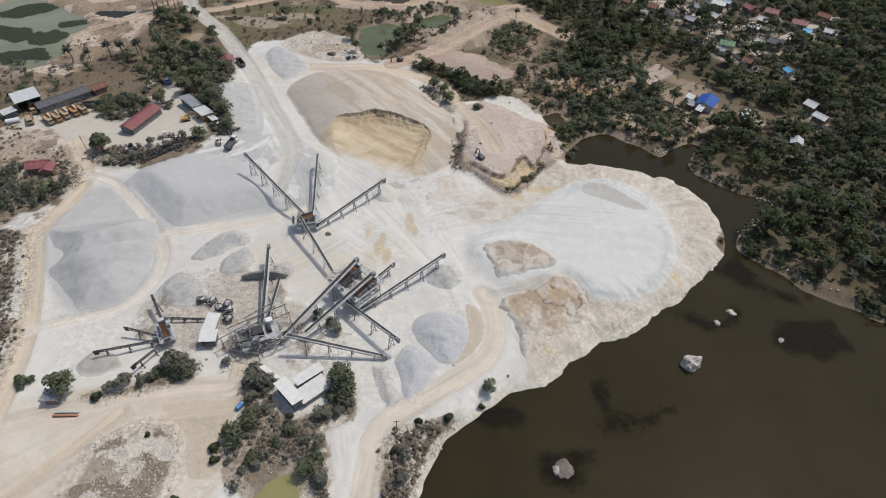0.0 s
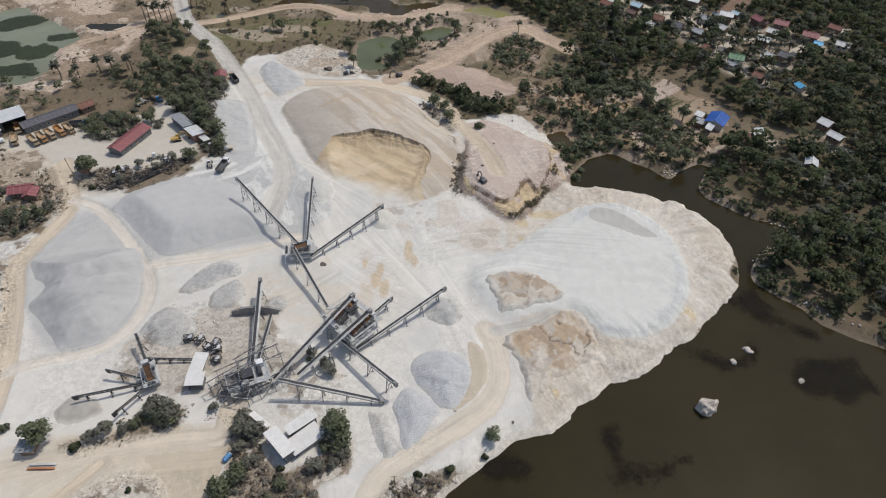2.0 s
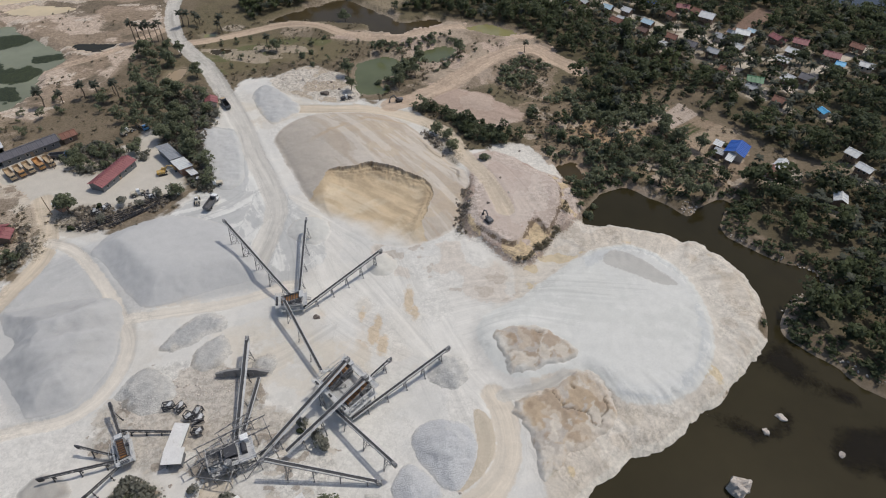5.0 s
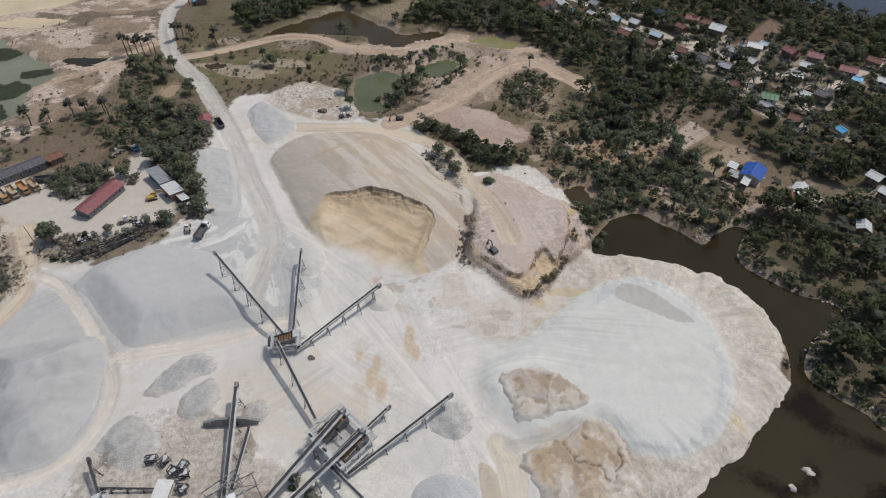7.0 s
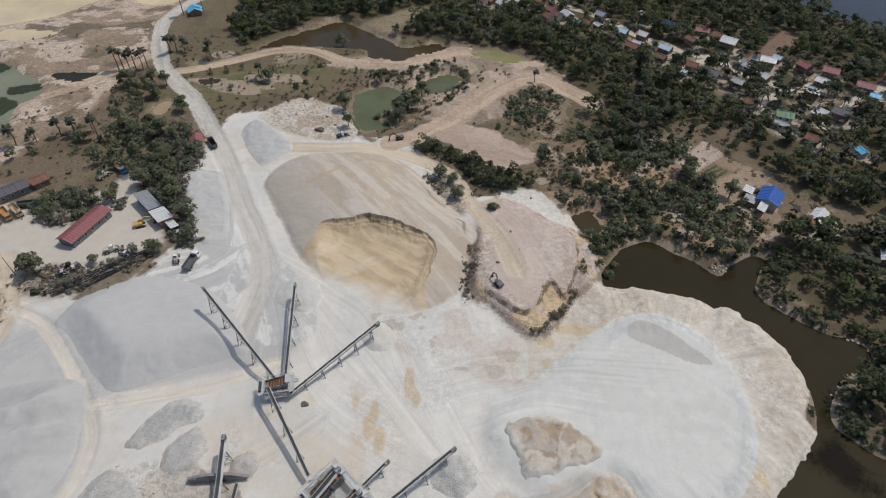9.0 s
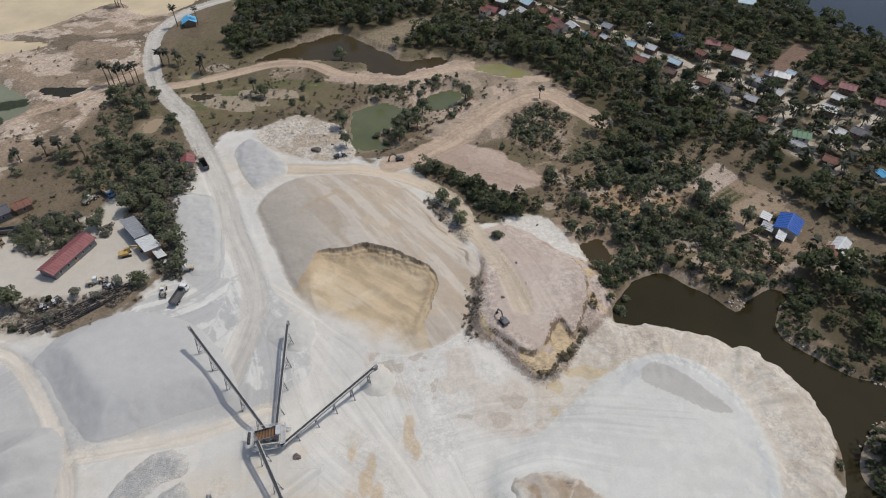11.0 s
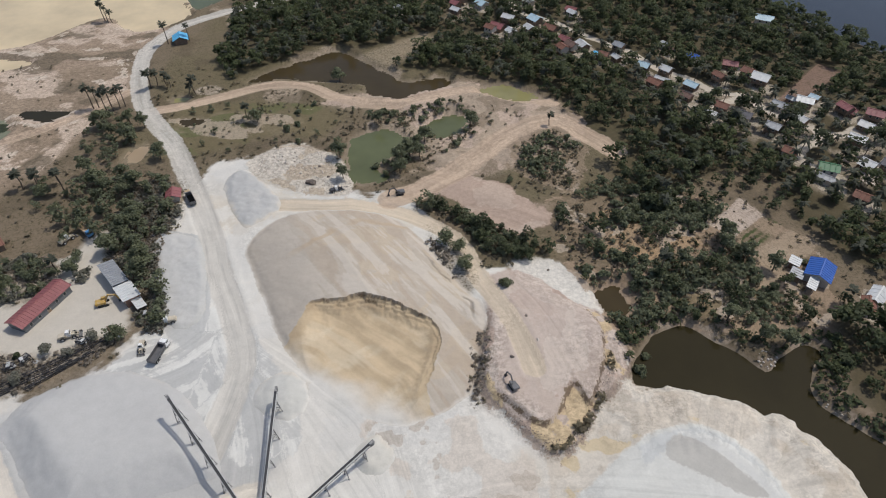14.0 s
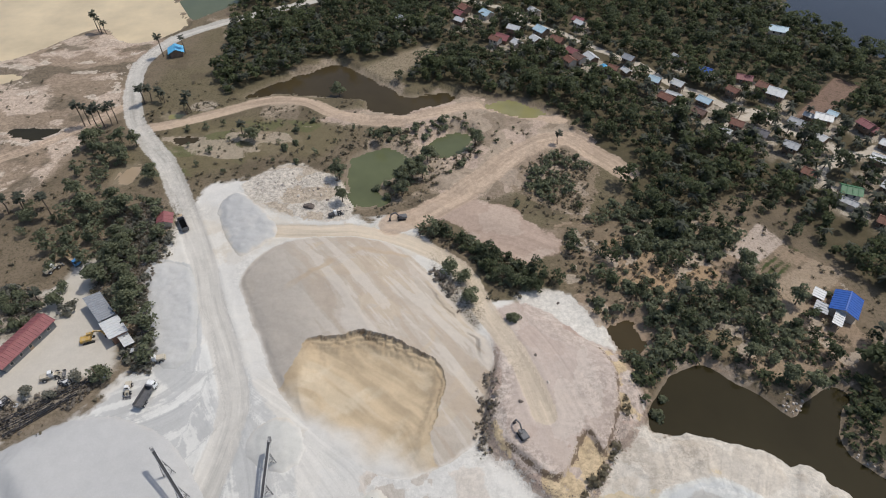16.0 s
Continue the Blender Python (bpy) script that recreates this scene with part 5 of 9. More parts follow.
def dug_out(gx, gy, s, rise, colour):
    """The stockpile's dug bay: a broken lip with ledges, a golden floor."""
    top = 7.2 * (1 - np.exp(-np.maximum(s, 0) * 0.36 / 7.2)) + 0.25 * fbm(gx, gy, 14, 4, 3) + 0.1 * fbm(gx * 0.4 + gy, gx - gy * 0.3, 3, 4, 5)
    top = np.minimum(top, 6.6 + 0.03 * (gy - 190))
    bite = bay_at(gx, gy)
    ledge = 0.9 * fbm(gx, gy, 2.4, 4, 16)
    floor = 0.15 + 1.6 * np.exp(-np.maximum(bite - 2.0, 0) / 5.0) + 0.2 * fbm(gx, gy, 5, 4, 14)
    drop = 0.4 * step(0.0, 0.14, bite) + 0.2 * step(0.6, 0.74, bite + ledge) + 0.2 * step(1.2, 1.34, bite - ledge) + 0.2 * step(1.4, 3.6, bite)
    soft_side = step(-30, -37, gx + 0.3 * (gy - 188))
    drop = drop * (1 - soft_side) + step(-0.5, 8, bite) * soft_side
    z = top * (1 - drop) + np.minimum(floor, top) * drop
    k = step(-0.2, 0.1, bite)[..., None]
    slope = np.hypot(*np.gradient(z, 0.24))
    gold = np.array([0.54, 0.43, 0.295]) * (1 + 0.16 * fbm(gx, gy, 6, 5, 22)[..., None])
    pale = step(0.0, 0.5, fbm((gx + gy) * 0.5, gx - gy, 8, 5, 25))[..., None]
    gold = gold * (1 - 0.55 * pale) + np.array([0.66, 0.585, 0.46]) * 0.55 * pale
    for ox, oy, sd in ((70, 110, 29),):
        turn_r, turn_a = np.hypot(gx + ox, gy - oy) + 2.5 * fbm(gx, gy, 16, 3, sd), np.arctan2(gy - oy, gx + ox)
        arcs = fbm(turn_r, turn_a * 7, 1.5, 3, sd + 1)
        band = fbm(turn_r * 0.5, turn_a * 5, 3.0, 4, sd + 2)
        gold = gold * (1 + 0.22 * np.clip(arcs * 1.6, -0.5, 0.5) * step(2, 4, bite))[..., None]
        lit = (step(0.1, 0.2, band) * 0.45 * step(2, 4, bite))[..., None]
        gold = gold * (1 - lit) + np.array([0.655, 0.565, 0.43]) * lit
    # steep cut steps coloured dark brown, the wall's shade painted into the sand
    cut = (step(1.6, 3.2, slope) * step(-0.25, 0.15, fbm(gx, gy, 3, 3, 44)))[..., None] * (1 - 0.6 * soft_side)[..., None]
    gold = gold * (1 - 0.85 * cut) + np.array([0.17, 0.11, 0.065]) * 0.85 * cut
    # sand is browner in patches within five metres of the lip
    dun = (step(5, 2, bite) * step(-0.2, 0.3, fbm(gx, gy, 7, 4, 47)))[..., None] * 0.45
    gold = gold * (1 - dun) + np.array([0.36, 0.275, 0.18]) * dun
    ochre = step(0.15, 0.3, fbm(gx * 0.8 + gy * 0.3, gy * 0.35 - gx * 0.2, 9, 4, 33))[..., None]
    colour = colour * (1 - 0.55 * ochre) + np.array([0.54, 0.465, 0.37]) * 0.55 * ochre
    ang, rad = np.arctan2(gy - 196, gx + 20), np.hypot(gx + 20, gy - 196)
    rays = fbm(ang * 9 + 0.6 * fbm(gx, gy, 9, 3, 50), rad * 0.07, 0.9, 4, 51)
    colour = colour * (1 + 0.04 * np.clip(rays * 3, -1, 1)[..., None])
    # wind- and wheel-drawn bands sweep round the crest
    bands = fbm(rad * 0.9 + 5 * fbm(gx, gy, 16, 3, 53), ang * 4, 3.5, 4, 54)
    band = (step(0.14, 0.22, bands) * step(-8, 0, gx + 0.5 * (gy - 190) + 20))[..., None]
    colour = colour * (1 - 0.55 * band) + np.array([0.52, 0.435, 0.335]) * 0.55 * band
    pinkish = step(0.15, 0.35, fbm(gx * 0.6 + gy * 0.6, gy - gx, 12, 4, 55))[..., None]
    colour = colour * (1 - 0.5 * pinkish) + np.array([0.55, 0.49, 0.435]) * 0.5 * pinkish
    grey = step(-26, -38, gx + 0.25 * (gy - 190) + 4 * fbm(gx, gy, 12, 3, 36))[..., None]
    colour = colour * (1 - 0.6 * grey) + np.array([0.45, 0.415, 0.375]) * 0.6 * grey
    wear = fbm(gx * 0.8 + gy * 0.6, (gy * 0.8 - gx * 0.6) * 0.14 + 1.2 * fbm(gx, gy, 20, 3, 58), 3.2, 5, 59)
    for tone, lo, hi, sign, amount in (((0.6, 0.555, 0.5), 0.06, 0.12, 1, 0.6), ((0.44, 0.365, 0.29), 0.1, 0.16, -1, 0.55)):
        kk = (step(lo, hi, sign * wear) * amount * step(-40, -22, gx + 0.35 * (gy - 190)))[..., None]
        colour = colour * (1 - kk) + np.array(tone) * kk
    brown = (step(1.6, 0.6, np.abs(np.hypot(gx + 18, (gy - 196) * 0.9) - 25 + 4 * fbm(gx, gy, 10, 3, 64))) * step(206, 214, gy) * step(-0.35, 0.0, fbm(gx, gy, 8, 3, 65)))[..., None] * 0.65
    colour = colour * (1 - brown) + np.array([0.47, 0.375, 0.27]) * brown
    crack = step(0.5, 0.15, np.abs(s - 3.2 + 1.2 * fbm(gx, gy, 4, 4, 39)))[..., None] * (step(-6, 2, gx) * step(184, 190, gy) * step(-0.1, 0.2, fbm(gx, gy, 9, 2, 40)))[..., None]
    z = z - 0.35 * crack[..., 0]
    colour = colour * (1 - 0.35 * crack)
    z = z * step(-0.4, 2.6, s)
    # the floor runs out into the white yard in front
    out = step(-3.0, 6.0, inside([(-46, 178), (-36, 178), (-26, 170), (-14, 164), (-4, 160), (2, 157), (-10, 140), (-60, 150)], gx, gy) + 3.5 * fbm(gx, gy, 8, 4, 42))[..., None]
    gold = gold * (1 - out) + field_at(C, gx, gy) * out
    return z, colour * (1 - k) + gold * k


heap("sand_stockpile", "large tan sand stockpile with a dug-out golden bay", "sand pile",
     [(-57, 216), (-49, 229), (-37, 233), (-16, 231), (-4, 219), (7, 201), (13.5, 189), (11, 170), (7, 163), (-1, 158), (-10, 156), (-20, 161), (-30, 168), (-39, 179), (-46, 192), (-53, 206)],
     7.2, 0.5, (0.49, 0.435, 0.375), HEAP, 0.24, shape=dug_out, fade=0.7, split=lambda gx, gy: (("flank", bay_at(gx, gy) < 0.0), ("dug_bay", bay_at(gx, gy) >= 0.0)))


def ridges(height, angle, wave):
    def shape(gx, gy, s, rise, colour):
        u = gx * math.cos(angle) + gy * math.sin(angle)
        v = gy * math.cos(angle) - gx * math.sin(angle)
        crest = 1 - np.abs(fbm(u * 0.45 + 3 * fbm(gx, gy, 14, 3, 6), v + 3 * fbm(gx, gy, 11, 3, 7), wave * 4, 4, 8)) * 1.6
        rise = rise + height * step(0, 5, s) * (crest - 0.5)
        # crests painted lighter, hollows darker: relief shading put into the sand's colour
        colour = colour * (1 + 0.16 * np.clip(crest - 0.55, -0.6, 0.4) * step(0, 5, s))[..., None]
        return rise, colour
    return shape


def tabled(gx, gy, s, rise, colour):
    """A flat top that falls away gently to the north, over a straight tipped face."""
    top = 4.1 - 0.16 * np.maximum(gy - 148 + 0.25 * (gx + 70), 0) + 0.15 * fbm(gx, gy, 12, 3, 6)
    low = 0.5 * (rise + top - np.sqrt((rise - top) ** 2 + 0.3))
    return np.maximum(low, 0), colour


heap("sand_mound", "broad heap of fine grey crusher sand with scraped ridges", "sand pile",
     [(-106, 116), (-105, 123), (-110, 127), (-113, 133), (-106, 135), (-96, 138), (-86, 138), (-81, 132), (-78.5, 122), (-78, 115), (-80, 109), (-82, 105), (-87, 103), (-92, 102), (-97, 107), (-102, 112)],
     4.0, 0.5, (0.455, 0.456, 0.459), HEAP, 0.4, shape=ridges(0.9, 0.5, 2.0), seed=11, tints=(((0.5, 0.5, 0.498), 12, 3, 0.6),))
heap("sand_mound", "wide flat-topped heap of grey crusher sand beside conveyors", "sand pile",
     [(-99, 156), (-95, 165), (-80, 172), (-64, 168), (-53, 158), (-46, 146), (-51, 143), (-60, 140), (-67, 136.5), (-75.5, 133.8), (-82, 138.5), (-88, 144.5), (-95, 152.5)],
     3.9, 0.46, (0.49, 0.492, 0.496), HEAP, 0.4, rough=0.1, lumps=9, seed=13, tints=(((0.515, 0.517, 0.52), 20, 5, 0.6),), shape=tabled)
for label, loop, hgt, shade, mat, seed in (
        ("low heap of grey chippings on white ground", [(-68, 121), (-65, 128), (-61, 132), (-54, 131), (-53, 127), (-59, 122.5), (-64, 120)], 1.4, (0.44, 0.44, 0.435), GRAVEL, 21),
        ("dusty heap of grey stone beside the retaining wall", [(-60, 117), (-58, 122), (-53, 125), (-50, 121), (-51, 116), (-54, 114), (-58, 114)], 1.6, (0.5, 0.49, 0.47), GRAVEL, 23),
        ("grey heap of quarry stone and spoil", [(-74, 107), (-73, 112), (-69, 116), (-64, 113), (-60, 108), (-63, 103), (-69, 103)], 2.4, (0.46, 0.45, 0.43), GRAVEL, 25),
        ("cone heap of grey dust below the conveyor head", [(-42, 168), (-37, 171), (-32, 169), (-30, 163), (-33, 158), (-39, 159), (-43, 163)], 2.6, (0.54, 0.54, 0.51), HEAP, 27),
        ("low grey heap at the conveyor end", [(-17, 152), (-13, 154), (-9, 150), (-10, 146), (-15, 145), (-18, 148)], 1.6, (0.6, 0.58, 0.52), HEAP, 29),
        ("pale grey heap below a conveyor head", [(-1, 115), (3, 118), (8, 116), (9, 111), (5, 108), (0, 110)], 2.6, (0.5, 0.5, 0.49), GRAVEL, 31),
        ("grey chippings in a long low strip", [(-71, 246), (-68, 254), (-61, 251), (-50, 236), (-57, 225), (-62, 228)], 1.8, (0.42, 0.425, 0.43), HEAP, 33),
        ("low spread of pale grey dust beside the road", [(-85, 220), (-79, 222), (-71, 218), (-66, 207), (-62, 189), (-69, 185), (-76, 195)], 1.2, (0.47, 0.475, 0.475), HEAP, 35),
        ("brown-grey damp heap of washed sand", [(-85, 85), (-82, 89), (-77, 88), (-74, 85), (-78, 82), (-83, 82)], 1.5, (0.27, 0.24, 0.2), HEAP, 37),
        ("dusty stone heap at the retaining wall", [(-44, 113.5), (-44, 118), (-40, 119), (-37, 116), (-38, 112), (-40, 112.8)], 3.0, (0.48, 0.47, 0.45), GRAVEL, 39)):
    heap("gravel_mound" if mat is GRAVEL else "sand_mound", label, "pile", loop, hgt * 0.55, 0.4, tuple(0.65 * c + 0.21 for c in shade), mat, 0.4, rough=0.35, lumps=2.5, seed=seed, fade=0.85, crust=0.35 if mat is GRAVEL else 0.05, ragged=1.6 if mat is GRAVEL else 0.9, tints=(((0.61, 0.6, 0.575), 5, seed, 0.6 if mat is GRAVEL else 0.25),))
heap("gravel_mound", "large heap of coarse blue-grey crushed stone", "gravel pile", [(-4.4, 94.8), (-2.7, 98.4), (3.2, 100.1), (8.4, 98.1), (10.6, 93.6), (8.8, 87.5), (5.6, 83.4), (2.2, 83.8), (0.1, 86.8), (-2.9, 89.9)], 1.7, 0.4, (0.56, 0.57, 0.59), GRAVEL, 0.35, rough=0.35, lumps=1.5, seed=41,
     tints=(((0.58, 0.6, 0.62), 3, 4, 0.4),))
heap("gravel_mound", "lower heap of grey crushed stone with pale dust", "gravel pile", [(-8.2, 85.3), (-5.2, 89.5), (-0.1, 87.1), (2.6, 83.4), (0.9, 79.9), (-2.3, 75.7), (-5.5, 73.8), (-7.3, 79.6)], 1.5, 0.4, (0.57, 0.58, 0.6), GRAVEL, 0.35, rough=0.3, lumps=1.5, seed=43,
     tints=(((0.64, 0.645, 0.65), 5, 6, 0.6),))
heap("gravel_mound", "pale dusty heap of broken stone", "gravel pile", [(-14.2, 82.5), (-12.0, 83.7), (-9.2, 82.7), (-7.1, 76.1), (-6.8, 73.4), (-9.7, 71.4), (-12.0, 74.7)], 0.8, 0.3, (0.61, 0.6, 0.58), GRAVEL, 0.35, rough=0.3, lumps=1.5, seed=44, crust=0.4, ragged=1.4,
     tints=(((0.53, 0.52, 0.5), 2.5, 6, 0.5),))
def caked(gx, gy, s, rise, colour):
    """A dried mud crust: sharp-edged patches and open cracks."""
    wx, wy = gx + 2.5 * fbm(gx, gy, 5, 4, 61), gy + 2.5 * fbm(gx, gy, 5, 4, 62)
    for tone, size, sd, lo, amount in (((0.53, 0.46, 0.385), 7, 63, 0.02, 0.7), ((0.45, 0.42, 0.39), 6, 65, 0.12, 0.75), ((0.37, 0.285, 0.205), 4, 67, 0.16, 0.7), ((0.61, 0.565, 0.5), 4, 69, 0.24, 0.75)):
        k = (step(lo, lo + 0.05, fbm(wx, wy, size, 4, sd)) * amount)[..., None]
        colour = colour * (1 - k) + np.array(tone) * k
    split_ = step(0.035, 0.012, np.abs(fbm(wx, wy, 9, 3, 71))) * step(0.8, 2.0, s)
    colour = colour * (1 - 0.55 * split_[..., None])
    return rise - 0.25 * split_, colour


heap("spoil_mound", "flat brown spoil heap with a cracked crust", "spoil pile", [(16.2, 123.3), (19.7, 124.9), (24.7, 125.3), (29.6, 124.3), (33.3, 121.1), (36.8, 117.0), (34.3, 114.5), (27.3, 112.5), (19.2, 110.7), (18.4, 116.1)], 0.7, 0.8, (0.425, 0.35, 0.28), HEAP, 0.3, rough=0.3, lumps=2.5, seed=45, crust=0.25, ragged=1.5, fade=0.7, shape=caked)
heap("spoil_mound", "flat tan spoil heap with grey mud and cracks", "spoil pile", [(18.8, 103.1), (26.6, 107.4), (36.7, 111.9), (40.0, 110.6), (42.1, 106.8), (43.4, 101.7), (42.1, 99.2), (35.1, 93.7), (29.4, 89.9), (23.8, 85.2), (22.9, 91.7), (21.6, 97.3)], 0.9, 0.8, (0.46, 0.365, 0.265), HEAP, 0.3, rough=0.35, lumps=3,
     seed=47, crust=0.25, ragged=1.5, fade=0.7, shape=caked)


# ---- conveyors and plant ----
def conveyor(label, foot, head, width=1.0, legs=4, dark=False, group="", deep=0.4, walk_side=False):
    """A belt conveyor on a lattice girder with trestle legs, from its foot to its raised head."""
    a, b = Vector(foot), Vector(head)
    base = Vector((a.x, a.y, gz(a.x, a.y)))
    ob = thing("conveyor", label, "conveyor", base, 0, group)
    a, b = a - base, b - base
    d = b - a
    n = d.normalized()
    s = Vector((n.y, -n.x, 0)).normalized()
    u = s.cross(n)
    if u.z < 0:
        u = -u
    width *= 0.52
    w = width / 2
    mat = DARKSTEEL if dark else STEEL
    for k in (-1, 1):
        bm = bmesh.new()
        beam(bm, a + s * (w + 0.03) * k, b + s * (w + 0.03) * k, 0.15, 0.26)
        part("side_rail", bm, PALESTEEL if not dark else STEEL, ob, "dust-paled steel rail")
    bm = bmesh.new()
    for k in (-1, 1):
        beam(bm, a + s * w * k - u * deep, b + s * w * k - u * deep, 0.12)
    cells = max(3, int(d.length / 1.6))
    for c in range(cells + 1):
        p, q = a + d * (c / cells), a + d * (min(c + 1, cells) / cells)
        for k in (-1, 1):
            beam(bm, p + s * w * k, p + s * w * k - u * deep, 0.09)
            if c < cells:
                beam(bm, p + s * w * k - u * deep * (c % 2), q + s * w * k - u * deep * ((c + 1) % 2), 0.08)
        beam(bm, p - s * w - u * deep, p + s * w - u * deep, 0.09)
    part("girder", bm, mat, ob)
    bm = bmesh.new()
    t = w * 0.78
    for k0, k1, z0, z1 in ((-1, -0.45, 0.3, 0.2), (-0.45, 0.45, 0.2, 0.2), (0.45, 1, 0.2, 0.3)):
        v = [bm.verts.new(p + s * t * k + u * z) for p, k, z in ((a, k0, z0), (a, k1, z1), (b, k1, z1), (b, k0, z0))]
        low = [bm.verts.new(x.co - u * 0.05) for x in v]
        bm.faces.new(v)
        bm.faces.new(low[::-1])
        for i in range(4):
            bm.faces.new((v[i], low[i], low[(i + 1) % 4], v[(i + 1) % 4]))
    part("belt", bm, BELT, ob, "dust-covered rubber belt")
    bm = bmesh.new()
    tube(bm, b - s * w * 0.9 + u * 0.02, b + s * w * 0.9 + u * 0.02, 0.32, 10)
    part("head_drum", bm, DARKSTEEL, ob)
    bm = bmesh.new()
    block(bm, (-0.5, -w * 0.8, -1.1), (0.5, w * 0.8, 0.3), Matrix.Translation(b + n * 0.7) @ Matrix.Rotation(math.atan2(n.y, n.x), 4, "Z"), 1.25)
    part("chute", bm, mat, ob)
    if walk_side:
        # walkway with a handrail along one side
        bm = bmesh.new()
        beam(bm, a + s * (w + 0.22) - u * 0.1, b + s * (w + 0.22) - u * 0.1, 0.3, 0.05)
        part("walkway", bm, PALESTEEL if not dark else STEEL, ob)
    for k in range(legs):
        f = (k + 0.75) / (legs + 0.05)
        p = a + d * min(f, 0.97) - u * deep
        ground = gz(p.x + base.x, p.y + base.y) - base.z - 0.1
        if p.z - ground < 0.6:
            continue
        bm = bmesh.new()
        spread = w + 0.1 + 0.1 * (p.z - ground)
        feet = [Vector((p.x, p.y, ground)) + s * spread * q for q in (-1, 1)]
        tops = [p + s * w * q for q in (-1, 1)]
        for q in (0, 1):
            beam(bm, feet[q], tops[q], 0.13)
            block(bm, (feet[q].x - 0.2, feet[q].y - 0.2, ground - 0.05), (feet[q].x + 0.2, feet[q].y + 0.2, ground + 0.12))
        levels = max(1, int((p.z - ground) / 2.2))
        for l in range(levels):
            f0, f1 = l / levels, (l + 1) / levels
            beam(bm, feet[0].lerp(tops[0], f0), feet[1].lerp(tops[1], f1), 0.09)
            beam(bm, feet[1].lerp(tops[1], f0), feet[0].lerp(tops[0], f1), 0.09)
            beam(bm, feet[0].lerp(tops[0], f1), feet[1].lerp(tops[1], f1), 0.12)
        part("leg", bm, mat, ob)
    return ob


NEW, OLD = "conveyors of the screening plant", "conveyors of the old plant"
for label, foot, head, width, legs in (
        ("long raised grey conveyor over the grey sand heap", (-35.6, 133.4, 5.2), (-58.2, 158.2, 11.0), 1.3, 5),
        ("steep grey conveyor beside the small screen house", (-34.8, 135.6, 4.6), (-36.2, 161.6, 8.0), 1.2, 4),
        ("grey conveyor reaching to a low pale heap", (-33.0, 131.8, 4.0), (-14.2, 149.0, 7.2), 1.2, 5),
        ("linking conveyor between the two screen houses", (-26.0, 112.0, 4.2), (-37.2, 130.6, 8.2), 1.4, 3),
        ("grey conveyor reaching out to a pale stone heap", (-17.6, 99.6, 3.4), (3.8, 115.4, 7.0), 1.3, 5),
        ("short grey conveyor beside the large screen house", (-16.0, 108.4, 3.6), (-10.2, 113.6, 5.2), 1.0, 2),
        ("grey conveyor running down to the gravel heap", (-22.3, 101.4, 5.8), (-8.0, 87.4, 7.4), 1.3, 3),
        ("long pale-railed conveyor leaving the crusher", (-34.0, 88.0, 8.4), (-11.5, 85.2, 3.2), 1.4, 4),
        ("main feed conveyor rising from crusher to screens", (-36.2, 90.6, 4.5), (-19.2, 109.0, 12.0), 1.6, 4),
        ("second feed conveyor rising beside the main one", (-30.7, 91.4, 4.8), (-14.8, 104.9, 11.0), 1.6, 4),
        ("grey conveyor rising from crusher over the wall", (-42.2, 93.2, 3.4), (-44.2, 118.2, 8.0), 1.6, 4),
        ("short conveyor from the wall to the crusher", (-40.8, 111.0, 3.2), (-40.9, 96.4, 4.6), 1.4, 2)):
    conveyor(label, foot, head, width, legs, group=NEW, walk_side=width >= 1.6)
for label, foot, head, width, legs in (
        ("long thin dark conveyor of the old plant", (-65.1, 91.0, 3.6), (-79.6, 86.8, 4.6), 0.62, 3),
        ("thin dark conveyor pointing at the grey heap", (-66.6, 91.6, 3.6), (-74.6, 93.2, 5.0), 0.55, 1),
        ("thin pale conveyor of the old plant", (-65.2, 90.1, 3.6), (-69.5, 82.9, 4.6), 0.55, 2),
        ("short wide conveyor rising from the old screen", (-66.2, 94.0, 4.0), (-71.0, 101.8, 6.2), 1.2, 2),
        ("level thin truss conveyor of the old plant", (-57.2, 97.5, 3.0), (-67.3, 97.7, 3.4), 0.5, 3)):
    conveyor(label, foot, head, width, legs, dark=True, group=OLD, deep=0.28)


def frame_tower(bm, us, vs, levels, w=0.22, brace=True):
    for x in us:
        for y in vs:
            beam(bm, (x, y, 0), (x, y, levels[-1]), w)
    for z in levels:
        for y in vs:
            beam(bm, (us[0], y, z), (us[-1], y, z), w * 0.8, w * 1.2)
        for x in us:
            beam(bm, (x, vs[0], z), (x, vs[-1], z), w * 0.8, w * 1.2)
    if brace:
        for y in (vs[0], vs[-1]):
            for x0, x1 in zip(us, us[1:]):
                beam(bm, (x0, y, 0), (x1, y, levels[0]), 0.1)
                beam(bm, (x1, y, levels[0]), (x0, y, levels[-1]), 0.1)


def rails(bm, loop, z):
    for p, q in zip(loop, loop[1:] + loop[:1]):
        n = max(1, int(math.dist(p, q) / 1.5))
        for k in range(n):
            x, y = p[0] + (q[0] - p[0]) * k / n, p[1] + (q[1] - p[1]) * k / n
            beam(bm, (x, y, z), (x, y, z + 1.05), 0.06)
        for h in (0.55, 1.05):
            beam(bm, (*p, z + h), (*q, z + h), 0.06)


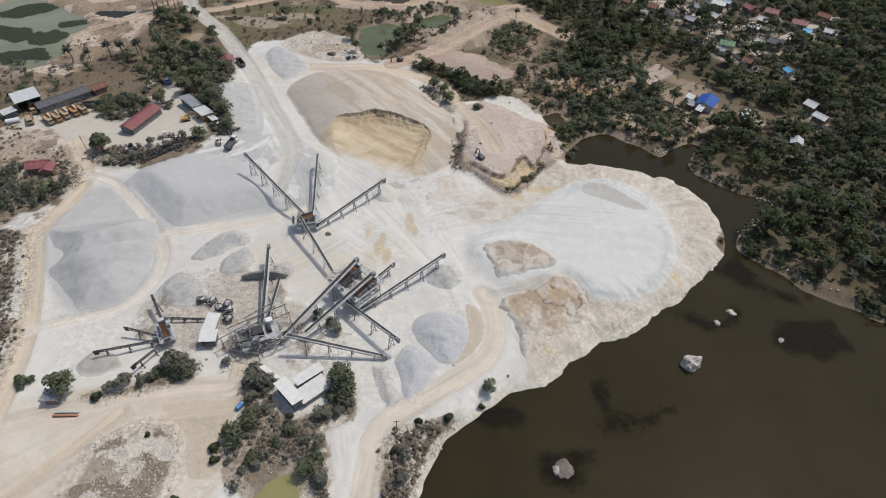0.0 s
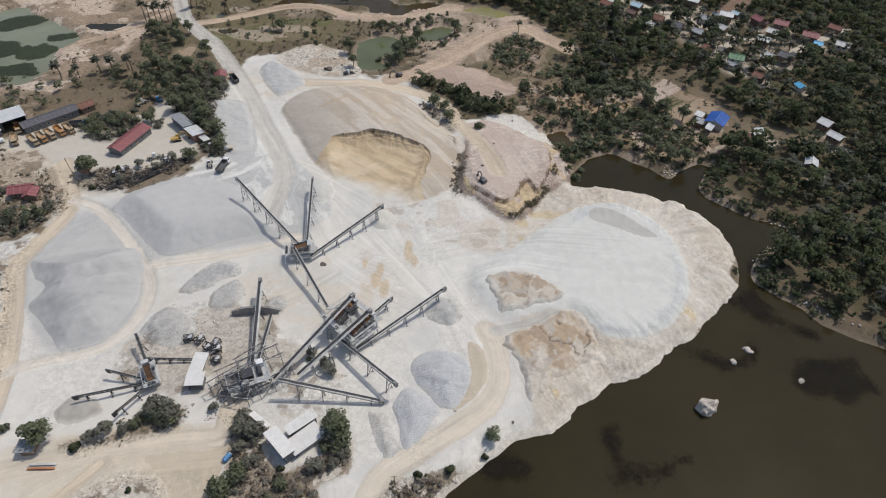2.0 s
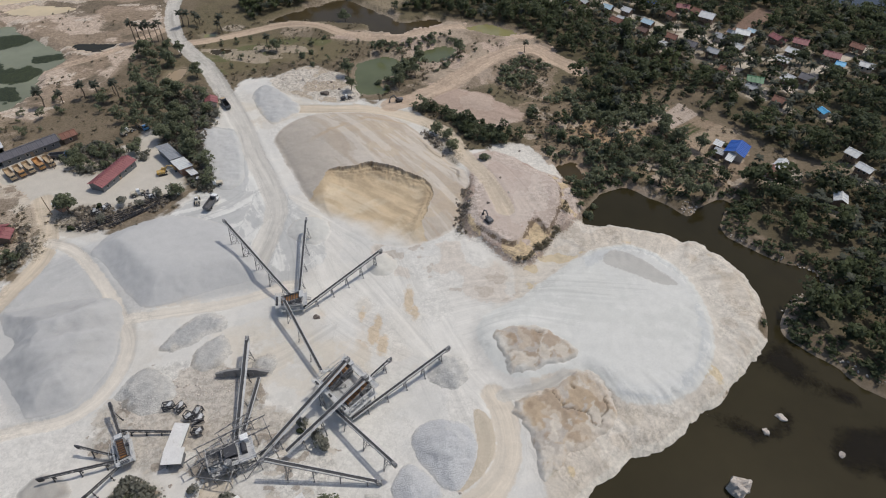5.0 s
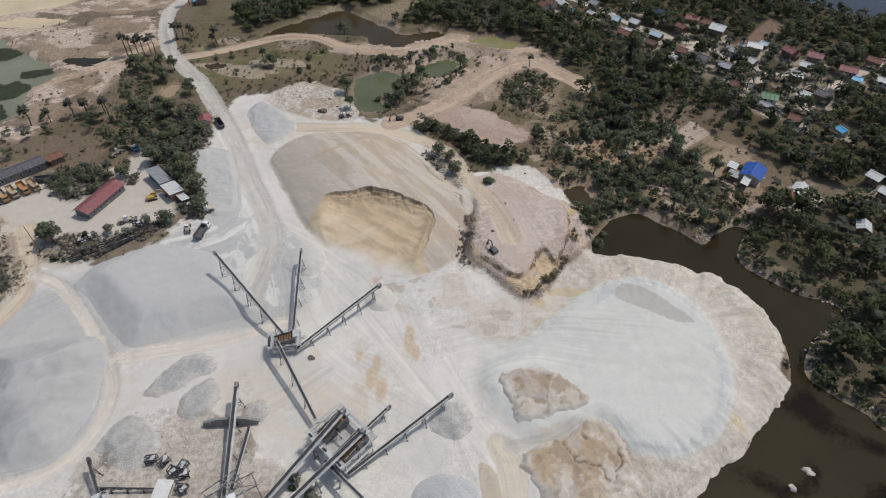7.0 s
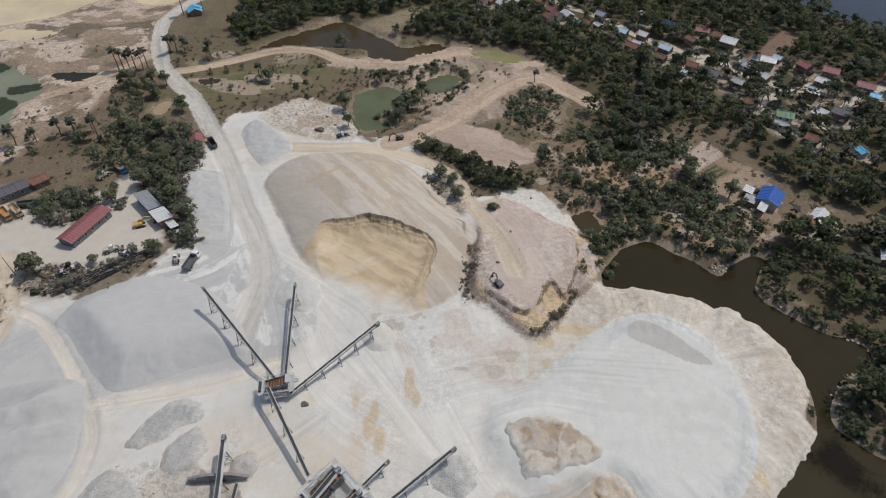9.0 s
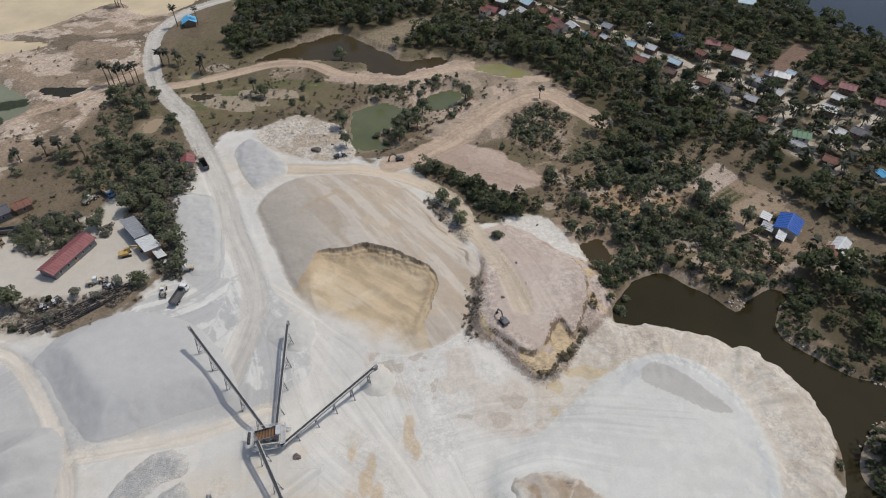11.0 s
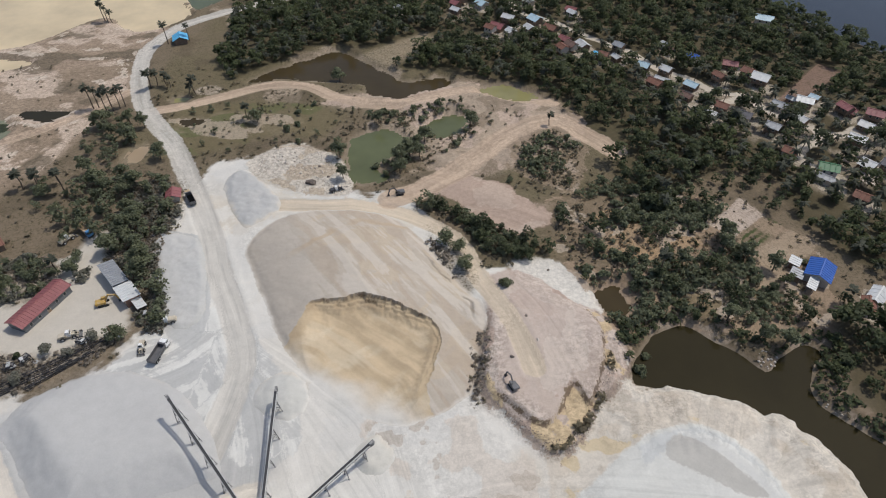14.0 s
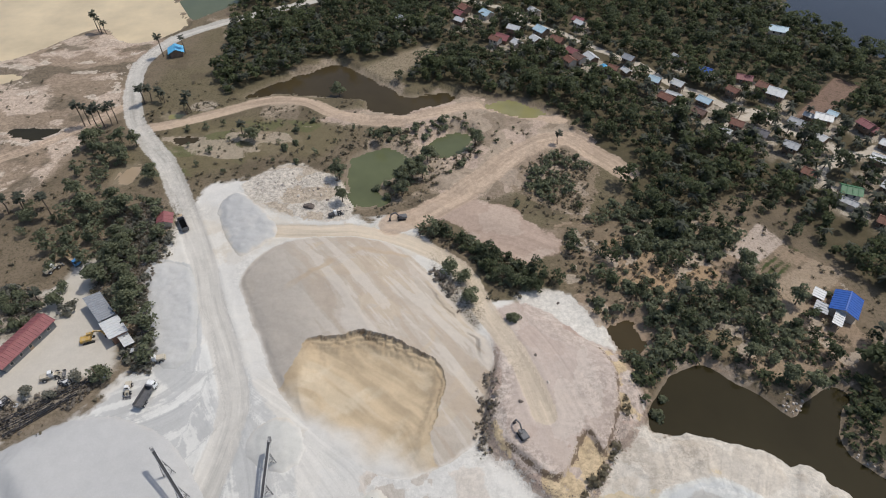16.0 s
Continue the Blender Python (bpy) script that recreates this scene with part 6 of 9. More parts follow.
def screen_box(parent, u0, u1, v, wide, z0, z1):
    """A sloping vibrating screen: side plates, rusty deck, cross bars, motor and discharge lip."""
    mid = Matrix.Translation(((u0 + u1) / 2, v, (z0 + z1) / 2)) @ Matrix.Rotation(-math.atan2(z1 - z0, u1 - u0), 4, "Y")
    ln = math.hypot(u1 - u0, z1 - z0) / 2
    bm = bmesh.new()
    for k in (-1, 1):
        block(bm, (-ln, k * wide / 2 - 0.06, -0.6), (ln, k * wide / 2 + 0.06, 0.6), mid)
    block(bm, (ln - 0.1, -wide / 2 + 0.08, -0.6), (ln, wide / 2 - 0.08, 0.5), mid)
    box = part("screen_sides", bm, STEEL, parent)
    bm = bmesh.new()
    block(bm, (-ln, -wide / 2 + 0.07, -0.05), (ln - 0.12, wide / 2 - 0.07, 0.05), mid)
    part("screen_deck", bm, RUST, parent, "rust-orange sieve deck")
    for k in range(7):
        bm = bmesh.new()
        x = -ln + 0.5 + k * (2 * ln - 1) / 6
        tube(bm, mid @ Vector((x, -wide / 2, 0.35)), mid @ Vector((x, wide / 2, 0.35)), 0.09, 8)
        part("cross_bar", bm, DARKSTEEL, parent)
    bm = bmesh.new()
    tube(bm, mid @ Vector((0.2, -wide / 2 - 0.7, 0.2)), mid @ Vector((0.2, -wide / 2 - 0.08, 0.2)), 0.35, 12)
    part("motor", bm, DARKSTEEL, parent)
    return box


def screen_house(label, at, turn, us, vs, levels, screens):
    ob = thing("screening_plant", label, "screening plant", (*at, gz(*at)), turn)
    bm = bmesh.new()
    frame_tower(bm, us, vs, levels)
    part("steel_frame", bm, PALESTEEL, ob)
    for z in levels[:-1]:
        bm = bmesh.new()
        y = vs[0] - 0.5
        while y < vs[-1] + 0.5:
            block(bm, (us[0] - 0.6, y, z + 0.12), (us[-1] + 0.6, y + 0.42, z + 0.17))
            y += 0.5
        part("platform", bm, PALESTEEL, ob, "dusty steel grating floor")
    for x0, x1 in ((us[0] - 1.3, us[0] - 0.2), (us[-1] + 0.2, us[-1] + 1.3)):
        bm = bmesh.new()
        block(bm, (x0, vs[0] - 0.4, levels[-1] + 0.02), (x1, vs[-1] + 0.4, levels[-1] + 0.09))
        part("walkway", bm, PALESTEEL, ob)
    bm = bmesh.new()
    rails(bm, [(us[0] - 1.3, vs[0] - 0.4), (us[-1] + 1.3, vs[0] - 0.4), (us[-1] + 1.3, vs[-1] + 0.4), (us[0] - 1.3, vs[-1] + 0.4)], levels[-1])
    part("handrail", bm, PALESTEEL, ob)
    for v, wide in screens:
        screen_box(ob, us[0] + 0.4, us[-1] - 0.2, v, wide, levels[-1] + 0.2, levels[-1] + 1.5)
        bm = bmesh.new()
        block(bm, (us[0] + 0.8, v - wide * 0.3, levels[0] + 0.2), (us[-1] - 0.8, v + wide * 0.3, levels[-1] - 0.2), None, 1.5)
        part("hopper", bm, STEEL, ob)
        bm = bmesh.new()
        block(bm, (us[-1] - 0.4, v - wide * 0.4, levels[-1] + 1.6), (us[-1] + 0.5, v + wide * 0.4, levels[-1] + 2.4), None, 1.15)
        part("feed_box", bm, PALESTEEL, ob, "dust-white feed box")
    for k, v in enumerate((vs[0] + 0.9, (vs[0] + vs[-1]) / 2, vs[-1] - 0.9)):
        bm = bmesh.new()
        tube(bm, (us[0] - 0.9, v - 0.4, levels[-1] + 0.45), (us[0] - 0.9, v + 0.4, levels[-1] + 0.45), 0.3, 12)
        block(bm, (us[0] - 1.2, v - 0.5, levels[-1] + 0.09), (us[0] - 0.6, v + 0.5, levels[-1] + 0.2))
        part("motor", bm, DARKSTEEL, ob)
    bm = bmesh.new()
    steps = int(levels[-1] / 0.2)
    for k in range(steps):
        x = us[-1] + 1.6 - (k / steps) * (us[-1] - us[0])
        block(bm, (x, vs[-1] + 0.6, 0.2 * k), (x + 0.28, vs[-1] + 1.4, 0.2 * k + 0.05))
    for y in (vs[-1] + 0.6, vs[-1] + 1.4):
        beam(bm, (us[-1] + 1.8, y, 0), (us[0] + 1.6, y, levels[-1]), 0.1, 0.2)
        beam(bm, (us[-1] + 1.8, y, 1), (us[0] + 1.6, y, levels[-1] + 1), 0.06)
    part("stair", bm, PALESTEEL, ob)
    return ob


screen_house("large steel screening plant with two rusty sieve decks", (-19.4, 106.4), 46, (-3.6, 0, 3.6), (-5.6, -2, 2, 5.6), (2.6, 5.2), ((-3.7, 2.6), (2.7, 2.6)))
screen_house("small steel screening plant with one rusty deck", (-36.4, 133.4), 8, (-2.8, 2.8), (-1.8, 1.8), (1.6, 3.2), ((0, 2.4),))
screen_house("old rusted screening tower on thin legs", (-65.6, 92.6), 118, (-2.2, 2.2), (-1.3, 1.3), (1.3, 2.4), ((0, 1.6),))


def crusher(at, turn):
    ob = thing("crushing_plant", "tangle of steel crusher, hoppers and gantry frames", "crusher", (*at, gz(*at)), turn)
    bm = bmesh.new()
    frame_tower(bm, (-5, -2, 1, 4), (-2.6, 0, 2.6), (2.2, 4.0), 0.24)
    part("steel_frame", bm, STEEL, ob)
    for x0, x1, y0, y1, z in ((-5, -2.2, -2.6, 2.6, 2.3), (0.8, 4.4, -2.9, 2.9, 4.1), (-2, 1, -2.8, 0, 4.1)):
        bm = bmesh.new()
        y = y0
        while y < y1 - 0.3:
            block(bm, (x0, y, z), (x1, y + 0.42, z + 0.06))
            y += 0.5
        part("platform", bm, PALESTEEL, ob)
    bm = bmesh.new()
    block(bm, (-1.6, -1.4, 2.4), (1.2, 1.4, 4.6), None, 0.85)
    block(bm, (-1.2, -1.0, 4.6), (0.8, 1.0, 5.4), None, 1.25)
    part("crusher_body", bm, DARKSTEEL, ob)
    for y in (-1.8, 1.55):
        bm = bmesh.new()
        tube(bm, (-0.2, y, 3.9), (-0.2, y + 0.28, 3.9), 1.0, 18)
        tube(bm, (-0.2, y - 0.08, 3.9), (-0.2, y + 0.36, 3.9), 0.25, 10)
        part("flywheel", bm, STEEL, ob)
    bm = bmesh.new()
    m = Matrix.Translation((-3.6, 0, 4.4))
    rim = [(-1.6, -1.6), (1.6, -1.6), (1.6, 1.6), (-1.6, 1.6)]
    low = [(-0.6, -0.6), (0.6, -0.6), (0.6, 0.6), (-0.6, 0.6)]
    for k in range(4):
        quad = [m @ Vector((*rim[k], 0.9)), m @ Vector((*rim[(k + 1) % 4], 0.9)), m @ Vector((*low[(k + 1) % 4], -1.2)), m @ Vector((*low[k], -1.2))]
        n = (quad[1] - quad[0]).cross(quad[3] - quad[0]).normalized() * 0.1
        vs = [bm.verts.new(p) for p in quad] + [bm.verts.new(p + n) for p in quad]
        for f in ((0, 1, 2, 3), (7, 6, 5, 4), (0, 4, 5, 1), (1, 5, 6, 2), (2, 6, 7, 3), (3, 7, 4, 0)):
            bm.faces.new([vs[i] for i in f])
    part("hopper", bm, STEEL, ob, "open funnel hopper of dusty plate")
    bm = bmesh.new()
    tube(bm, (2.4, -1.2, 4.9), (2.4, 0.9, 4.9), 0.55, 14)
    block(bm, (1.8, -1.3, 4.15), (3.0, 1.0, 4.4))
    part("motor", bm, DARKSTEEL, ob)
    bm = bmesh.new()
    block(bm, (2.2, 1.2, 4.15), (3.8, 2.6, 5.6))
    part("control_cabin", bm, WHITEPAINT, ob, "dusty white control cabin")
    bm = bmesh.new()
    tube(bm, (-1.0, -2.4, 4.2), (-1.0, -2.4, 5.6), 0.55, 14, 0.75)
    tube(bm, (-1.0, -2.4, 2.2), (-1.0, -2.4, 4.2), 0.8, 14, 0.55)
    part("cone_crusher", bm, STEEL, ob)
    bm = bmesh.new()
    rails(bm, [(-5, -2.7), (4.4, -2.9), (4.4, 2.9), (-5, 2.7)], 4.15)
    part("handrail", bm, PALESTEEL, ob)
    return ob


crusher((-41.6, 90.6), 24)


def gantry(label, a, b, height, depth, turn_extra=0.0):
    ob = thing("gantry", label, "gantry", ((a[0] + b[0]) / 2, (a[1] + b[1]) / 2, gz((a[0] + b[0]) / 2, (a[1] + b[1]) / 2)), math.degrees(math.atan2(b[1] - a[1], b[0] - a[0])))
    ln = math.dist(a, b) / 2
    for x in (-ln, 0, ln):
        for y in (-depth / 2, depth / 2):
            bm = bmesh.new()
            beam(bm, (x, y, -0.2), (x, y, height), 0.15)
            part("post", bm, STEEL, ob)
    for y in (-depth / 2, depth / 2):
        bm = bmesh.new()
        beam(bm, (-ln - 0.6, y, height), (ln + 0.6, y, height), 0.16, 0.24)
        part("girder", bm, STEEL, ob)
    bm = bmesh.new()
    for x in (-ln, 0, ln):
        beam(bm, (x, -depth / 2, height), (x, depth / 2, height), 0.18)
    beam(bm, (-ln, -depth / 2, 0), (0, -depth / 2, height), 0.1)
    beam(bm, (ln, depth / 2, 0), (0, depth / 2, height), 0.1)
    beam(bm, (0, -depth / 2, height), (ln, depth / 2, height), 0.1)
    part("brace", bm, STEEL, ob)
    return ob


gantry("open steel gantry frame over the crusher feed", (-48.4, 90.0), (-36.0, 97.2), 5.2, 3.0)
gantry("thin dusty pipe frame round the crusher", (-50.2, 88.2), (-44.6, 92.6), 4.2, 1.8)
gantry("dust-white service frame below the feed conveyors", (-39.4, 87.6), (-33.2, 91.8), 3.6, 2.0)
gantry("dusty steel platform frame beside the crusher", (-45.4, 94.6), (-40.2, 99.0), 4.4, 1.6)
gantry("rusted loading frame beside the crusher", (-47.6, 87.2), (-41.0, 86.2), 3.4, 2.4)


def retaining_wall():
    """The dark tipping wall from behind which the heap feeds the conveyors."""
    ob = thing("retaining_wall", "dark grey concrete tipping wall with sloping wings", "wall", (-45, 112.4, gz(-45, 112.4)), 2)
    bm = bmesh.new()
    outline = [(-6.4, -0.3), (-6.4, 1.4), (-3.6, 2.5), (-1.6, 2.8), (1.6, 2.8), (3.2, 2.6), (4.6, 1.9), (6.4, 1.3), (4.9, -0.3)]
    front = [bm.verts.new((x, -0.25 + 0.0 * z, z)) for x, z in outline]
    back = [bm.verts.new((x, 0.35, z)) for x, z in outline]
    bm.faces.new(front)
    bm.faces.new(back[::-1])
    for i in range(len(outline)):
        bm.faces.new((front[i], back[i], back[(i + 1) % len(outline)], front[(i + 1) % len(outline)]))
    part("wall_slab", bm, CONCRETE, ob)
    for x in (-4.6, -1.9, 2.4):
        bm = bmesh.new()
        block(bm, (x - 0.2, -0.5, -0.3), (x + 0.2, -0.253, 2.0), None, 0.9)
        part("buttress", bm, CONCRETE, ob)
    bm = bmesh.new()
    block(bm, (-0.4, -0.33, 0), (1.4, -0.27, 1.5))
    part("feed_gate", bm, DARKSTEEL, ob)


retaining_wall()


# ---- vehicles ----
def wheel(parent, at, r, wide, first=None):
    if first is None:
        bm = bmesh.new()
        tube(bm, (0, -wide / 2, 0), (0, wide / 2, 0), r, 16)
        bmesh.ops.bevel(bm, geom=[e for e in bm.edges if abs(e.verts[0].co.y - e.verts[1].co.y) < 1e-4], offset=r * 0.12, segments=1, affect="EDGES")
        tyre = part("wheel", bm, RUBBER, parent, "dusty black tyre")
        tyre.matrix_basis = pose(*at)
        bm = bmesh.new()
        tube(bm, (0, -wide / 2 - 0.02, 0), (0, wide / 2 + 0.02, 0), r * 0.5, 12)
        part("rim", bm, PALESTEEL, tyre)
        return tyre
    tyre = share("wheel", first, parent, pose(*at))
    share("rim", first.children[0], tyre, Matrix())
    return tyre


def tipper(label, at, turn, bed_mat, cab_mat, loaded=None, group=""):
    """A three-axle tipper truck: cab ahead, open steel body behind."""
    ob = thing("tipper_truck", label, "truck", (*at, gz(*at)), turn, group)
    bm = bmesh.new()
    for y in (-0.45, 0.45):
        beam(bm, (-4.2, y, 0.95), (3.4, y, 0.95), 0.2, 0.3)
    block(bm, (-3.2, -1.0, 0.6), (-1.2, -0.5, 1.0))
    part("chassis", bm, DARKSTEEL, ob)
    bm = bmesh.new()
    block(bm, (2.3, -1.2, 0.75), (4.2, 1.2, 1.9))
    block(bm, (2.35, -1.17, 1.9), (4.05, 1.17, 2.95), None, 0.9)
    bmesh.ops.bevel(bm, geom=bm.edges[:], offset=0.06, segments=1, affect="EDGES")
    cab = part("cab", bm, cab_mat, ob)
    bm = bmesh.new()
    block(bm, (4.03, -1.0, 2.0), (4.1, 1.0, 2.75))
    part("windscreen", bm, GLASS, cab)
    for y in (-1.16, 1.1):
        bm = bmesh.new()
        block(bm, (2.9, y, 2.0), (3.8, y + 0.06, 2.65))
        part("side_window", bm, GLASS, cab)
    bm = bmesh.new()
    block(bm, (4.2, -1.2, 0.55), (4.35, 1.2, 0.95))
    part("bumper", bm, DARKSTEEL, ob)
    bm = bmesh.new()
    block(bm, (-4.4, -1.2, 1.25), (2.05, 1.2, 1.4))
    block(bm, (-4.4, -1.25, 1.4), (2.05, -1.13, 2.6))
    block(bm, (-4.4, 1.13, 1.4), (2.05, 1.25, 2.6))
    block(bm, (1.95, -1.13, 1.4), (2.08, 1.13, 2.9))
    block(bm, (2.08, -1.2, 2.8), (2.9, 1.2, 2.9))
    for k in range(6):
        x = -4.1 + k * 1.2
        for y in (-1.31, 1.25):
            block(bm, (x, y, 1.3), (x + 0.12, y + 0.06, 2.6))
    body = part("tipper_body", bm, bed_mat, ob)
    bm = bmesh.new()
    block(bm, (-4.52, -1.2, 1.35), (-4.42, 1.2, 2.5))
    part("tailgate", bm, bed_mat, body)
    if loaded:
        bm = bmesh.new()
        block(bm, (-4.3, -1.12, 1.42), (1.9, 1.12, 2.3), None, 0.72)
        part("load", bm, loaded, ob, "load of pale stone dust")
    ob.scale = (0.8,) * 3
    first = None
    for x in (3.1, -1.9, -3.2):
        for y in (-1.0, 1.0):
            w = wheel(ob, (x, y, 0.52), 0.52, 0.42, first)
            first = first or w
    return ob


def loader(label, at, turn, mat, group="", size=1.0):
    """An articulated wheel loader with its bucket ahead."""
    ob = thing("wheel_loader", label, "loader", (*at, gz(*at)), turn, group)
    bm = bmesh.new()
    block(bm, (-3.0, -1.0, 0.9), (-0.6, 1.0, 2.1))
    block(bm, (-3.3, -1.05, 0.9), (-3.0, 1.05, 1.7))
    bmesh.ops.bevel(bm, geom=bm.edges[:], offset=0.08, segments=1, affect="EDGES")
    part("engine_cover", bm, mat, ob)
    bm = bmesh.new()
    block(bm, (-0.7, -0.75, 1.0), (0.7, 0.75, 1.9))
    block(bm, (-0.65, -0.72, 1.9), (0.65, 0.72, 3.1), None, 0.88)
    cab = part("cab", bm, WHITEPAINT, ob)
    bm = bmesh.new()
    block(bm, (0.56, -0.6, 2.0), (0.66, 0.6, 2.9))
    part("windscreen", bm, GLASS, cab)
    bm = bmesh.new()
    block(bm, (0.7, -0.5, 0.8), (1.7, 0.5, 1.6))
    part("front_frame", bm, mat, ob)
    for y in (-0.55, 0.55):
        bm = bmesh.new()
        beam(bm, (0.9, y, 1.6), (2.2, y, 1.3), 0.22, 0.35)
        beam(bm, (2.2, y, 1.3), (3.0, y, 0.55), 0.22, 0.35)
        part("lift_arm", bm, mat, ob)
    bm = bmesh.new()
    prof = [(2.95, 0.95), (2.95, 0.25), (3.2, 0.08), (3.9, 0.06), (3.9, 0.12), (3.25, 0.2), (3.08, 0.35), (3.08, 0.95)]
    a = [bm.verts.new((x, -1.35, z)) for x, z in prof]
    b = [bm.verts.new((x, 1.35, z)) for x, z in prof]
    for k in range(len(prof)):
        bm.faces.new((a[k], b[k], b[(k + 1) % len(prof)], a[(k + 1) % len(prof)]))
    bm.faces.new(a[::-1])
    bm.faces.new(b)
    for y in (-1.4, 1.34):
        block(bm, (2.95, y, 0.1), (3.75, y + 0.06, 0.8))
    part("bucket", bm, STEEL, ob)
    first = None
    for x in (-2.0, 1.5):
        for y in (-1.1, 1.1):
            w = wheel(ob, (x, y, 0.75), 0.75, 0.55, first)
            first = first or w
    ob.scale = (size * 0.85,) * 3
    return ob


def excavator(label, at, turn, mat, reach=1.0, group="", size=0.9):
    """A tracked excavator with boom, stick and bucket."""
    ob = thing("excavator", label, "excavator", (*at, gz(*at)), turn, group)
    for y in (-1.2, 1.2):
        bm = bmesh.new()
        prof = [(-1.9, 0.35), (-1.6, 0.0), (1.6, 0.0), (1.9, 0.35), (1.6, 0.8), (-1.6, 0.8)]
        a = [bm.verts.new((x, y - 0.28, z)) for x, z in prof]
        b = [bm.verts.new((x, y + 0.28, z)) for x, z in prof]
        for k in range(6):
            bm.faces.new((a[k], b[k], b[(k + 1) % 6], a[(k + 1) % 6]))
        bm.faces.new(a[::-1])
        bm.faces.new(b)
        part("track", bm, RUBBER, ob)
    bm = bmesh.new()
    block(bm, (-0.9, -0.9, 0.5), (0.9, 0.9, 1.0))
    part("undercarriage", bm, DARKSTEEL, ob)
    bm = bmesh.new()
    block(bm, (-2.3, -1.3, 1.0), (1.0, 1.3, 2.0))
    block(bm, (-2.5, -1.3, 1.05), (-2.3, 1.3, 1.8))
    bmesh.ops.bevel(bm, geom=bm.edges[:], offset=0.08, segments=1, affect="EDGES")
    part("house_body", bm, mat, ob)
    bm = bmesh.new()
    block(bm, (-0.2, 0.35, 2.0), (1.4, 1.3, 2.9), None, 0.92)
    cab = part("cab", bm, mat, ob)
    bm = bmesh.new()
    block(bm, (1.32, 0.45, 2.0), (1.42, 1.2, 2.75))
    part("windscreen", bm, GLASS, cab)
    for a, b, nm in (((0.9, -0.2, 1.7), (2.6 * reach, -0.2, 4.2), "boom"), ((2.6 * reach, -0.2, 4.2), (4.8 * reach, -0.2, 3.4), "boom"), ((4.8 * reach, -0.2, 3.4), (5.5 * reach, -0.2, 0.9), "stick")):
        bm = bmesh.new()
        beam(bm, a, b, 0.38, 0.55)
        part(nm, bm, mat, ob)
    bm = bmesh.new()
    block(bm, (5.0 * reach, -0.75, 0.1), (5.9 * reach, 0.35, 0.95), None, 0.8)
    part("bucket", bm, DARKSTEEL, ob)
    bm = bmesh.new()
    tube(bm, (1.2, -0.2, 1.3), (2.3 * reach, -0.2, 3.2), 0.1, 8)
    part("ram", bm, PALESTEEL, ob)
    ob.scale = (size,) * 3
    return ob


tipper("black tipper truck with empty open body on white floor", (-69.3, 176.9), 78, TRUCKGREY, WHITEPAINT)
tipper("grey tipper truck on the road beside the gatehouse", (-79.6, 238.0), 122, TRUCKGREY, TRUCKTAN, HEAP)
for k, (x, y, m) in enumerate(((-140.2, 192.6, TRUCKTAN), (-138.0, 194.4, TRUCKTAN), (-135.9, 196.4, TRUCKTAN), (-133.4, 198.4, TRUCKORANGE), (-131.0, 200.2, TRUCKTAN))):
    tipper("parked tan tipper truck in a row in the yard" if m is TRUCKTAN else "parked orange tipper truck in a row in the yard", (x, y), -43, m, TRUCKORANGE if k % 2 else TRUCKTAN, group="parked trucks")
tipper("tan tipper truck parked beside the open shed", (-147.0, 193.0), -60, TRUCKTAN, TRUCKTAN, group="parked trucks")
tipper("tan tipper truck backed into the open shed", (-149.5, 200.6), -55, TRUCKORANGE, TRUCKTAN, group="parked trucks")
tipper("blue-cabbed truck parked under the trees", (-106.8, 222.4), -40, TRUCKTAN, TRUCKBLUE)
tipper("small blue truck at the end of the long shed", (-128.6, 203.6), 10, TRUCKGREY, TRUCKBLUE)
LOADERTAN = surface("loader_tan", (0.5, 0.44, 0.34), 0.55, dirt=(0.3, 0.26, 0.2), dirt_from=0.6)
loader("dusty tan wheel loader on the white floor", (-74.4, 178.6), -78, LOADERTAN, size=0.75)
loader("dusty tan wheel loader beside the scrub island", (-70.8, 187.0), -163, LOADERTAN, size=0.9)
loader("dusty tan wheel loader among scrap on the island", (-94.1, 182.4), 22, LOADERTAN, size=0.9)
loader("tan wheel loader parked under the trees", (-111.0, 219.0), 60, LOADERTAN, size=0.9)
excavator("yellow tracked excavator parked beside the sheet shed", (-89.9, 193.4), 22, YELLOW, size=0.75)
excavator("grey tracked excavator with raised boom on the pink ledge", (18.4, 164.6), 118, TRUCKGREY, size=0.62)
excavator("grey tracked excavator at the roadside", (-11.4, 241.0), -168, TRUCKGREY, size=0.68)
loader("dark wheel loader on the pale track", (-32.6, 242.6), 30, DARKSTEEL, size=0.8)


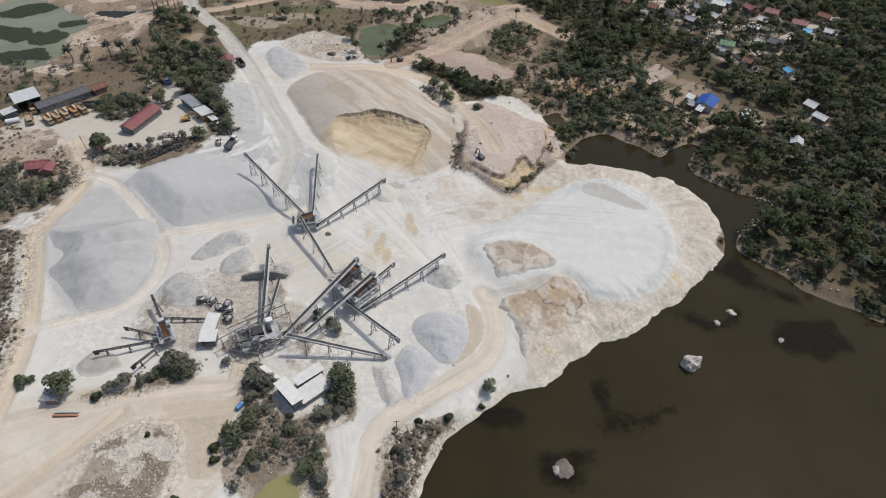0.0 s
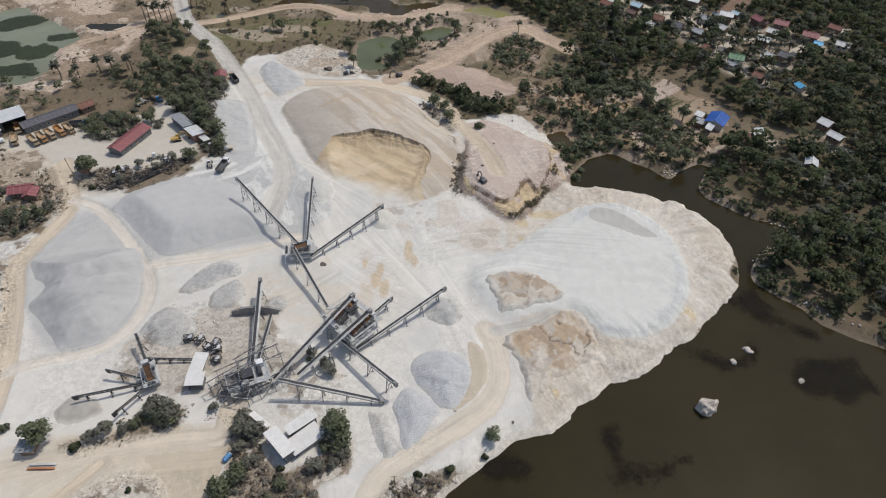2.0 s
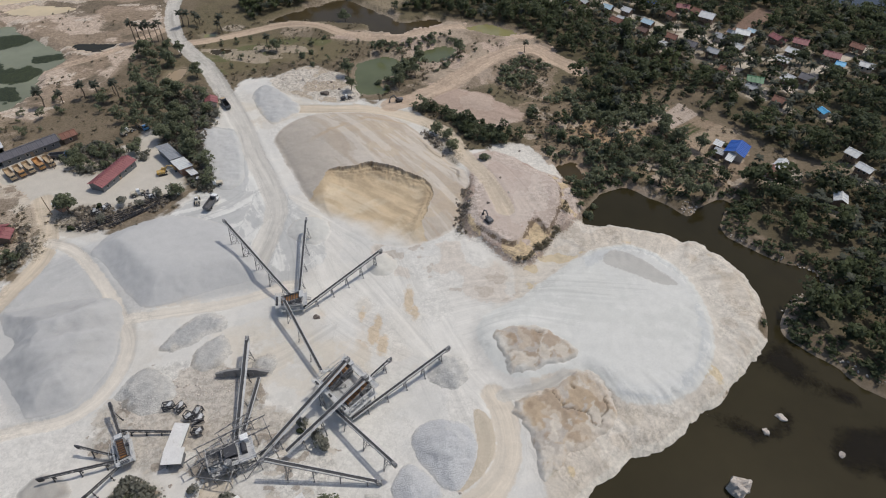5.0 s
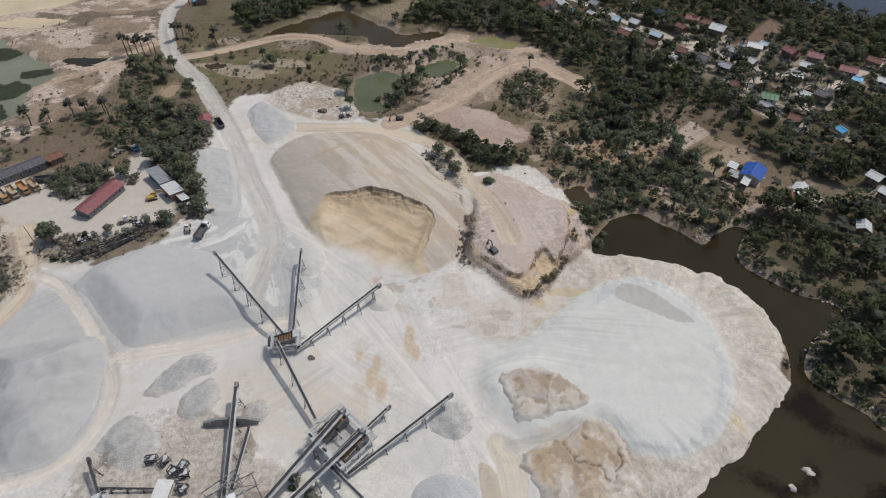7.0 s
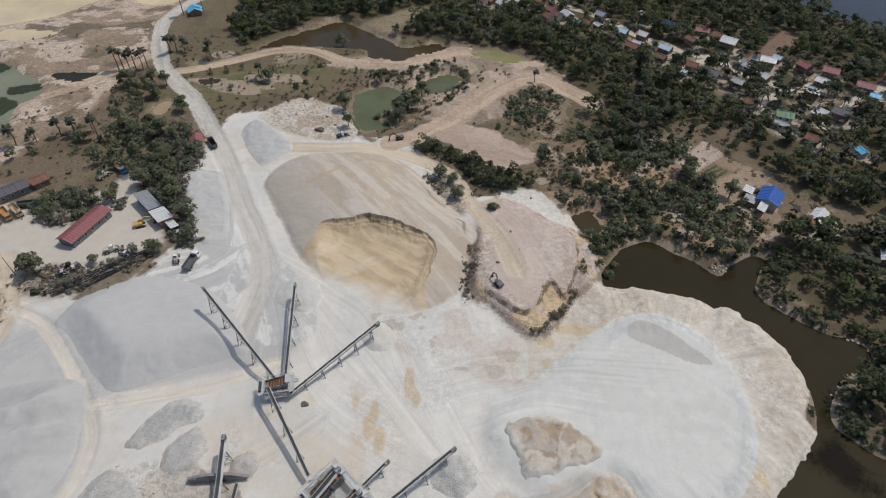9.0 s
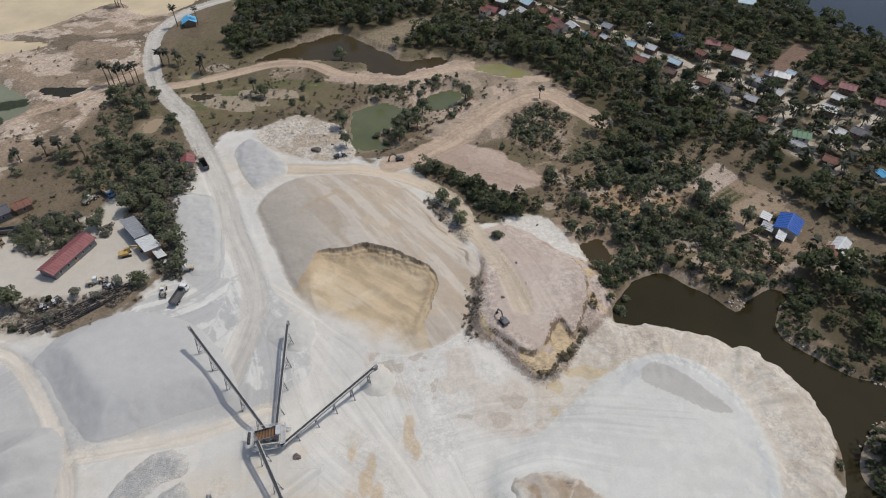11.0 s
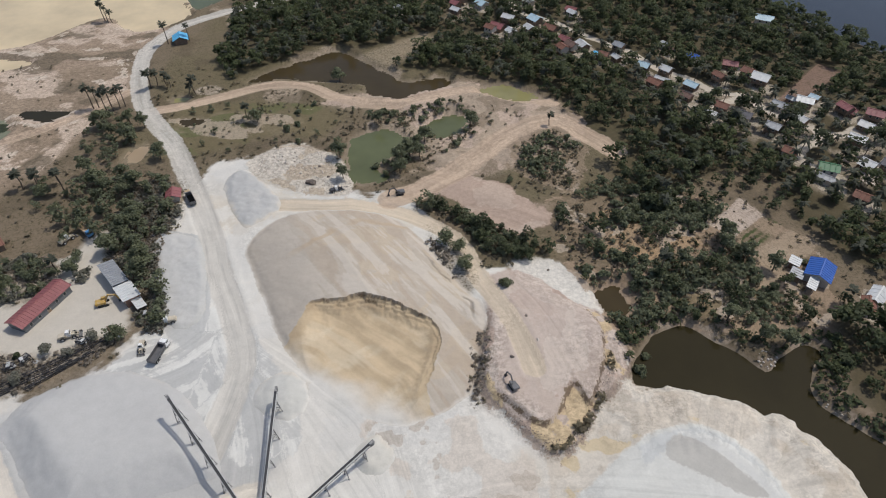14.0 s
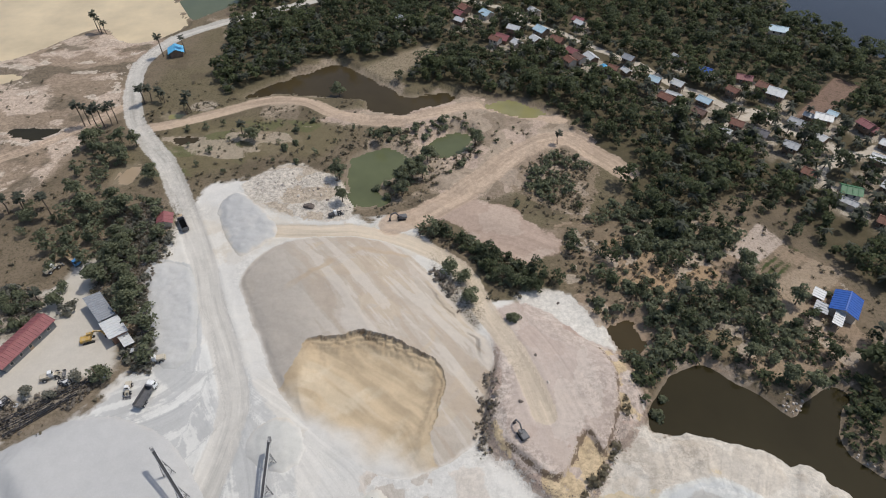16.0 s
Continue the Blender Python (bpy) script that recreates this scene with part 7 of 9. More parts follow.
# ---- buildings ----
def gable(name, label, at, turn, wide, deep, wall_h, roof, wall, rise=None, over=0.5, windows=2, ribs=False, category="house", group="", open_side=False, raised=0.0):
    """A pitched-roof building: walls with plinth, two roof slopes with thickness, ridge cap, door and windows."""
    ob = thing(name, label, category, (*at, min(gz(*at), gz(at[0] + 2, at[1]), gz(at[0], at[1] - 2))), turn, group)
    hw, hd = wide / 2, deep / 2
    rise = wide * 0.24 if rise is None else rise
    bm = bmesh.new()
    t = 0.18
    walls = [((-hw, -hd), (hw, -hd + t)), ((-hw, hd - t), (hw, hd)), ((-hw, -hd + t), (-hw + t, hd - t)), ((hw - t, -hd + t), (hw, hd - t))]
    for k, ((x0, y0), (x1, y1)) in enumerate(walls):
        if open_side and k == 3:
            continue
        block(bm, (x0, y0, raised - (0.3 if not raised else 0)), (x1, y1, raised + wall_h))
    for y0 in (-hd, hd - t):
        v = [bm.verts.new((x, y, z)) for y in (y0, y0 + t) for x, z in ((-hw, raised + wall_h), (hw, raised + wall_h), (0, raised + wall_h + rise))]
        bm.faces.new(v[:3][::-1])
        bm.faces.new(v[3:])
        for i, j in ((0, 1), (1, 2), (2, 0)):
            bm.faces.new((v[i], v[j], v[3 + j], v[3 + i]))
    part("wall", bm, WALLS[wall], ob)
    if raised:
        for x in (-hw + 0.2, 0, hw - 0.2):
            for y in (-hd + 0.2, 0, hd - 0.2):
                bm = bmesh.new()
                block(bm, (x - 0.12, y - 0.12, -0.4), (x + 0.12, y + 0.12, raised))
                part("stilt", bm, WOOD, ob)
        bm = bmesh.new()
        block(bm, (-hw, -hd, raised - 0.12), (hw, hd, raised - 0.003))
        part("floor_deck", bm, WOOD, ob)
    top = raised + wall_h + rise
    for k in (-1, 1):
        bm = bmesh.new()
        e = over / hw * rise
        a = [Vector((0, -hd - over, top + 0.1)), Vector((0, hd + over, top + 0.1)), Vector((k * (hw + over), hd + over, raised + wall_h - e + 0.1)), Vector((k * (hw + over), -hd - over, raised + wall_h - e + 0.1))]
        folded(bm, a[0], a[1], a[3], a[2], 0.09, 0.9 if ribs else 1.6)
        part("roof", bm, ROOF[roof], ob)
    bm = bmesh.new()
    beam(bm, (0, -hd - over, top + 0.14), (0, hd + over, top + 0.14), 0.35, 0.08)
    part("ridge_cap", bm, ROOF[roof], ob)
    if windows:
        bm = bmesh.new()
        block(bm, (hw - 0.02, -0.5, raised + 0.05), (hw + 0.05, 0.5, raised + min(2.0, wall_h - 0.2)))
        part("door", bm, WOOD, ob)
        for side in (-1, 1):
            for i in range(windows):
                y = -hd + deep * (i + 0.75) / (windows + 0.5)
                bm = bmesh.new()
                x0 = side * (hw + 0.02)
                block(bm, (min(x0, x0 + side * 0.05), y - 0.45, raised + 0.9), (max(x0, x0 + side * 0.05), y + 0.45, raised + min(1.9, wall_h - 0.2)))
                win = part("window", bm, WALLS["plaster"], ob)
                bm = bmesh.new()
                block(bm, (min(x0 + side * 0.05, x0 + side * 0.07), y - 0.36, raised + 0.98), (max(x0 + side * 0.05, x0 + side * 0.07), y + 0.36, raised + min(1.82, wall_h - 0.28)))
                part("pane", bm, GLASS, win)
    return ob


def folded(bm, a0, a1, b0, b1, thick, pitch=0.9):
    """One folded sheet from edge a0-a1 (top) to b0-b1 (bottom), with upright ribs."""
    n = max(2, int((a1 - a0).length / pitch))
    up = Vector((0, 0, 1))
    prof = []
    for i in range(n):
        prof += [(i / n, 0), ((i + 0.78) / n, 0), ((i + 0.84) / n, 0.09), ((i + 0.94) / n, 0.09)]
    prof.append((1, 0))
    top = [(bm.verts.new(a0.lerp(a1, f) + up * h), bm.verts.new(b0.lerp(b1, f) + up * h)) for f, h in prof]
    low = [(bm.verts.new(p.co - up * thick), bm.verts.new(q.co - up * thick)) for p, q in top]
    for i in range(len(prof) - 1):
        bm.faces.new((top[i][0], top[i][1], top[i + 1][1], top[i + 1][0]))
        bm.faces.new((low[i][0], low[i + 1][0], low[i + 1][1], low[i][1]))
        bm.faces.new((top[i][0], top[i + 1][0], low[i + 1][0], low[i][0]))
        bm.faces.new((top[i][1], low[i][1], low[i + 1][1], top[i + 1][1]))
    for i in (0, -1):
        bm.faces.new((top[i][0], low[i][0], low[i][1], top[i][1]))
    bmesh.ops.recalc_face_normals(bm, faces=bm.faces)


def lean_to(name, label, at, turn, wide, deep, high, low, roof, wall, category="shed", sides=(1, 1, 1, 1), ribs=True, group=""):
    """A single-slope shed: posts, sheet walls where given, a thin ribbed roof."""
    ob = thing(name, label, category, (*at, gz(*at)), turn, group)
    hw, hd = wide / 2, deep / 2
    for x, h in ((-hw, high), (hw, low)):
        for y in np.linspace(-hd, hd, max(2, int(deep / 4) + 1)):
            bm = bmesh.new()
            block(bm, (x - 0.08, y - 0.08, -0.3), (x + 0.08, y + 0.08, h))
            part("post", bm, STEEL, ob)
    t = 0.06
    for on, x0, x1, y0, y1, h0, h1 in ((sides[0], -hw - t, -hw + t, -hd, hd, high, high), (sides[1], hw - t, hw + t, -hd, hd, low, low), (sides[2], -hw, hw, -hd - t, -hd + t, high, low), (sides[3], -hw, hw, hd - t, hd + t, high, low)):
        if not on:
            continue
        bm = bmesh.new()
        vs = [bm.verts.new(p) for p in ((x0, y0, -0.3), (x1, y0, -0.3), (x1, y1, -0.3), (x0, y1, -0.3), (x0, y0, h0 - 0.1), (x1, y0, h1 - 0.1), (x1, y1, h1 - 0.1), (x0, y1, h0 - 0.1))]
        for f in ((3, 2, 1, 0), (4, 5, 6, 7), (0, 1, 5, 4), (1, 2, 6, 5), (2, 3, 7, 6), (3, 0, 4, 7)):
            bm.faces.new([vs[i] for i in f])
        part("wall", bm, WALLS[wall], ob)
    bm = bmesh.new()
    o = 0.5
    slope = (low - high) / wide
    a = [Vector((x, y, high + slope * (x + hw) + 0.06)) for x, y in ((-hw - o, -hd - o), (hw + o, -hd - o), (hw + o, hd + o), (-hw - o, hd + o))]
    if roof == "dusty":
        top = [bm.verts.new(p) for p in a]
        under = [bm.verts.new(p - Vector((0, 0, 0.07))) for p in a]
        bm.faces.new(top)
        bm.faces.new(under[::-1])
        for k in range(4):
            bm.faces.new((top[k], under[k], under[(k + 1) % 4], top[(k + 1) % 4]))
    else:
        folded(bm, a[0], a[3], a[1], a[2], 0.07)
    part("roof", bm, ROOF[roof], ob)
    return ob


# quarry buildings
lean_to("workshop", "dust-white sheet-roofed workshop with grey metal walls", (-31.9, 74.4), 43, 2.2, 6.8, 3.8, 3.5, "dusty", "sheet", "workshop")
lean_to("open_shed", "open dust-white sheet roof on posts behind the workshop", (-26.9, 75.8), -50, 3.2, 6.6, 2.3, 2.1, "dusty", "sheet", "shed", (0, 0, 1, 0))
lean_to("store_shed", "narrow dust-white roofed store beside the workshop", (-28.2, 79.3), -52, 1.5, 6.2, 3.1, 2.9, "dusty", "sheet", "shed")
lean_to("covered_walkway", "low dust-covered sheet walkway leading to the crusher", (-37.6, 80.4), 51, 0.5, 4.6, 2.4, 2.2, "dusty", "sheet", "shed", (0, 0, 0, 0))
lean_to("pump_house", "small dust-white shed with a dark open front", (-54.6, 91.0), 4, 3.2, 2.8, 2.7, 2.5, "dusty", "sheet", "shed", (1, 1, 0, 1))
lean_to("feed_shed", "long narrow dust-white roof of the old plant", (-55.6, 95.6), -3, 2.4, 6.4, 1.4, 1.3, "dusty", "sheet", "shed", (1, 1, 1, 1))
gable("gatehouse", "small gatehouse with a red hipped sheet roof", (-85.2, 239.0), 15, 3.6, 3.8, 2.2, "red", "plaster", over=0.7, windows=1, category="gatehouse")
gable("barracks", "long low building with a faded red sheet roof", (-105.6, 191.8), -20, 5.2, 15.5, 2.6, "red", "sheet", rise=1.0, windows=5, ribs=True, category="building")
gable("barracks", "long dark-roofed workers' building along the yard", (-140.4, 206.4), -47, 5.0, 18.5, 2.7, "dark", "sheet", rise=1.0, windows=6, category="building")
gable("outbuilding", "small maroon-roofed end building of the long row", (-130.6, 215.2), -47, 4.0, 4.5, 2.4, "rust", "plank", windows=1, category="building")
lean_to("truck_shed", "tall open truck shed with a pale sheet roof", (-152.6, 204.2), -50, 7.0, 8.0, 5.0, 4.4, "white", "sheet", "shed", (1, 0, 1, 1))
lean_to("shed", "low pale-roofed shed beside the truck shed", (-156.4, 197.0), -40, 3.4, 4.0, 2.4, 2.2, "white", "sheet", "shed")
gable("house", "small house with a bright red sheet roof", (-129.6, 163.2), 100, 4.2, 6.4, 2.4, "red", "plank", windows=2)
gable("lean_house", "red-roofed annex beside the small house", (-126.0, 161.6), 10, 3.6, 4.0, 2.2, "red", "plank", windows=1)
lean_to("workshop", "long sheet-metal workshop with weathered pale roof", (-90.0, 202.4), 43, 3.4, 10.0, 3.2, 2.8, "grey", "sheet", "workshop")
lean_to("workshop", "white-roofed end of the sheet-metal workshop", (-83.6, 195.6), 43, 3.8, 6.0, 3.0, 2.7, "white", "brick", "workshop")
lean_to("porch_roof", "small white sheet porch roof by the workshop", (-79.6, 192.4), 43, 1.6, 3.4, 2.0, 1.8, "white", "sheet", "shed", (0, 0, 0, 0))
lean_to("kiosk", "small white-roofed kiosk on the scrub island", (-115.6, 175.6), -30, 2.8, 2.8, 2.6, 2.3, "white", "brick", "shed")
lean_to("hut", "small weathered sheet-roofed hut beside a tree", (-86.2, 75.4), 5, 2.6, 2.2, 2.2, 1.9, "grey", "plank", "hut")
gable("roadside_hut", "roadside hut with a bright light-blue roof", (-119.0, 356.2), 20, 5.5, 5.5, 2.4, "sky", "plank", windows=1, over=0.8)
gable("house", "house with a broad blue sheet roof among trees", (110.4, 202.2), -38, 6.2, 7.6, 2.8, "blue", "plaster", rise=1.2, windows=3, ribs=True)
lean_to("porch_roof", "white sheet porch roof of the blue-roofed house", (106.0, 197.4), -38, 1.6, 4.5, 2.6, 2.4, "white", "sheet", "shed", (0, 0, 0, 0))
lean_to("shed", "grey sheet shed beside the blue-roofed house", (103.6, 201.6), -38, 2.6, 3.0, 2.4, 2.2, "grey", "plank", "shed")
lean_to("shed", "white sheet shed behind the blue-roofed house", (105.2, 206.4), -38, 2.2, 3.0, 2.4, 2.2, "white", "plank", "shed")

# village houses: place, turn, width, depth, roof
WORDS = {"pale_blue": "pale blue sheet", "blue": "blue sheet", "red": "dark red sheet", "white": "white sheet", "rust": "rusty brown tile", "brown": "brown sheet", "dark": "dark grey sheet", "grey": "grey zinc", "sky": "bright light-blue", "green": "green sheet"}
random.seed(5)
for x, y, turn, wide, deep, roof in VILLAGE + VILLAGE2 + VILLAGE3 + VILLAGE4:
    small = wide < 5
    wide, deep = wide * 0.68, deep * 0.64
    gable("shed" if small else "house", f"{'small shed' if small else 'stilted village house'} with a {WORDS[roof]} roof among palms", (x, y), turn + random.uniform(-12, 12), wide, deep, 2.3, roof, random.choice(("plank", "plank", "plaster")),
          windows=1 if small else 2, category="shed" if small else "house", group="village houses", raised=0.0 if small else random.choice((0.0, 1.6)))

# ---- yard clutter ----
def lattice_girder(label, a, b, wide=0.9):
    """A conveyor girder lying on the ground."""
    ob = thing("lattice_girder", label, "girder", ((a[0] + b[0]) / 2, (a[1] + b[1]) / 2, gz((a[0] + b[0]) / 2, (a[1] + b[1]) / 2)), math.degrees(math.atan2(b[1] - a[1], b[0] - a[0])), "girders on the scrub island")
    ln = math.dist(a, b) / 2
    for y in (-wide / 2, wide / 2):
        for z in (0.25, 0.95):
            bm = bmesh.new()
            beam(bm, (-ln, y, z), (ln, y, z), 0.14)
            part("chord", bm, DARKSTEEL, ob)
    bm = bmesh.new()
    n = int(ln * 2 / 1.3)
    for k in range(n + 1):
        x = -ln + 2 * ln * k / n
        for y in (-wide / 2, wide / 2):
            beam(bm, (x, y, 0.2), (x, y, 0.95), 0.09)
            if k < n:
                beam(bm, (x, y, 0.25 + 0.7 * (k % 2)), (x + 2 * ln / n, y, 0.95 - 0.7 * (k % 2)), 0.08)
        beam(bm, (x, -wide / 2, 0.95), (x, wide / 2, 0.95), 0.09)
    part("lacing", bm, DARKSTEEL, ob)


lattice_girder("long dark lattice girder lying along the scrub island", (-107, 165.0), (-84.0, 181.4))
lattice_girder("dark lattice girder lying beside the longer one", (-104, 164.6), (-90, 174.6), 0.7)
lattice_girder("second dark lattice girder at the island's edge", (-97.5, 166.6), (-86, 177.6), 0.5)
for k, (x, y) in enumerate(((-81.6, 182.6), (-85.6, 180.6), (-99, 174.6), (-107, 171.5))):
    ob = thing("tyre", "worn truck tyre lying on the ground", "tyre", (x, y, gz(x, y)), 0, "scrap tyres")
    bm = bmesh.new()
    for i in range(14):
        t0, t1 = 2 * math.pi * i / 14, 2 * math.pi * (i + 1) / 14
        vs = [bm.verts.new((r * math.cos(t), r * math.sin(t), z)) for t in (t0, t1) for r, z in ((0.55, 0), (0.55, 0.35), (0.28, 0.35), (0.28, 0))]
        for a in range(4):
            bm.faces.new((vs[a], vs[(a + 1) % 4], vs[4 + (a + 1) % 4], vs[4 + a]))
    bmesh.ops.remove_doubles(bm, verts=bm.verts, dist=0.001)
    part("tyre_ring", bm, RUBBER if k % 2 else PALESTEEL, ob)


def pole(label, at, high, lean=(0, 0), arm=True):
    ob = thing("utility_pole", label, "pole", (*at, gz(*at)))
    bm = bmesh.new()
    tube(bm, (0, 0, -0.3), (lean[0], lean[1], high), 0.14, 8, 0.09)
    part("mast", bm, WOOD, ob)
    if arm:
        bm = bmesh.new()
        beam(bm, (lean[0] - 0.7, lean[1], high - 0.3), (lean[0] + 0.7, lean[1], high - 0.3), 0.1)
        part("cross_arm", bm, WOOD, ob)


pole("grey wooden pole on the shore bank", (-7.2, 65.6), 5.0)
pole("thin leaning pole beside the kiosk", (-118.0, 173.0), 7.0, (-0.3, 0.2), False)
pole("thin pole beside the tree on the island", (-81.6, 181.0), 6.0, (-0.4, 0.1), False)
pole("wooden pole at the parked trucks", (-128.0, 197.0), 7.0)
ob = thing("water_tank", "blue and white plastic water tank lying on its side", "tank", (-43.3, 72.6, gz(-43.3, 72.6)), 60)
bm = bmesh.new()
tube(bm, (-0.9, 0, 0.6), (0.9, 0, 0.6), 0.6, 14)
part("tank_body", bm, TRUCKBLUE, ob)
bm = bmesh.new()
tube(bm, (0.9, 0, 0.6), (1.1, 0, 0.6), 0.6, 14, 0.3)
part("tank_end", bm, WHITEPAINT, ob)
ob = thing("steel_drum", "pale cylindrical tank lying beside the truck shed", "tank", (-153.0, 192.4, gz(-153, 192.4)), 24)
bm = bmesh.new()
tube(bm, (-2.2, 0, 0.9), (2.2, 0, 0.9), 0.9, 16)
part("tank_body", bm, WHITEPAINT, ob)
for k, m in enumerate((ORANGEBOARD, PALESTEEL)):
    ob = thing("steel_beam", "long rust-red steel beam on the ground" if k == 0 else "long pale steel beam on the ground", "beam", (-82.0, 71.2 + 0.9 * k, gz(-82, 71.2 + 0.9 * k)), 0)
    bm = bmesh.new()
    block(bm, (-2.8, -0.22, 0.0), (2.8, 0.22, 0.08))
    block(bm, (-2.8, -0.04, 0.08), (2.8, 0.04, 0.4))
    block(bm, (-2.8, -0.22, 0.4), (2.8, 0.22, 0.48))
    part("web", bm, m, ob)


def scrap(label, at, turn, seed):
    """A stripped machine body: bent plates, frame and drums."""
    rr = random.Random(seed)
    ob = thing("scrap_machine", label, "scrap", (*at, gz(*at)), turn, "scrap beside the old plant")
    bm = bmesh.new()
    frame_tower(bm, (-1.1, 1.1), (-0.7, 0.7), (0.8, 1.7), 0.14)
    part("steel_frame", bm, DARKSTEEL, ob)
    for k in range(3):
        bm = bmesh.new()
        m = pose(rr.uniform(-0.7, 0.7), rr.uniform(-0.5, 0.5), 0.7 + 0.4 * k, rr.uniform(-15, 15), rr.uniform(-15, 15), rr.uniform(0, 90))
        block(bm, (-0.7, -0.4, 0), (0.7, 0.4, 0.25), m)
        part("plate", bm, STEEL if k % 2 else PALESTEEL, ob)
    bm = bmesh.new()
    tube(bm, (-0.8, 0.2, 1.1), (0.6, 0.2, 1.1), 0.35, 10)
    part("drum", bm, DARKSTEEL, ob)


for k, (x, y, t) in enumerate(((-60.2, 104.0, 10), (-57.4, 103.6, 50), (-54.6, 101.4, -20), (-52.4, 100.6, 15), (-53.0, 102.4, 70), (-51.8, 97.6, 0))):
    scrap("stripped dusty machine frame beside the old plant", (x, y), t, k)
for k, (x, y, t) in enumerate(((-104, 172.5, 20), (-101.5, 175.0, 60), (-90, 180.4, 0), (-76.6, 189.4, 30))):
    scrap("rusting machine part among scrub on the island", (x, y), t, 20 + k)


# ---- plants ----
def tint_of(me, values):
    me.attributes.new("tint", "FLOAT", "POINT").data.foreach_set("value", np.asarray(values, np.float32))


def leaf_cards(rng, centres, sizes, out, flat=0.35):
    """Small bent leaf clumps, each of two triangles about its place, turned outwards."""
    n = len(centres)
    a = rng.normal(size=(n, 3))
    a -= out * np.sum(a * out, 1, keepdims=True) * 0.6
    a[:, 2] *= flat + 0.4
    a /= np.linalg.norm(a, axis=1, keepdims=True)
    b = np.cross(a, rng.normal(size=(n, 3)))
    b /= np.linalg.norm(b, axis=1, keepdims=True) + 1e-9
    c = np.cross(a, b)
    s = sizes[:, None]
    v = np.stack([centres - a * s, centres + b * s * 0.75 + c * s * 0.2, centres + a * s, centres - b * s * 0.75 + c * s * 0.2], 1)
    face = np.cross(v[:, 1] - v[:, 0], v[:, 2] - v[:, 0])
    f = np.arange(4 * n).reshape(n, 4)
    wrong = np.sum(face * out, 1) < 0
    f[wrong] = f[wrong][:, ::-1]
    return v.reshape(-1, 3), f


def crown_shape(rng, height, radius, blobs, cards, leaf, low=0.3, round_=0.75):
    """Places and faces of an uneven crown of leaf clumps, and a tint for each corner."""
    cs, rs = [], []
    for k in range(blobs):
        ang, far = rng.uniform(0, 2 * math.pi), radius * 0.62 * math.sqrt(rng.uniform())
        cs.append((far * math.cos(ang), far * math.sin(ang), height * rng.uniform(low + 0.15, 0.86) - 0.12 * far))
        rs.append(radius * rng.uniform(0.34, 0.6))
    cs, rs = np.array(cs), np.array(rs)
    pick = rng.integers(0, blobs, cards)
    d = rng.normal(size=(cards, 3))
    d /= np.linalg.norm(d, axis=1, keepdims=True)
    d[:, 2] = np.where(d[:, 2] < -0.3, -d[:, 2], d[:, 2])
    p = cs[pick] + d * (rs[pick] * rng.uniform(0.55, 1.05, cards))[:, None] * np.array([1, 1, round_])
    out = d * 0.75 + p / np.linalg.norm(p + np.array([0, 0, 0.01]), axis=1, keepdims=True) * 0.25 + np.array([0, 0, 0.35]) + 0.35 * rng.normal(size=(cards, 3))
    out /= np.linalg.norm(out, axis=1, keepdims=True)
    v, f = leaf_cards(rng, p, leaf * rng.uniform(0.65, 1.25, cards), out)
    # clumps lower in the crown are tinted darker, its inner shade put into colour
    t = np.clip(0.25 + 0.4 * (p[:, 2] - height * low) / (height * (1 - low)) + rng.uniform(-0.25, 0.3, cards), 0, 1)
    return v, f, np.repeat(t, 4), np.repeat(out, 4, 0)


def trunk_shape(bm, rng, height, r, limbs, spread):
    tip = Vector((rng.uniform(-0.3, 0.3), rng.uniform(-0.3, 0.3), height * 0.55))
    tube(bm, (0, 0, -0.3), tip, r, 7, r * 0.6)
    for k in range(limbs):
        ang = 2 * math.pi * k / limbs + rng.uniform(-0.4, 0.4)
        start = Vector((0, 0, 0)).lerp(tip, rng.uniform(0.5, 0.95))
        end = start + Vector((math.cos(ang) * spread, math.sin(ang) * spread, height * rng.uniform(0.15, 0.32)))
        tube(bm, start, end, r * 0.45, 5, r * 0.15)


def rounded(me, normals):
    """Shades leaf clumps as the round crown that they make up."""
    smooth(me)
    me.normals_split_custom_set_from_vertices(normals)


def mesh_part(name, me, mat, parent):
    me.materials.append(mat)
    ob = new(name, me)
    ob.parent = parent
    return ob


def make_tree(seed, label, height, radius, mat, cards=260, leaf=0.55, name="tree", low=0.3, blobs=8, trunk=True, category="tree"):
    rng = np.random.default_rng(seed)
    ob = thing(name, label, category)
    if trunk:
        bm = bmesh.new()
        trunk_shape(bm, rng, height, 0.05 * height * 0.5 + 0.05, 5, radius * 0.5)
        part("trunk", bm, BARK, ob)
    v, f, t, out = crown_shape(rng, height, radius, blobs, cards, leaf, low)
    me = raw_mesh("crown", v, f)
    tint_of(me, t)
    rounded(me, out)
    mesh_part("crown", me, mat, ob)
    return ob


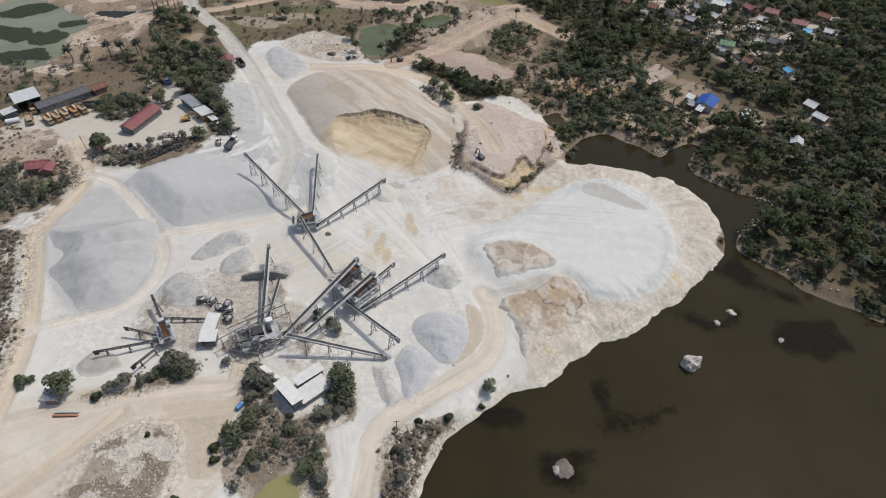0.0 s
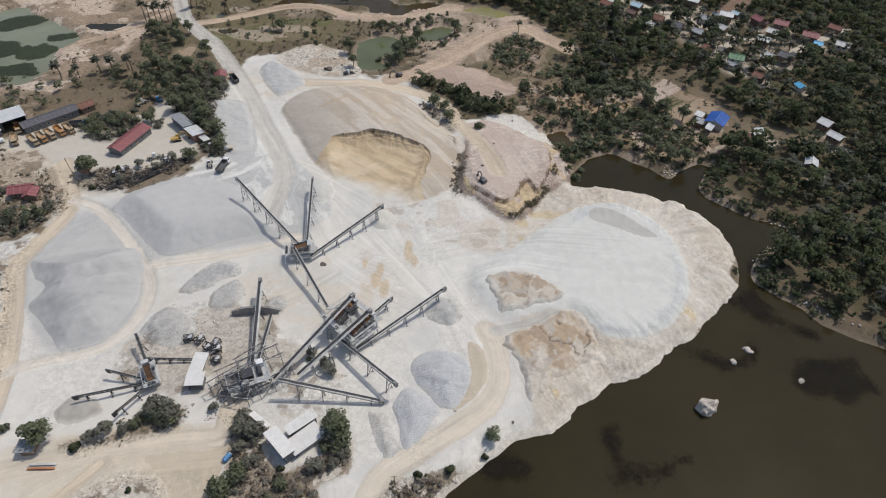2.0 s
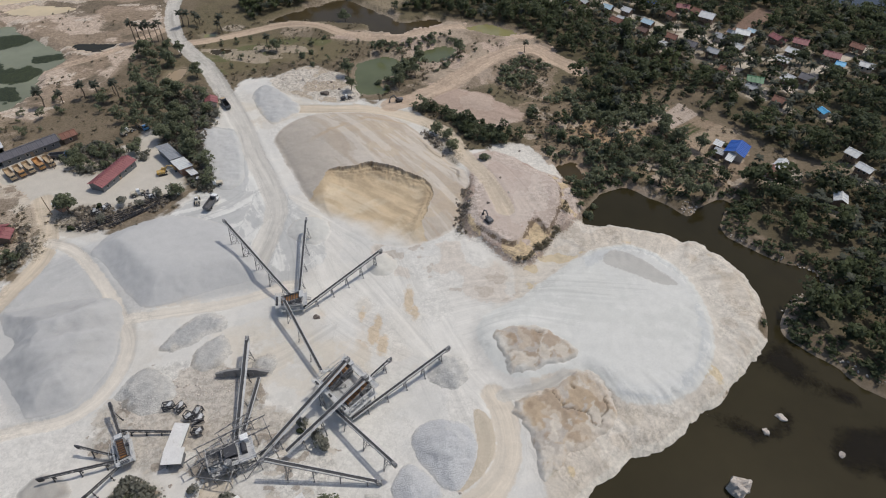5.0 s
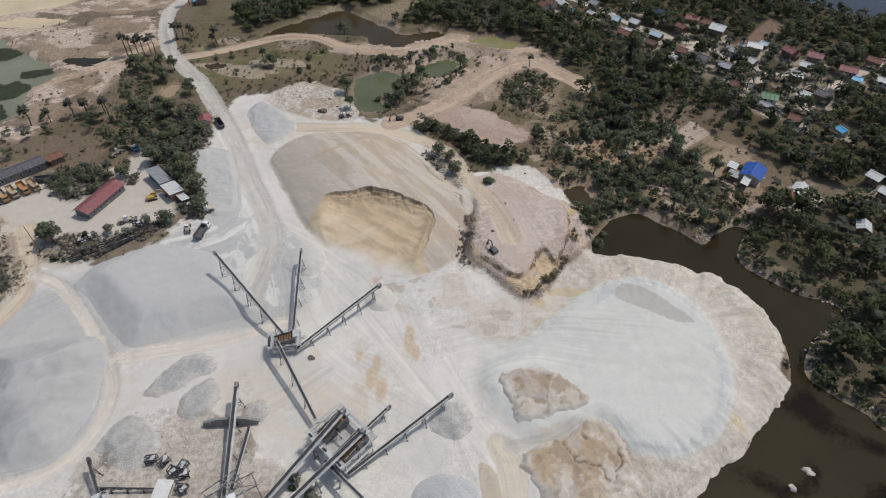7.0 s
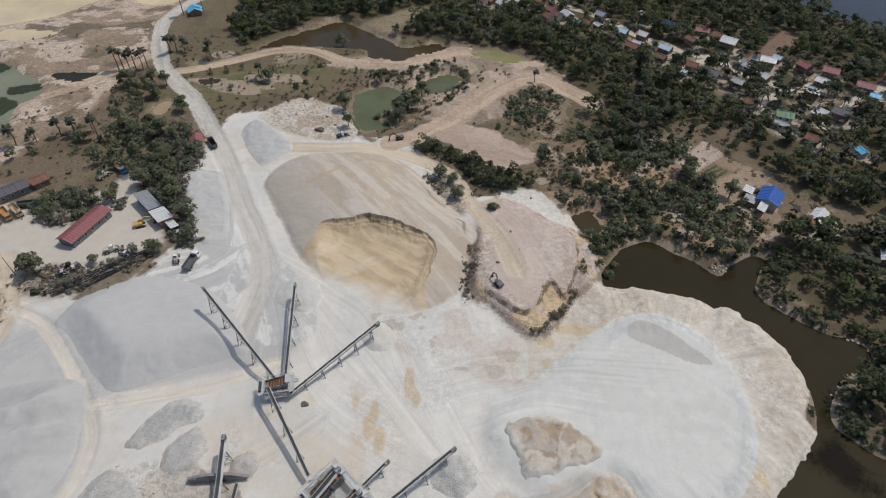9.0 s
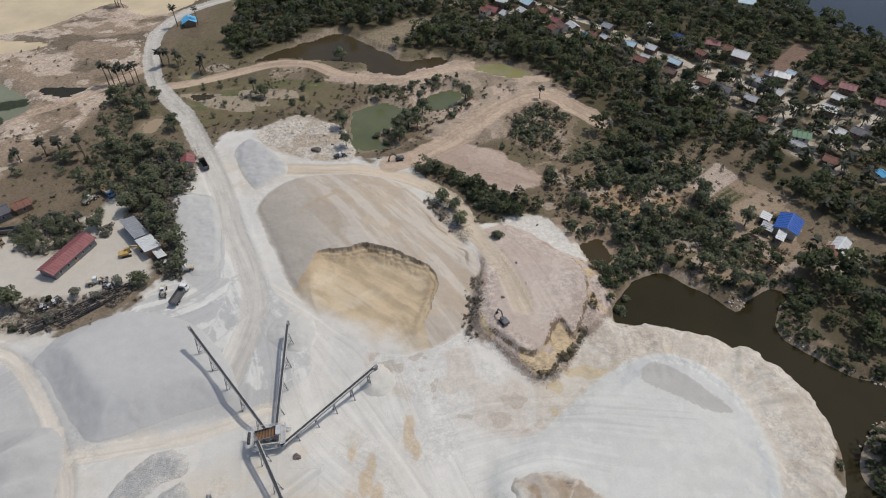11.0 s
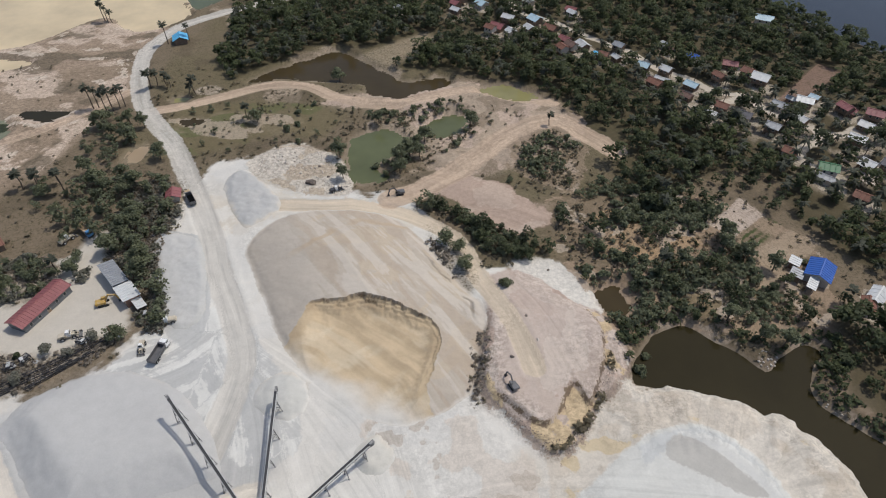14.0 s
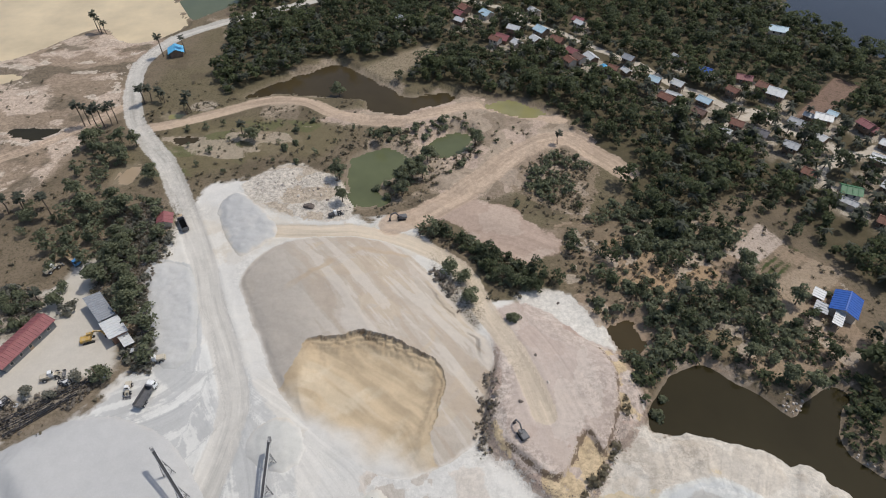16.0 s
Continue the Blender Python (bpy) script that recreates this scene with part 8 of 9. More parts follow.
def palm_shape(rng, height, fronds, length, fan):
    """Arching palm fronds: feathered blades either side of a midrib, or round fans."""
    vs, fs, ts = [], [], []
    for k in range(fronds):
        ang = 2 * math.pi * k / fronds + rng.uniform(-0.3, 0.3)
        tilt = rng.uniform(-0.5, 1.1)
        out, up = np.array([math.cos(ang), math.sin(ang), 0]), np.array([0, 0, 1.0])
        side = np.array([-math.sin(ang), math.cos(ang), 0])
        pts = []
        seg = 4
        for i in range(seg + 1):
            s = i / seg
            pts.append(np.array([0, 0, height]) + out * length * s * math.cos(tilt * 0.6) + up * length * (math.sin(tilt) * s - (0.55 if not fan else 0.15) * s * s))
        for i in range(seg):
            s0, s1 = i / seg, (i + 1) / seg
            w = (lambda s: length * (0.5 * math.sin(math.pi * (0.15 + 0.8 * s)) * s if fan else 0.2 * math.sin(math.pi * (0.12 + 0.8 * s))))
            for q in (-1, 1):
                n = len(vs)
                droop = np.array([0, 0, -0.25])
                vs += [pts[i], pts[i + 1], pts[i + 1] + q * side * w(s1) + droop * w(s1), pts[i] + q * side * w(s0) + droop * w(s0)]
                fs.append((n, n + 1, n + 2, n + 3))
                ts += [min(1, max(0, 0.35 + 0.3 * tilt + rng.uniform(-0.2, 0.2)))] * 4
    vs = np.array(vs)
    out = vs - np.array([0, 0, height - 1.2])
    out = out / np.linalg.norm(out, axis=1, keepdims=True) * 0.6 + np.array([0, 0, 0.6]) + 0.25 * np.repeat(rng.normal(size=(len(vs) // 4, 3)), 4, 0)
    fs = np.array(fs)
    face = np.cross(vs[fs[:, 1]] - vs[fs[:, 0]], vs[fs[:, 2]] - vs[fs[:, 0]])
    wrong = face[:, 2] < 0
    fs[wrong] = fs[wrong][:, ::-1]
    return vs, fs, np.array(ts), out / np.linalg.norm(out, axis=1, keepdims=True)


def make_palm(seed, label, height, fan, name):
    rng = np.random.default_rng(seed)
    ob = thing(name, label, "palm tree")
    bm = bmesh.new()
    bend = Vector((rng.uniform(-0.5, 0.5), rng.uniform(-0.5, 0.5), height * 0.5))
    tube(bm, (0, 0, -0.3), bend, 0.24, 7, 0.18)
    tube(bm, bend, (0, 0, height), 0.18, 7, 0.15)
    part("trunk", bm, BARK, ob)
    v, f, t, out = palm_shape(rng, height, 22 if fan else 16, 1.9 if fan else 3.2, fan)
    me = raw_mesh("crown", v, f)
    tint_of(me, t)
    rounded(me, out)
    mesh_part("crown", me, PALMLEAF, ob)
    return ob


def put(proto, spots, scale=(0.8, 1.2), seed=0, group=""):
    """Copies of a plant at places on the ground; the first plant itself takes the first place."""
    rr = random.Random(seed)
    for k, (x, y) in enumerate(spots):
        m = pose(x, y, gz(x, y) - 0.05, 0, 0, rr.uniform(0, 360)) @ Matrix.Scale(rr.uniform(*scale), 4)
        if k == 0:
            proto.matrix_basis = m
            o = proto
        else:
            o = copy_thing(proto, m)
            o.matrix_basis = m
        if group:
            tagged(o, group=group)


BROAD = [make_tree(100 + k, lab, h, r, LEAFMID, 900, 0.38, blobs=11) for k, (lab, h, r) in enumerate((("broad dark green leafy tree", 7.0, 3.6), ("tall dark green leafy tree", 8.5, 3.4), ("low spreading dark green tree", 5.2, 3.4)))]
SHRUBS = [make_tree(120 + k, lab, h, r, mt, 420, 0.27, "shrub", 0.05, 6, False, "shrub") for k, (lab, h, r, mt) in enumerate((("rounded dark green shrub on dry ground", 2.4, 1.8, LEAFMID), ("dust-greyed shrub beside the quarry", 2.8, 2.2, LEAFGREY), ("small green shrub on the bank", 1.6, 1.2, LEAF)))]
SUGAR = [make_palm(140, "tall sugar palm with a round fan crown", 8.5, True, "sugar_palm"), make_palm(141, "short sugar palm with a round fan crown", 6.0, True, "sugar_palm")]
COCO = [make_palm(150, "coconut palm with arching feathered fronds", 8.0, False, "coconut_palm"), make_palm(151, "young coconut palm with feathered fronds", 5.5, False, "coconut_palm")]

put(SUGAR[0], [(-135.3, 296), (-133.6, 297), (-128.9, 293.6), (-127, 294.8), (-124.8, 296.2), (-123.4, 297.9), (-162.5, 379), (-164.5, 380.5), (-124.6, 354.4), (-115.6, 357.4), (64.0, 202.1), (-122.4, 242.3)], (0.9, 1.15), 1)
put(SUGAR[1], [(-150.4, 238), (-144, 240.2), (-137, 244), (-133, 247), (-131, 244), (-126, 247), (-161, 380.2), (-118, 312), (-116, 314), (-112, 314), (-110, 312.4), (-99, 305), (-98, 307), (-72, 287), (44.4, 281), (-108, 206)], (0.8, 1.2), 2)
GREYTREE = make_tree(110, "dust-greyed leafy tree beside the workshop", 4.6, 3.0, LEAFGREY, 800, 0.34, blobs=9, low=0.1)
put(GREYTREE, [(-40.5, 77.4), (-41.0, 80.6), (-38.4, 78.6), (-59.4, 82.6), (-61.4, 84.0), (-20.4, 76.4)], (0.8, 1.1), 12)
put(BROAD[0], [(-84.3, 77.9), (-20.6, 78.8), (-6.4, 268), (-8.6, 262), (-67.9, 285), (-40.6, 320.5), (-97, 261), (-106, 250), (-100, 244), (-113, 246), (-98, 232),
               (-95, 222), (-89, 216), (-91, 224), (-85, 208), (-83, 203), (-96, 214), (-113, 173.8)], (0.75, 1.1), 3)
put(BROAD[1], [(-102, 240), (-94, 228), (-108, 242), (-118, 252), (-110, 282), (-116, 284), (-120, 276), (-126, 282), (-112, 272), (-5, 262), (-3.4, 271), (-33.5, 262), (-31, 249), (-12, 258), (-11.5, 252), (-21, 284), (14, 281), (72, 206), (86, 212), (88, 217), (91, 208), (98, 204), (78, 186), (85, 180), (90, 178)], (0.7, 1.0), 4)
put(BROAD[2], [(-40.5, 68.4), (-43.0, 64.4), (-19.4, 75.2), (-26.0, 57), (-58.8, 81.4), (-118, 206), (-114, 203), (-124, 204), (-120, 199), (-103.4, 206), (-104.6, 211), (-112, 219), (-121, 233), (-128, 240), (14.2, 76.2), (-81.6, 181.6), (-85, 233), (7, 214), (9, 206), (3, 217)], (0.5, 0.85), 5)
put(SHRUBS[0], [(-95.4, 79.6), (-94, 80.4), (-62, 82.4), (-65.6, 80.8), (-22.6, 74.4), (-31, 66.5), (-33, 63), (-20.6, 257), (-16.7, 252.8), (-49.8, 271), (-55.4, 279.4), (-52, 283), (20, 198), (25, 212), (18.8, 198.6), (26, 247), (-120, 202), (-116, 209), (-111, 198), (-24, 60), (-38, 60),
                (51.5, 171.5), (54, 176), (-48, 298), (-54, 292), (2, 296), (-1, 276), (12, 276)], (0.7, 1.3), 6)
put(SHRUBS[1], [(-38.6, 79.6), (-37.6, 76), (-41, 74.4), (-38.4, 71.4), (-18.6, 73), (-20.5, 70.6), (-24.4, 69.6), (-67.6, 79.6), (-71, 78.6), (-74, 77.4), (-48.8, 84.6), (-28.4, 99.0), (-25.6, 96.4), (-24.2, 93.8), (-22.6, 55), (-23.6, 63), (-27, 63.6), (-6, 55), (-5, 60), (-88, 181.6), (-92, 176.4), (-97, 177.4), (-101, 169)], (0.7, 1.25), 7)
put(SHRUBS[2], [(-46.8, 62.6), (-46, 60), (-52, 52), (-29.2, 97.6), (-7.5, 61), (-2.5, 67.6), (4, 69), (-31.6, 70), (12, 72.4), (-45, 66.6), (-62, 66), (-77, 75.6), (-109, 166), (-104.5, 176), (-78.4, 188), (-75, 191), (-73.6, 193), (-57.6, 82)], (0.6, 1.2), 8)
put(COCO[0], [(128, 258), (133, 262), (140, 262), (146, 258), (148, 244), (127, 244), (122, 252), (145, 275), (157, 262), (163, 258), (171, 262), (116, 282), (126, 296), (131, 286), (119, 300), (146, 300), (154, 288), (135, 280), (124, 312), (113, 318)], (0.55, 0.85), 9)
put(COCO[1], [(131, 254), (138, 256), (142, 246), (150, 238), (133, 238), (119, 262), (112, 282), (108, 294), (126, 276), (140, 284), (100, 306), (118, 322), (88, 320), (150, 270), (160, 244)], (0.55, 0.9), 10)

# woodland: thousands of plants no one could count, as joined growth
GAPS = [([(-33, 340), (-21, 354), (-3, 369), (2, 360), (-8, 343), (-20, 330)], 0), ([(138, 297), (175, 334), (181, 325), (146, 295)], 0), ([(14, 366), (22, 370), (24, 360), (16, 356)], 0), ([(97, 158), (104, 151), (114, 145), (120, 149), (109, 157), (100, 165)], 0), ([(96, 120), (104, 110), (118, 100), (126, 99), (113, 111), (101, 123)], 0),
        ([(86, 224), (102, 238), (106, 229), (92, 218)], 0), ([(92, 217.5), (106, 228.5), (110, 225), (96, 212)], 0), ([(95, 211), (112, 222), (116, 216), (104, 204), (93, 198)], 0)]
ALLHOUSES = [(x, y, r + 1.0) for x, y, r in HOUSE_YARDS] + [(110.4, 202.2, 7), (-119, 356, 5), (106, 197, 3), (-129.6, 161.5, 6.5), (-126, 160, 5), (-115.6, 175.6, 3), (-105.6, 190, 8.5), (-90, 201, 7), (-83.6, 195, 6), (-85.2, 238, 4.5), (-107, 221.5, 3.5), (-111, 218, 3.5)]


def clear_of(x, y, margin=1.0):
    ok = np.ones(x.shape, bool)
    for hx, hy, r in ALLHOUSES:
        ok &= np.hypot(x - hx, (y - hy + 1.2)) > r + margin - 0.6
    for loop, _ in GAPS:
        ok &= inside(loop, x, y, 5) < 0
    for line in TRAILS:
        ok &= along(line, x, y, 6)[0] > 2.6
    for line, half in ROADS.values():
        ok &= along(line, x, y, 10)[0] > half + 1.5
    for loop, _ in PONDS.values():
        ok &= inside(loop, x, y, 6) < -1.5
    ok &= inside(LAKE, x, y, 8) < -1.0
    return ok


def scatter(rng, loop, spacing, jitter=0.45):
    p = np.array(loop)
    lo, hi = p.min(0), p.max(0)
    gx, gy = np.meshgrid(np.arange(lo[0], hi[0], spacing), np.arange(lo[1], hi[1], spacing), indexing="ij")
    gx, gy = gx.ravel() + rng.uniform(-jitter, jitter, gx.size) * spacing, gy.ravel() + rng.uniform(-jitter, jitter, gy.size) * spacing
    k = inside(loop, gx, gy, 5) > 0
    return gx[k], gy[k]


def grown(name, label, category, mat, shapes, x, y, scales, rng, tones):
    """Joins many plants from a few shapes into one growth."""
    vs, fs, ts, ns, n = [], [], [], [], 0
    z = ground_z(x, y) - 0.1
    kinds = rng.integers(0, len(shapes), len(x))
    for k in range(len(x)):
        v, f, t, out = shapes[kinds[k]]
        a = rng.uniform(0, 2 * math.pi)
        c, s = math.cos(a), math.sin(a)
        ns.append(np.stack([c * out[:, 0] - s * out[:, 1], s * out[:, 0] + c * out[:, 1], out[:, 2]], 1))
        c, s = c * scales[k], s * scales[k]
        vs.append(np.stack([x[k] + c * v[:, 0] - s * v[:, 1], y[k] + s * v[:, 0] + c * v[:, 1], z[k] + v[:, 2] * scales[k]], 1))
        fs.append(f + n)
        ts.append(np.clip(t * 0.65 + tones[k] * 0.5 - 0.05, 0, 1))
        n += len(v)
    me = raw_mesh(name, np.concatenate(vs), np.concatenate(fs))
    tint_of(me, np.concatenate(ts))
    rounded(me, np.concatenate(ns))
    me.materials.append(mat)
    return tagged(new(name, me), label, category, kind="stuff")


rng = np.random.default_rng(21)
tree_shapes = [crown_shape(rng, h, r, 7, 185, 0.5, 0.15) for h, r in ((6.5, 3.4), (7.5, 3.6), (5.5, 3.0), (4.5, 2.8), (8.0, 3.2))]
px, py = np.concatenate([np.stack(scatter(rng, loop, 4.6)) for loop in FOREST], 1)
ok = clear_of(px, py) & (fbm(px, py, 26, 3, 77) > -0.62)
village_in = inside(smooth_loop([(90, 236), (120, 225), (170, 240), (200, 280), (170, 310), (120, 330), (80, 350), (40, 410), (0, 410), (10, 380), (60, 350), (95, 300), (118, 262)]), px, py, 40)
ok &= (village_in < 0) | (rng.uniform(size=len(px)) < 0.72)
px, py = px[ok], py[ok]
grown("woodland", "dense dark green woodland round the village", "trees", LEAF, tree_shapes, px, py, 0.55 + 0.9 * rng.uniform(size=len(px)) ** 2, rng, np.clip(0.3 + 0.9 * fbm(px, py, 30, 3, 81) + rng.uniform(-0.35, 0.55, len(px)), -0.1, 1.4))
palm_shapes = [palm_shape(np.random.default_rng(k), h, 15, 3.0, False) for k, h in ((1, 6.5), (2, 8.0), (3, 5.0))] + [palm_shape(np.random.default_rng(5), 7.0, 20, 1.9, True)]
qx, qy = np.concatenate([np.stack(scatter(rng, loop, 6.2)) for loop in FOREST], 1)
ok = clear_of(qx, qy, 0.0) & ((fbm(qx, qy, 34, 3, 91) > -0.05) | (inside(smooth_loop([(90, 236), (170, 240), (200, 280), (120, 330), (40, 410), (0, 410), (60, 350), (95, 300)]), qx, qy, 40) > 0))
qx, qy = qx[ok], qy[ok]
grown("palm_grove", "many palms standing between the village houses", "palm trees", PALMLEAF, palm_shapes, qx, qy, rng.uniform(0.45, 0.85, len(qx)), rng, rng.uniform(0, 0.8, len(qx)))

# scattered scrub trees on the dry ground
OPEN = [([(37, 233), (63, 238), (91, 236), (108, 216), (112, 196), (100, 184), (77, 184), (60, 188), (48, 178), (44, 192), (36, 214)], 5.8, 0.62), ([(-7, 240), (10, 231), (27, 220), (37, 214), (29, 208), (17, 210), (4, 224), (-6, 231)], 3.0, 0.7),
        ([(21, 266), (43, 284), (57, 271), (46, 240), (36, 246)], 8.0, 0.5), ([(76, 234), (98, 250), (118, 249), (114, 230), (106, 231), (100, 240), (84, 226)], 4.2, 0.6), ([(-104, 330), (-60, 296), (-30, 296), (-20, 262), (-40, 268), (-96, 262), (-110, 290)], 11, 0.42), ([(-20, 296), (14, 300), (46, 294), (30, 276), (10, 266), (-6, 250)], 8, 0.4),
        ([(-160, 236), (-122, 262), (-104, 256), (-104, 226), (-120, 222), (-160, 226)], 9, 0.5), ([(-200, 150), (-150, 190), (-160, 206), (-130, 220), (-150, 232), (-220, 240)], 6.5, 0.6), ([(-146, 160), (-116, 165), (-113, 152), (-122, 142), (-146, 132)], 4.0, 0.6),
        ([(-130, 204), (-118, 214), (-106, 204), (-109, 196), (-119, 193)], 3.2, 0.5), ([(-102, 247), (-88, 250), (-82, 238), (-80, 214), (-70, 188), (-76, 184), (-86, 199), (-99, 216), (-116, 222), (-124, 240)], 3.8, 0.72), ([(-132, 276), (-128, 290), (-113, 285), (-105, 266), (-112, 256), (-125, 262)], 3.6, 0.62)]
sx, sy, sc = [], [], []
for loop, gap, size in OPEN:
    a, b = scatter(rng, smooth_loop(loop, 2), gap)
    keep = clear_of(a, b) & (rng.uniform(size=len(a)) < 0.8)
    sx.append(a[keep]), sy.append(b[keep]), sc.append(rng.uniform(0.5, 1.3, keep.sum()) * size)
sx, sy, sc = map(np.concatenate, (sx, sy, sc))
for part_of, mat, label in ((sx < 0, LEAFMID, "scattered olive-green trees on dry ground by the yard"), (sx >= 0, LEAF, "scattered small dark green trees on dry ground")):
    grown("scrub_trees", label, "trees", mat, tree_shapes, sx[part_of], sy[part_of], sc[part_of], rng, rng.uniform(0, 0.8, part_of.sum()))

# low dry scrub and weeds
tuft_shapes = [crown_shape(rng, h, r, 3, 11, 0.24, 0.0) for h, r in ((0.7, 0.7), (0.9, 1.0), (0.5, 0.6))]
n = 50000
wx, wy = rng.uniform(-235, 250, n), rng.uniform(42, 330, n)
keep = (rng.uniform(size=n) < 0.6 * field_at(scrub, wx, wy) * (0.25 + step(-0.2, 0.4, fbm(wx, wy, 12, 3, 95)))) & (inside(LAKE, wx, wy, 4) < -0.8)
for loop in FOREST:
    keep &= inside(loop, wx, wy, 5) < 0
wx, wy = wx[keep], wy[keep]
grown("dry_scrub", "low dry brown scrub and weeds on bare ground", "scrub", DRYLEAF, tuft_shapes, wx, wy, rng.uniform(0.5, 1.6, len(wx)), rng, rng.uniform(0, 1, len(wx)))
vx, vy = [], []
for loop in BROWNVEG:
    a, b = scatter(rng, loop, 1.05)
    vx.append(a), vy.append(b)
vx, vy = np.concatenate(vx), np.concatenate(vy)
keep = (fbm(vx, vy, 7, 3, 97) > -0.25) & (inside(LAKE, vx, vy, 4) < -0.8) & clear_of(vx, vy)
for line, half in ROADS.values():
    keep &= along(line, vx, vy, 8)[0] > half + 0.5
vx, vy = vx[keep], vy[keep]
grown("dusty_scrub", "grey dusty scrub on banks round the quarry", "scrub", DUSTSCRUB, tuft_shapes, vx, vy, rng.uniform(0.7, 1.9, len(vx)), rng, rng.uniform(0, 0.8, len(vx)))
# bushes that overhang the lake's wooded banks
bx, by = rng.uniform(44, 150, 9000), rng.uniform(90, 196, 9000)
near = field_at(lake_in, bx, by)
keep = (near > -7) & (near < -0.9) & (field_at(site_mask, bx, by) < 0.2) & (fbm(bx, by, 10, 3, 96) > -0.25) & ((inside(EASTBANK, bx, by) > -2) | (by > 169)) & (rng.uniform(size=9000) < 0.7)
bx, by = bx[keep], by[keep]
grown("bank_scrub", "green bushes along the lake's east bank", "scrub", LEAF, tuft_shapes, bx, by, rng.uniform(1.0, 2.6, len(bx)), rng, rng.uniform(0, 0.8, len(bx)))
# brown thickets between the bare ground and the trees
THICKETS = [([(37, 234), (63, 238), (91, 236), (112, 216), (112, 196), (100, 184), (77, 184), (60, 187), (50, 176), (44, 192), (40, 200), (38, 214)], 2.3), ([(-7, 240), (10, 231), (27, 220), (37, 214), (29, 208), (17, 210), (4, 224), (-6, 231)], 1.7), ([(21, 266), (43, 284), (57, 271), (46, 240), (36, 246)], 1.7),
            ([(-24, 246), (-10, 250), (6, 262), (20, 280), (10, 298), (-14, 300), (-34, 284), (-36, 262)], 2.4), ([(10, 178), (13, 164), (21, 153), (27, 148), (36, 155), (42, 164), (47, 177), (44, 178), (36, 160), (27, 151), (20, 156), (14, 166)], 0.75)]
tx, ty = np.concatenate([np.stack(scatter(rng, loop, gap)) for loop, gap in THICKETS], 1)
keep = clear_of(tx, ty, 0.0) & (fbm(tx, ty, 11, 3, 98) > -0.2) & (inside(PINKFIELD, tx, ty, 4) < 0) & (inside(WHITEPATCH, tx, ty, 4) < 0)
tx, ty = tx[keep], ty[keep]
grown("brown_thicket", "dense brown and olive brush beside the quarry", "scrub", DRYLEAF, tuft_shapes, tx, ty, rng.uniform(0.7, 2.2, len(tx)), rng, rng.uniform(0, 1, len(tx)))
# low rounded bushes, in patches, on the brown ground round the pit and ponds
bush_shapes = [crown_shape(rng, h, r, 4, 60, 0.42, 0.05) for h, r in ((1.6, 1.5), (2.2, 1.9), (1.2, 1.2))]
gx, gy = np.concatenate([np.stack(scatter(rng, loop, gap)) for loop, gap in ((THICKETS[0][0], 2.1), (THICKETS[1][0], 1.9), (THICKETS[2][0], 2.3), (THICKETS[3][0], 3.2), ([(63, 238), (76, 228), (84, 240), (98, 250), (90, 258), (70, 262)], 2.4), ([(36, 214), (48, 240), (62, 256), (66, 240), (50, 226)], 2.2))], 1)
keep = clear_of(gx, gy, 0.0) & (fbm(gx, gy, 13, 4, 104) > 0.04) & (inside(PINKFIELD, gx, gy, 4) < 0) & (inside(WHITEPATCH, gx, gy, 4) < 0) & (field_at(pink_in, gx, gy) < -1)
gx, gy = gx[keep], gy[keep]
grown("green_brush", "patches of low green bushes on brown earth", "bushes", LEAFMID, bush_shapes, gx, gy, rng.uniform(0.6, 1.5, len(gx)), rng, rng.uniform(-0.1, 0.7, len(gx)))
# low dust-greyed bushes in the yard and round its sheds
gx, gy = np.concatenate([np.stack(scatter(rng, loop, gap)) for loop, gap in ((BROWNVEG[4], 1.5), (BROWNVEG[9], 1.9), ([(-104, 200), (-99, 214), (-95, 214), (-98, 200)], 1.8), (BROWNVEG[8], 2.0), (BROWNVEG[1], 1.7), (BROWNVEG[0], 3.2))], 1)
keep = clear_of(gx, gy, 0.0) & (fbm(gx, gy, 9, 4, 106) > -0.12)
gx, gy = gx[keep], gy[keep]
grown("dusty_bushes", "low dust-greyed green bushes round the yard", "bushes", LEAFGREY, bush_shapes, gx, gy, rng.uniform(0.5, 1.25, len(gx)), rng, rng.uniform(-0.1, 0.7, len(gx)))
# dark weed mats floating on the pond
wm = [([(-222, 262), (-205, 268), (-190, 262), (-182, 268), (-196, 278), (-218, 276)], 1), ([(-186, 268), (-174, 272), (-168, 266), (-176, 260)], 2), ([(-186, 252), (-172, 256), (-166, 248), (-176, 243), (-186, 246)], 3), ([(-210, 296), (-196, 306), (-184, 300), (-198, 290)], 4), ([(-178, 284), (-170, 288), (-166, 282), (-174, 279)], 5)]
for loop, sd in wm:
    loop = smooth_loop(loop)
    gx, gy = np.meshgrid(np.arange(loop[:, 0].min() - 4, loop[:, 0].max() + 4, 0.6), np.arange(loop[:, 1].min() - 4, loop[:, 1].max() + 4, 0.6), indexing="ij")
    s = inside(loop, gx, gy) + 5.5 * fbm(gx, gy, 8, 5, sd) + 0.8
    me, used = sheet("weed_mat", np.stack([gx, gy, 0.44 + 0.06 * np.clip(s, -1, 3)], -1).reshape(-1, 3), *gx.shape, keep=s > 0)
    tint_of(me, rng.uniform(0, 0.5, len(used)))
    me.materials.append(LEAF)
    tagged(new("weed_mat", me), "dark green floating weed mat on the pond", "water weed")

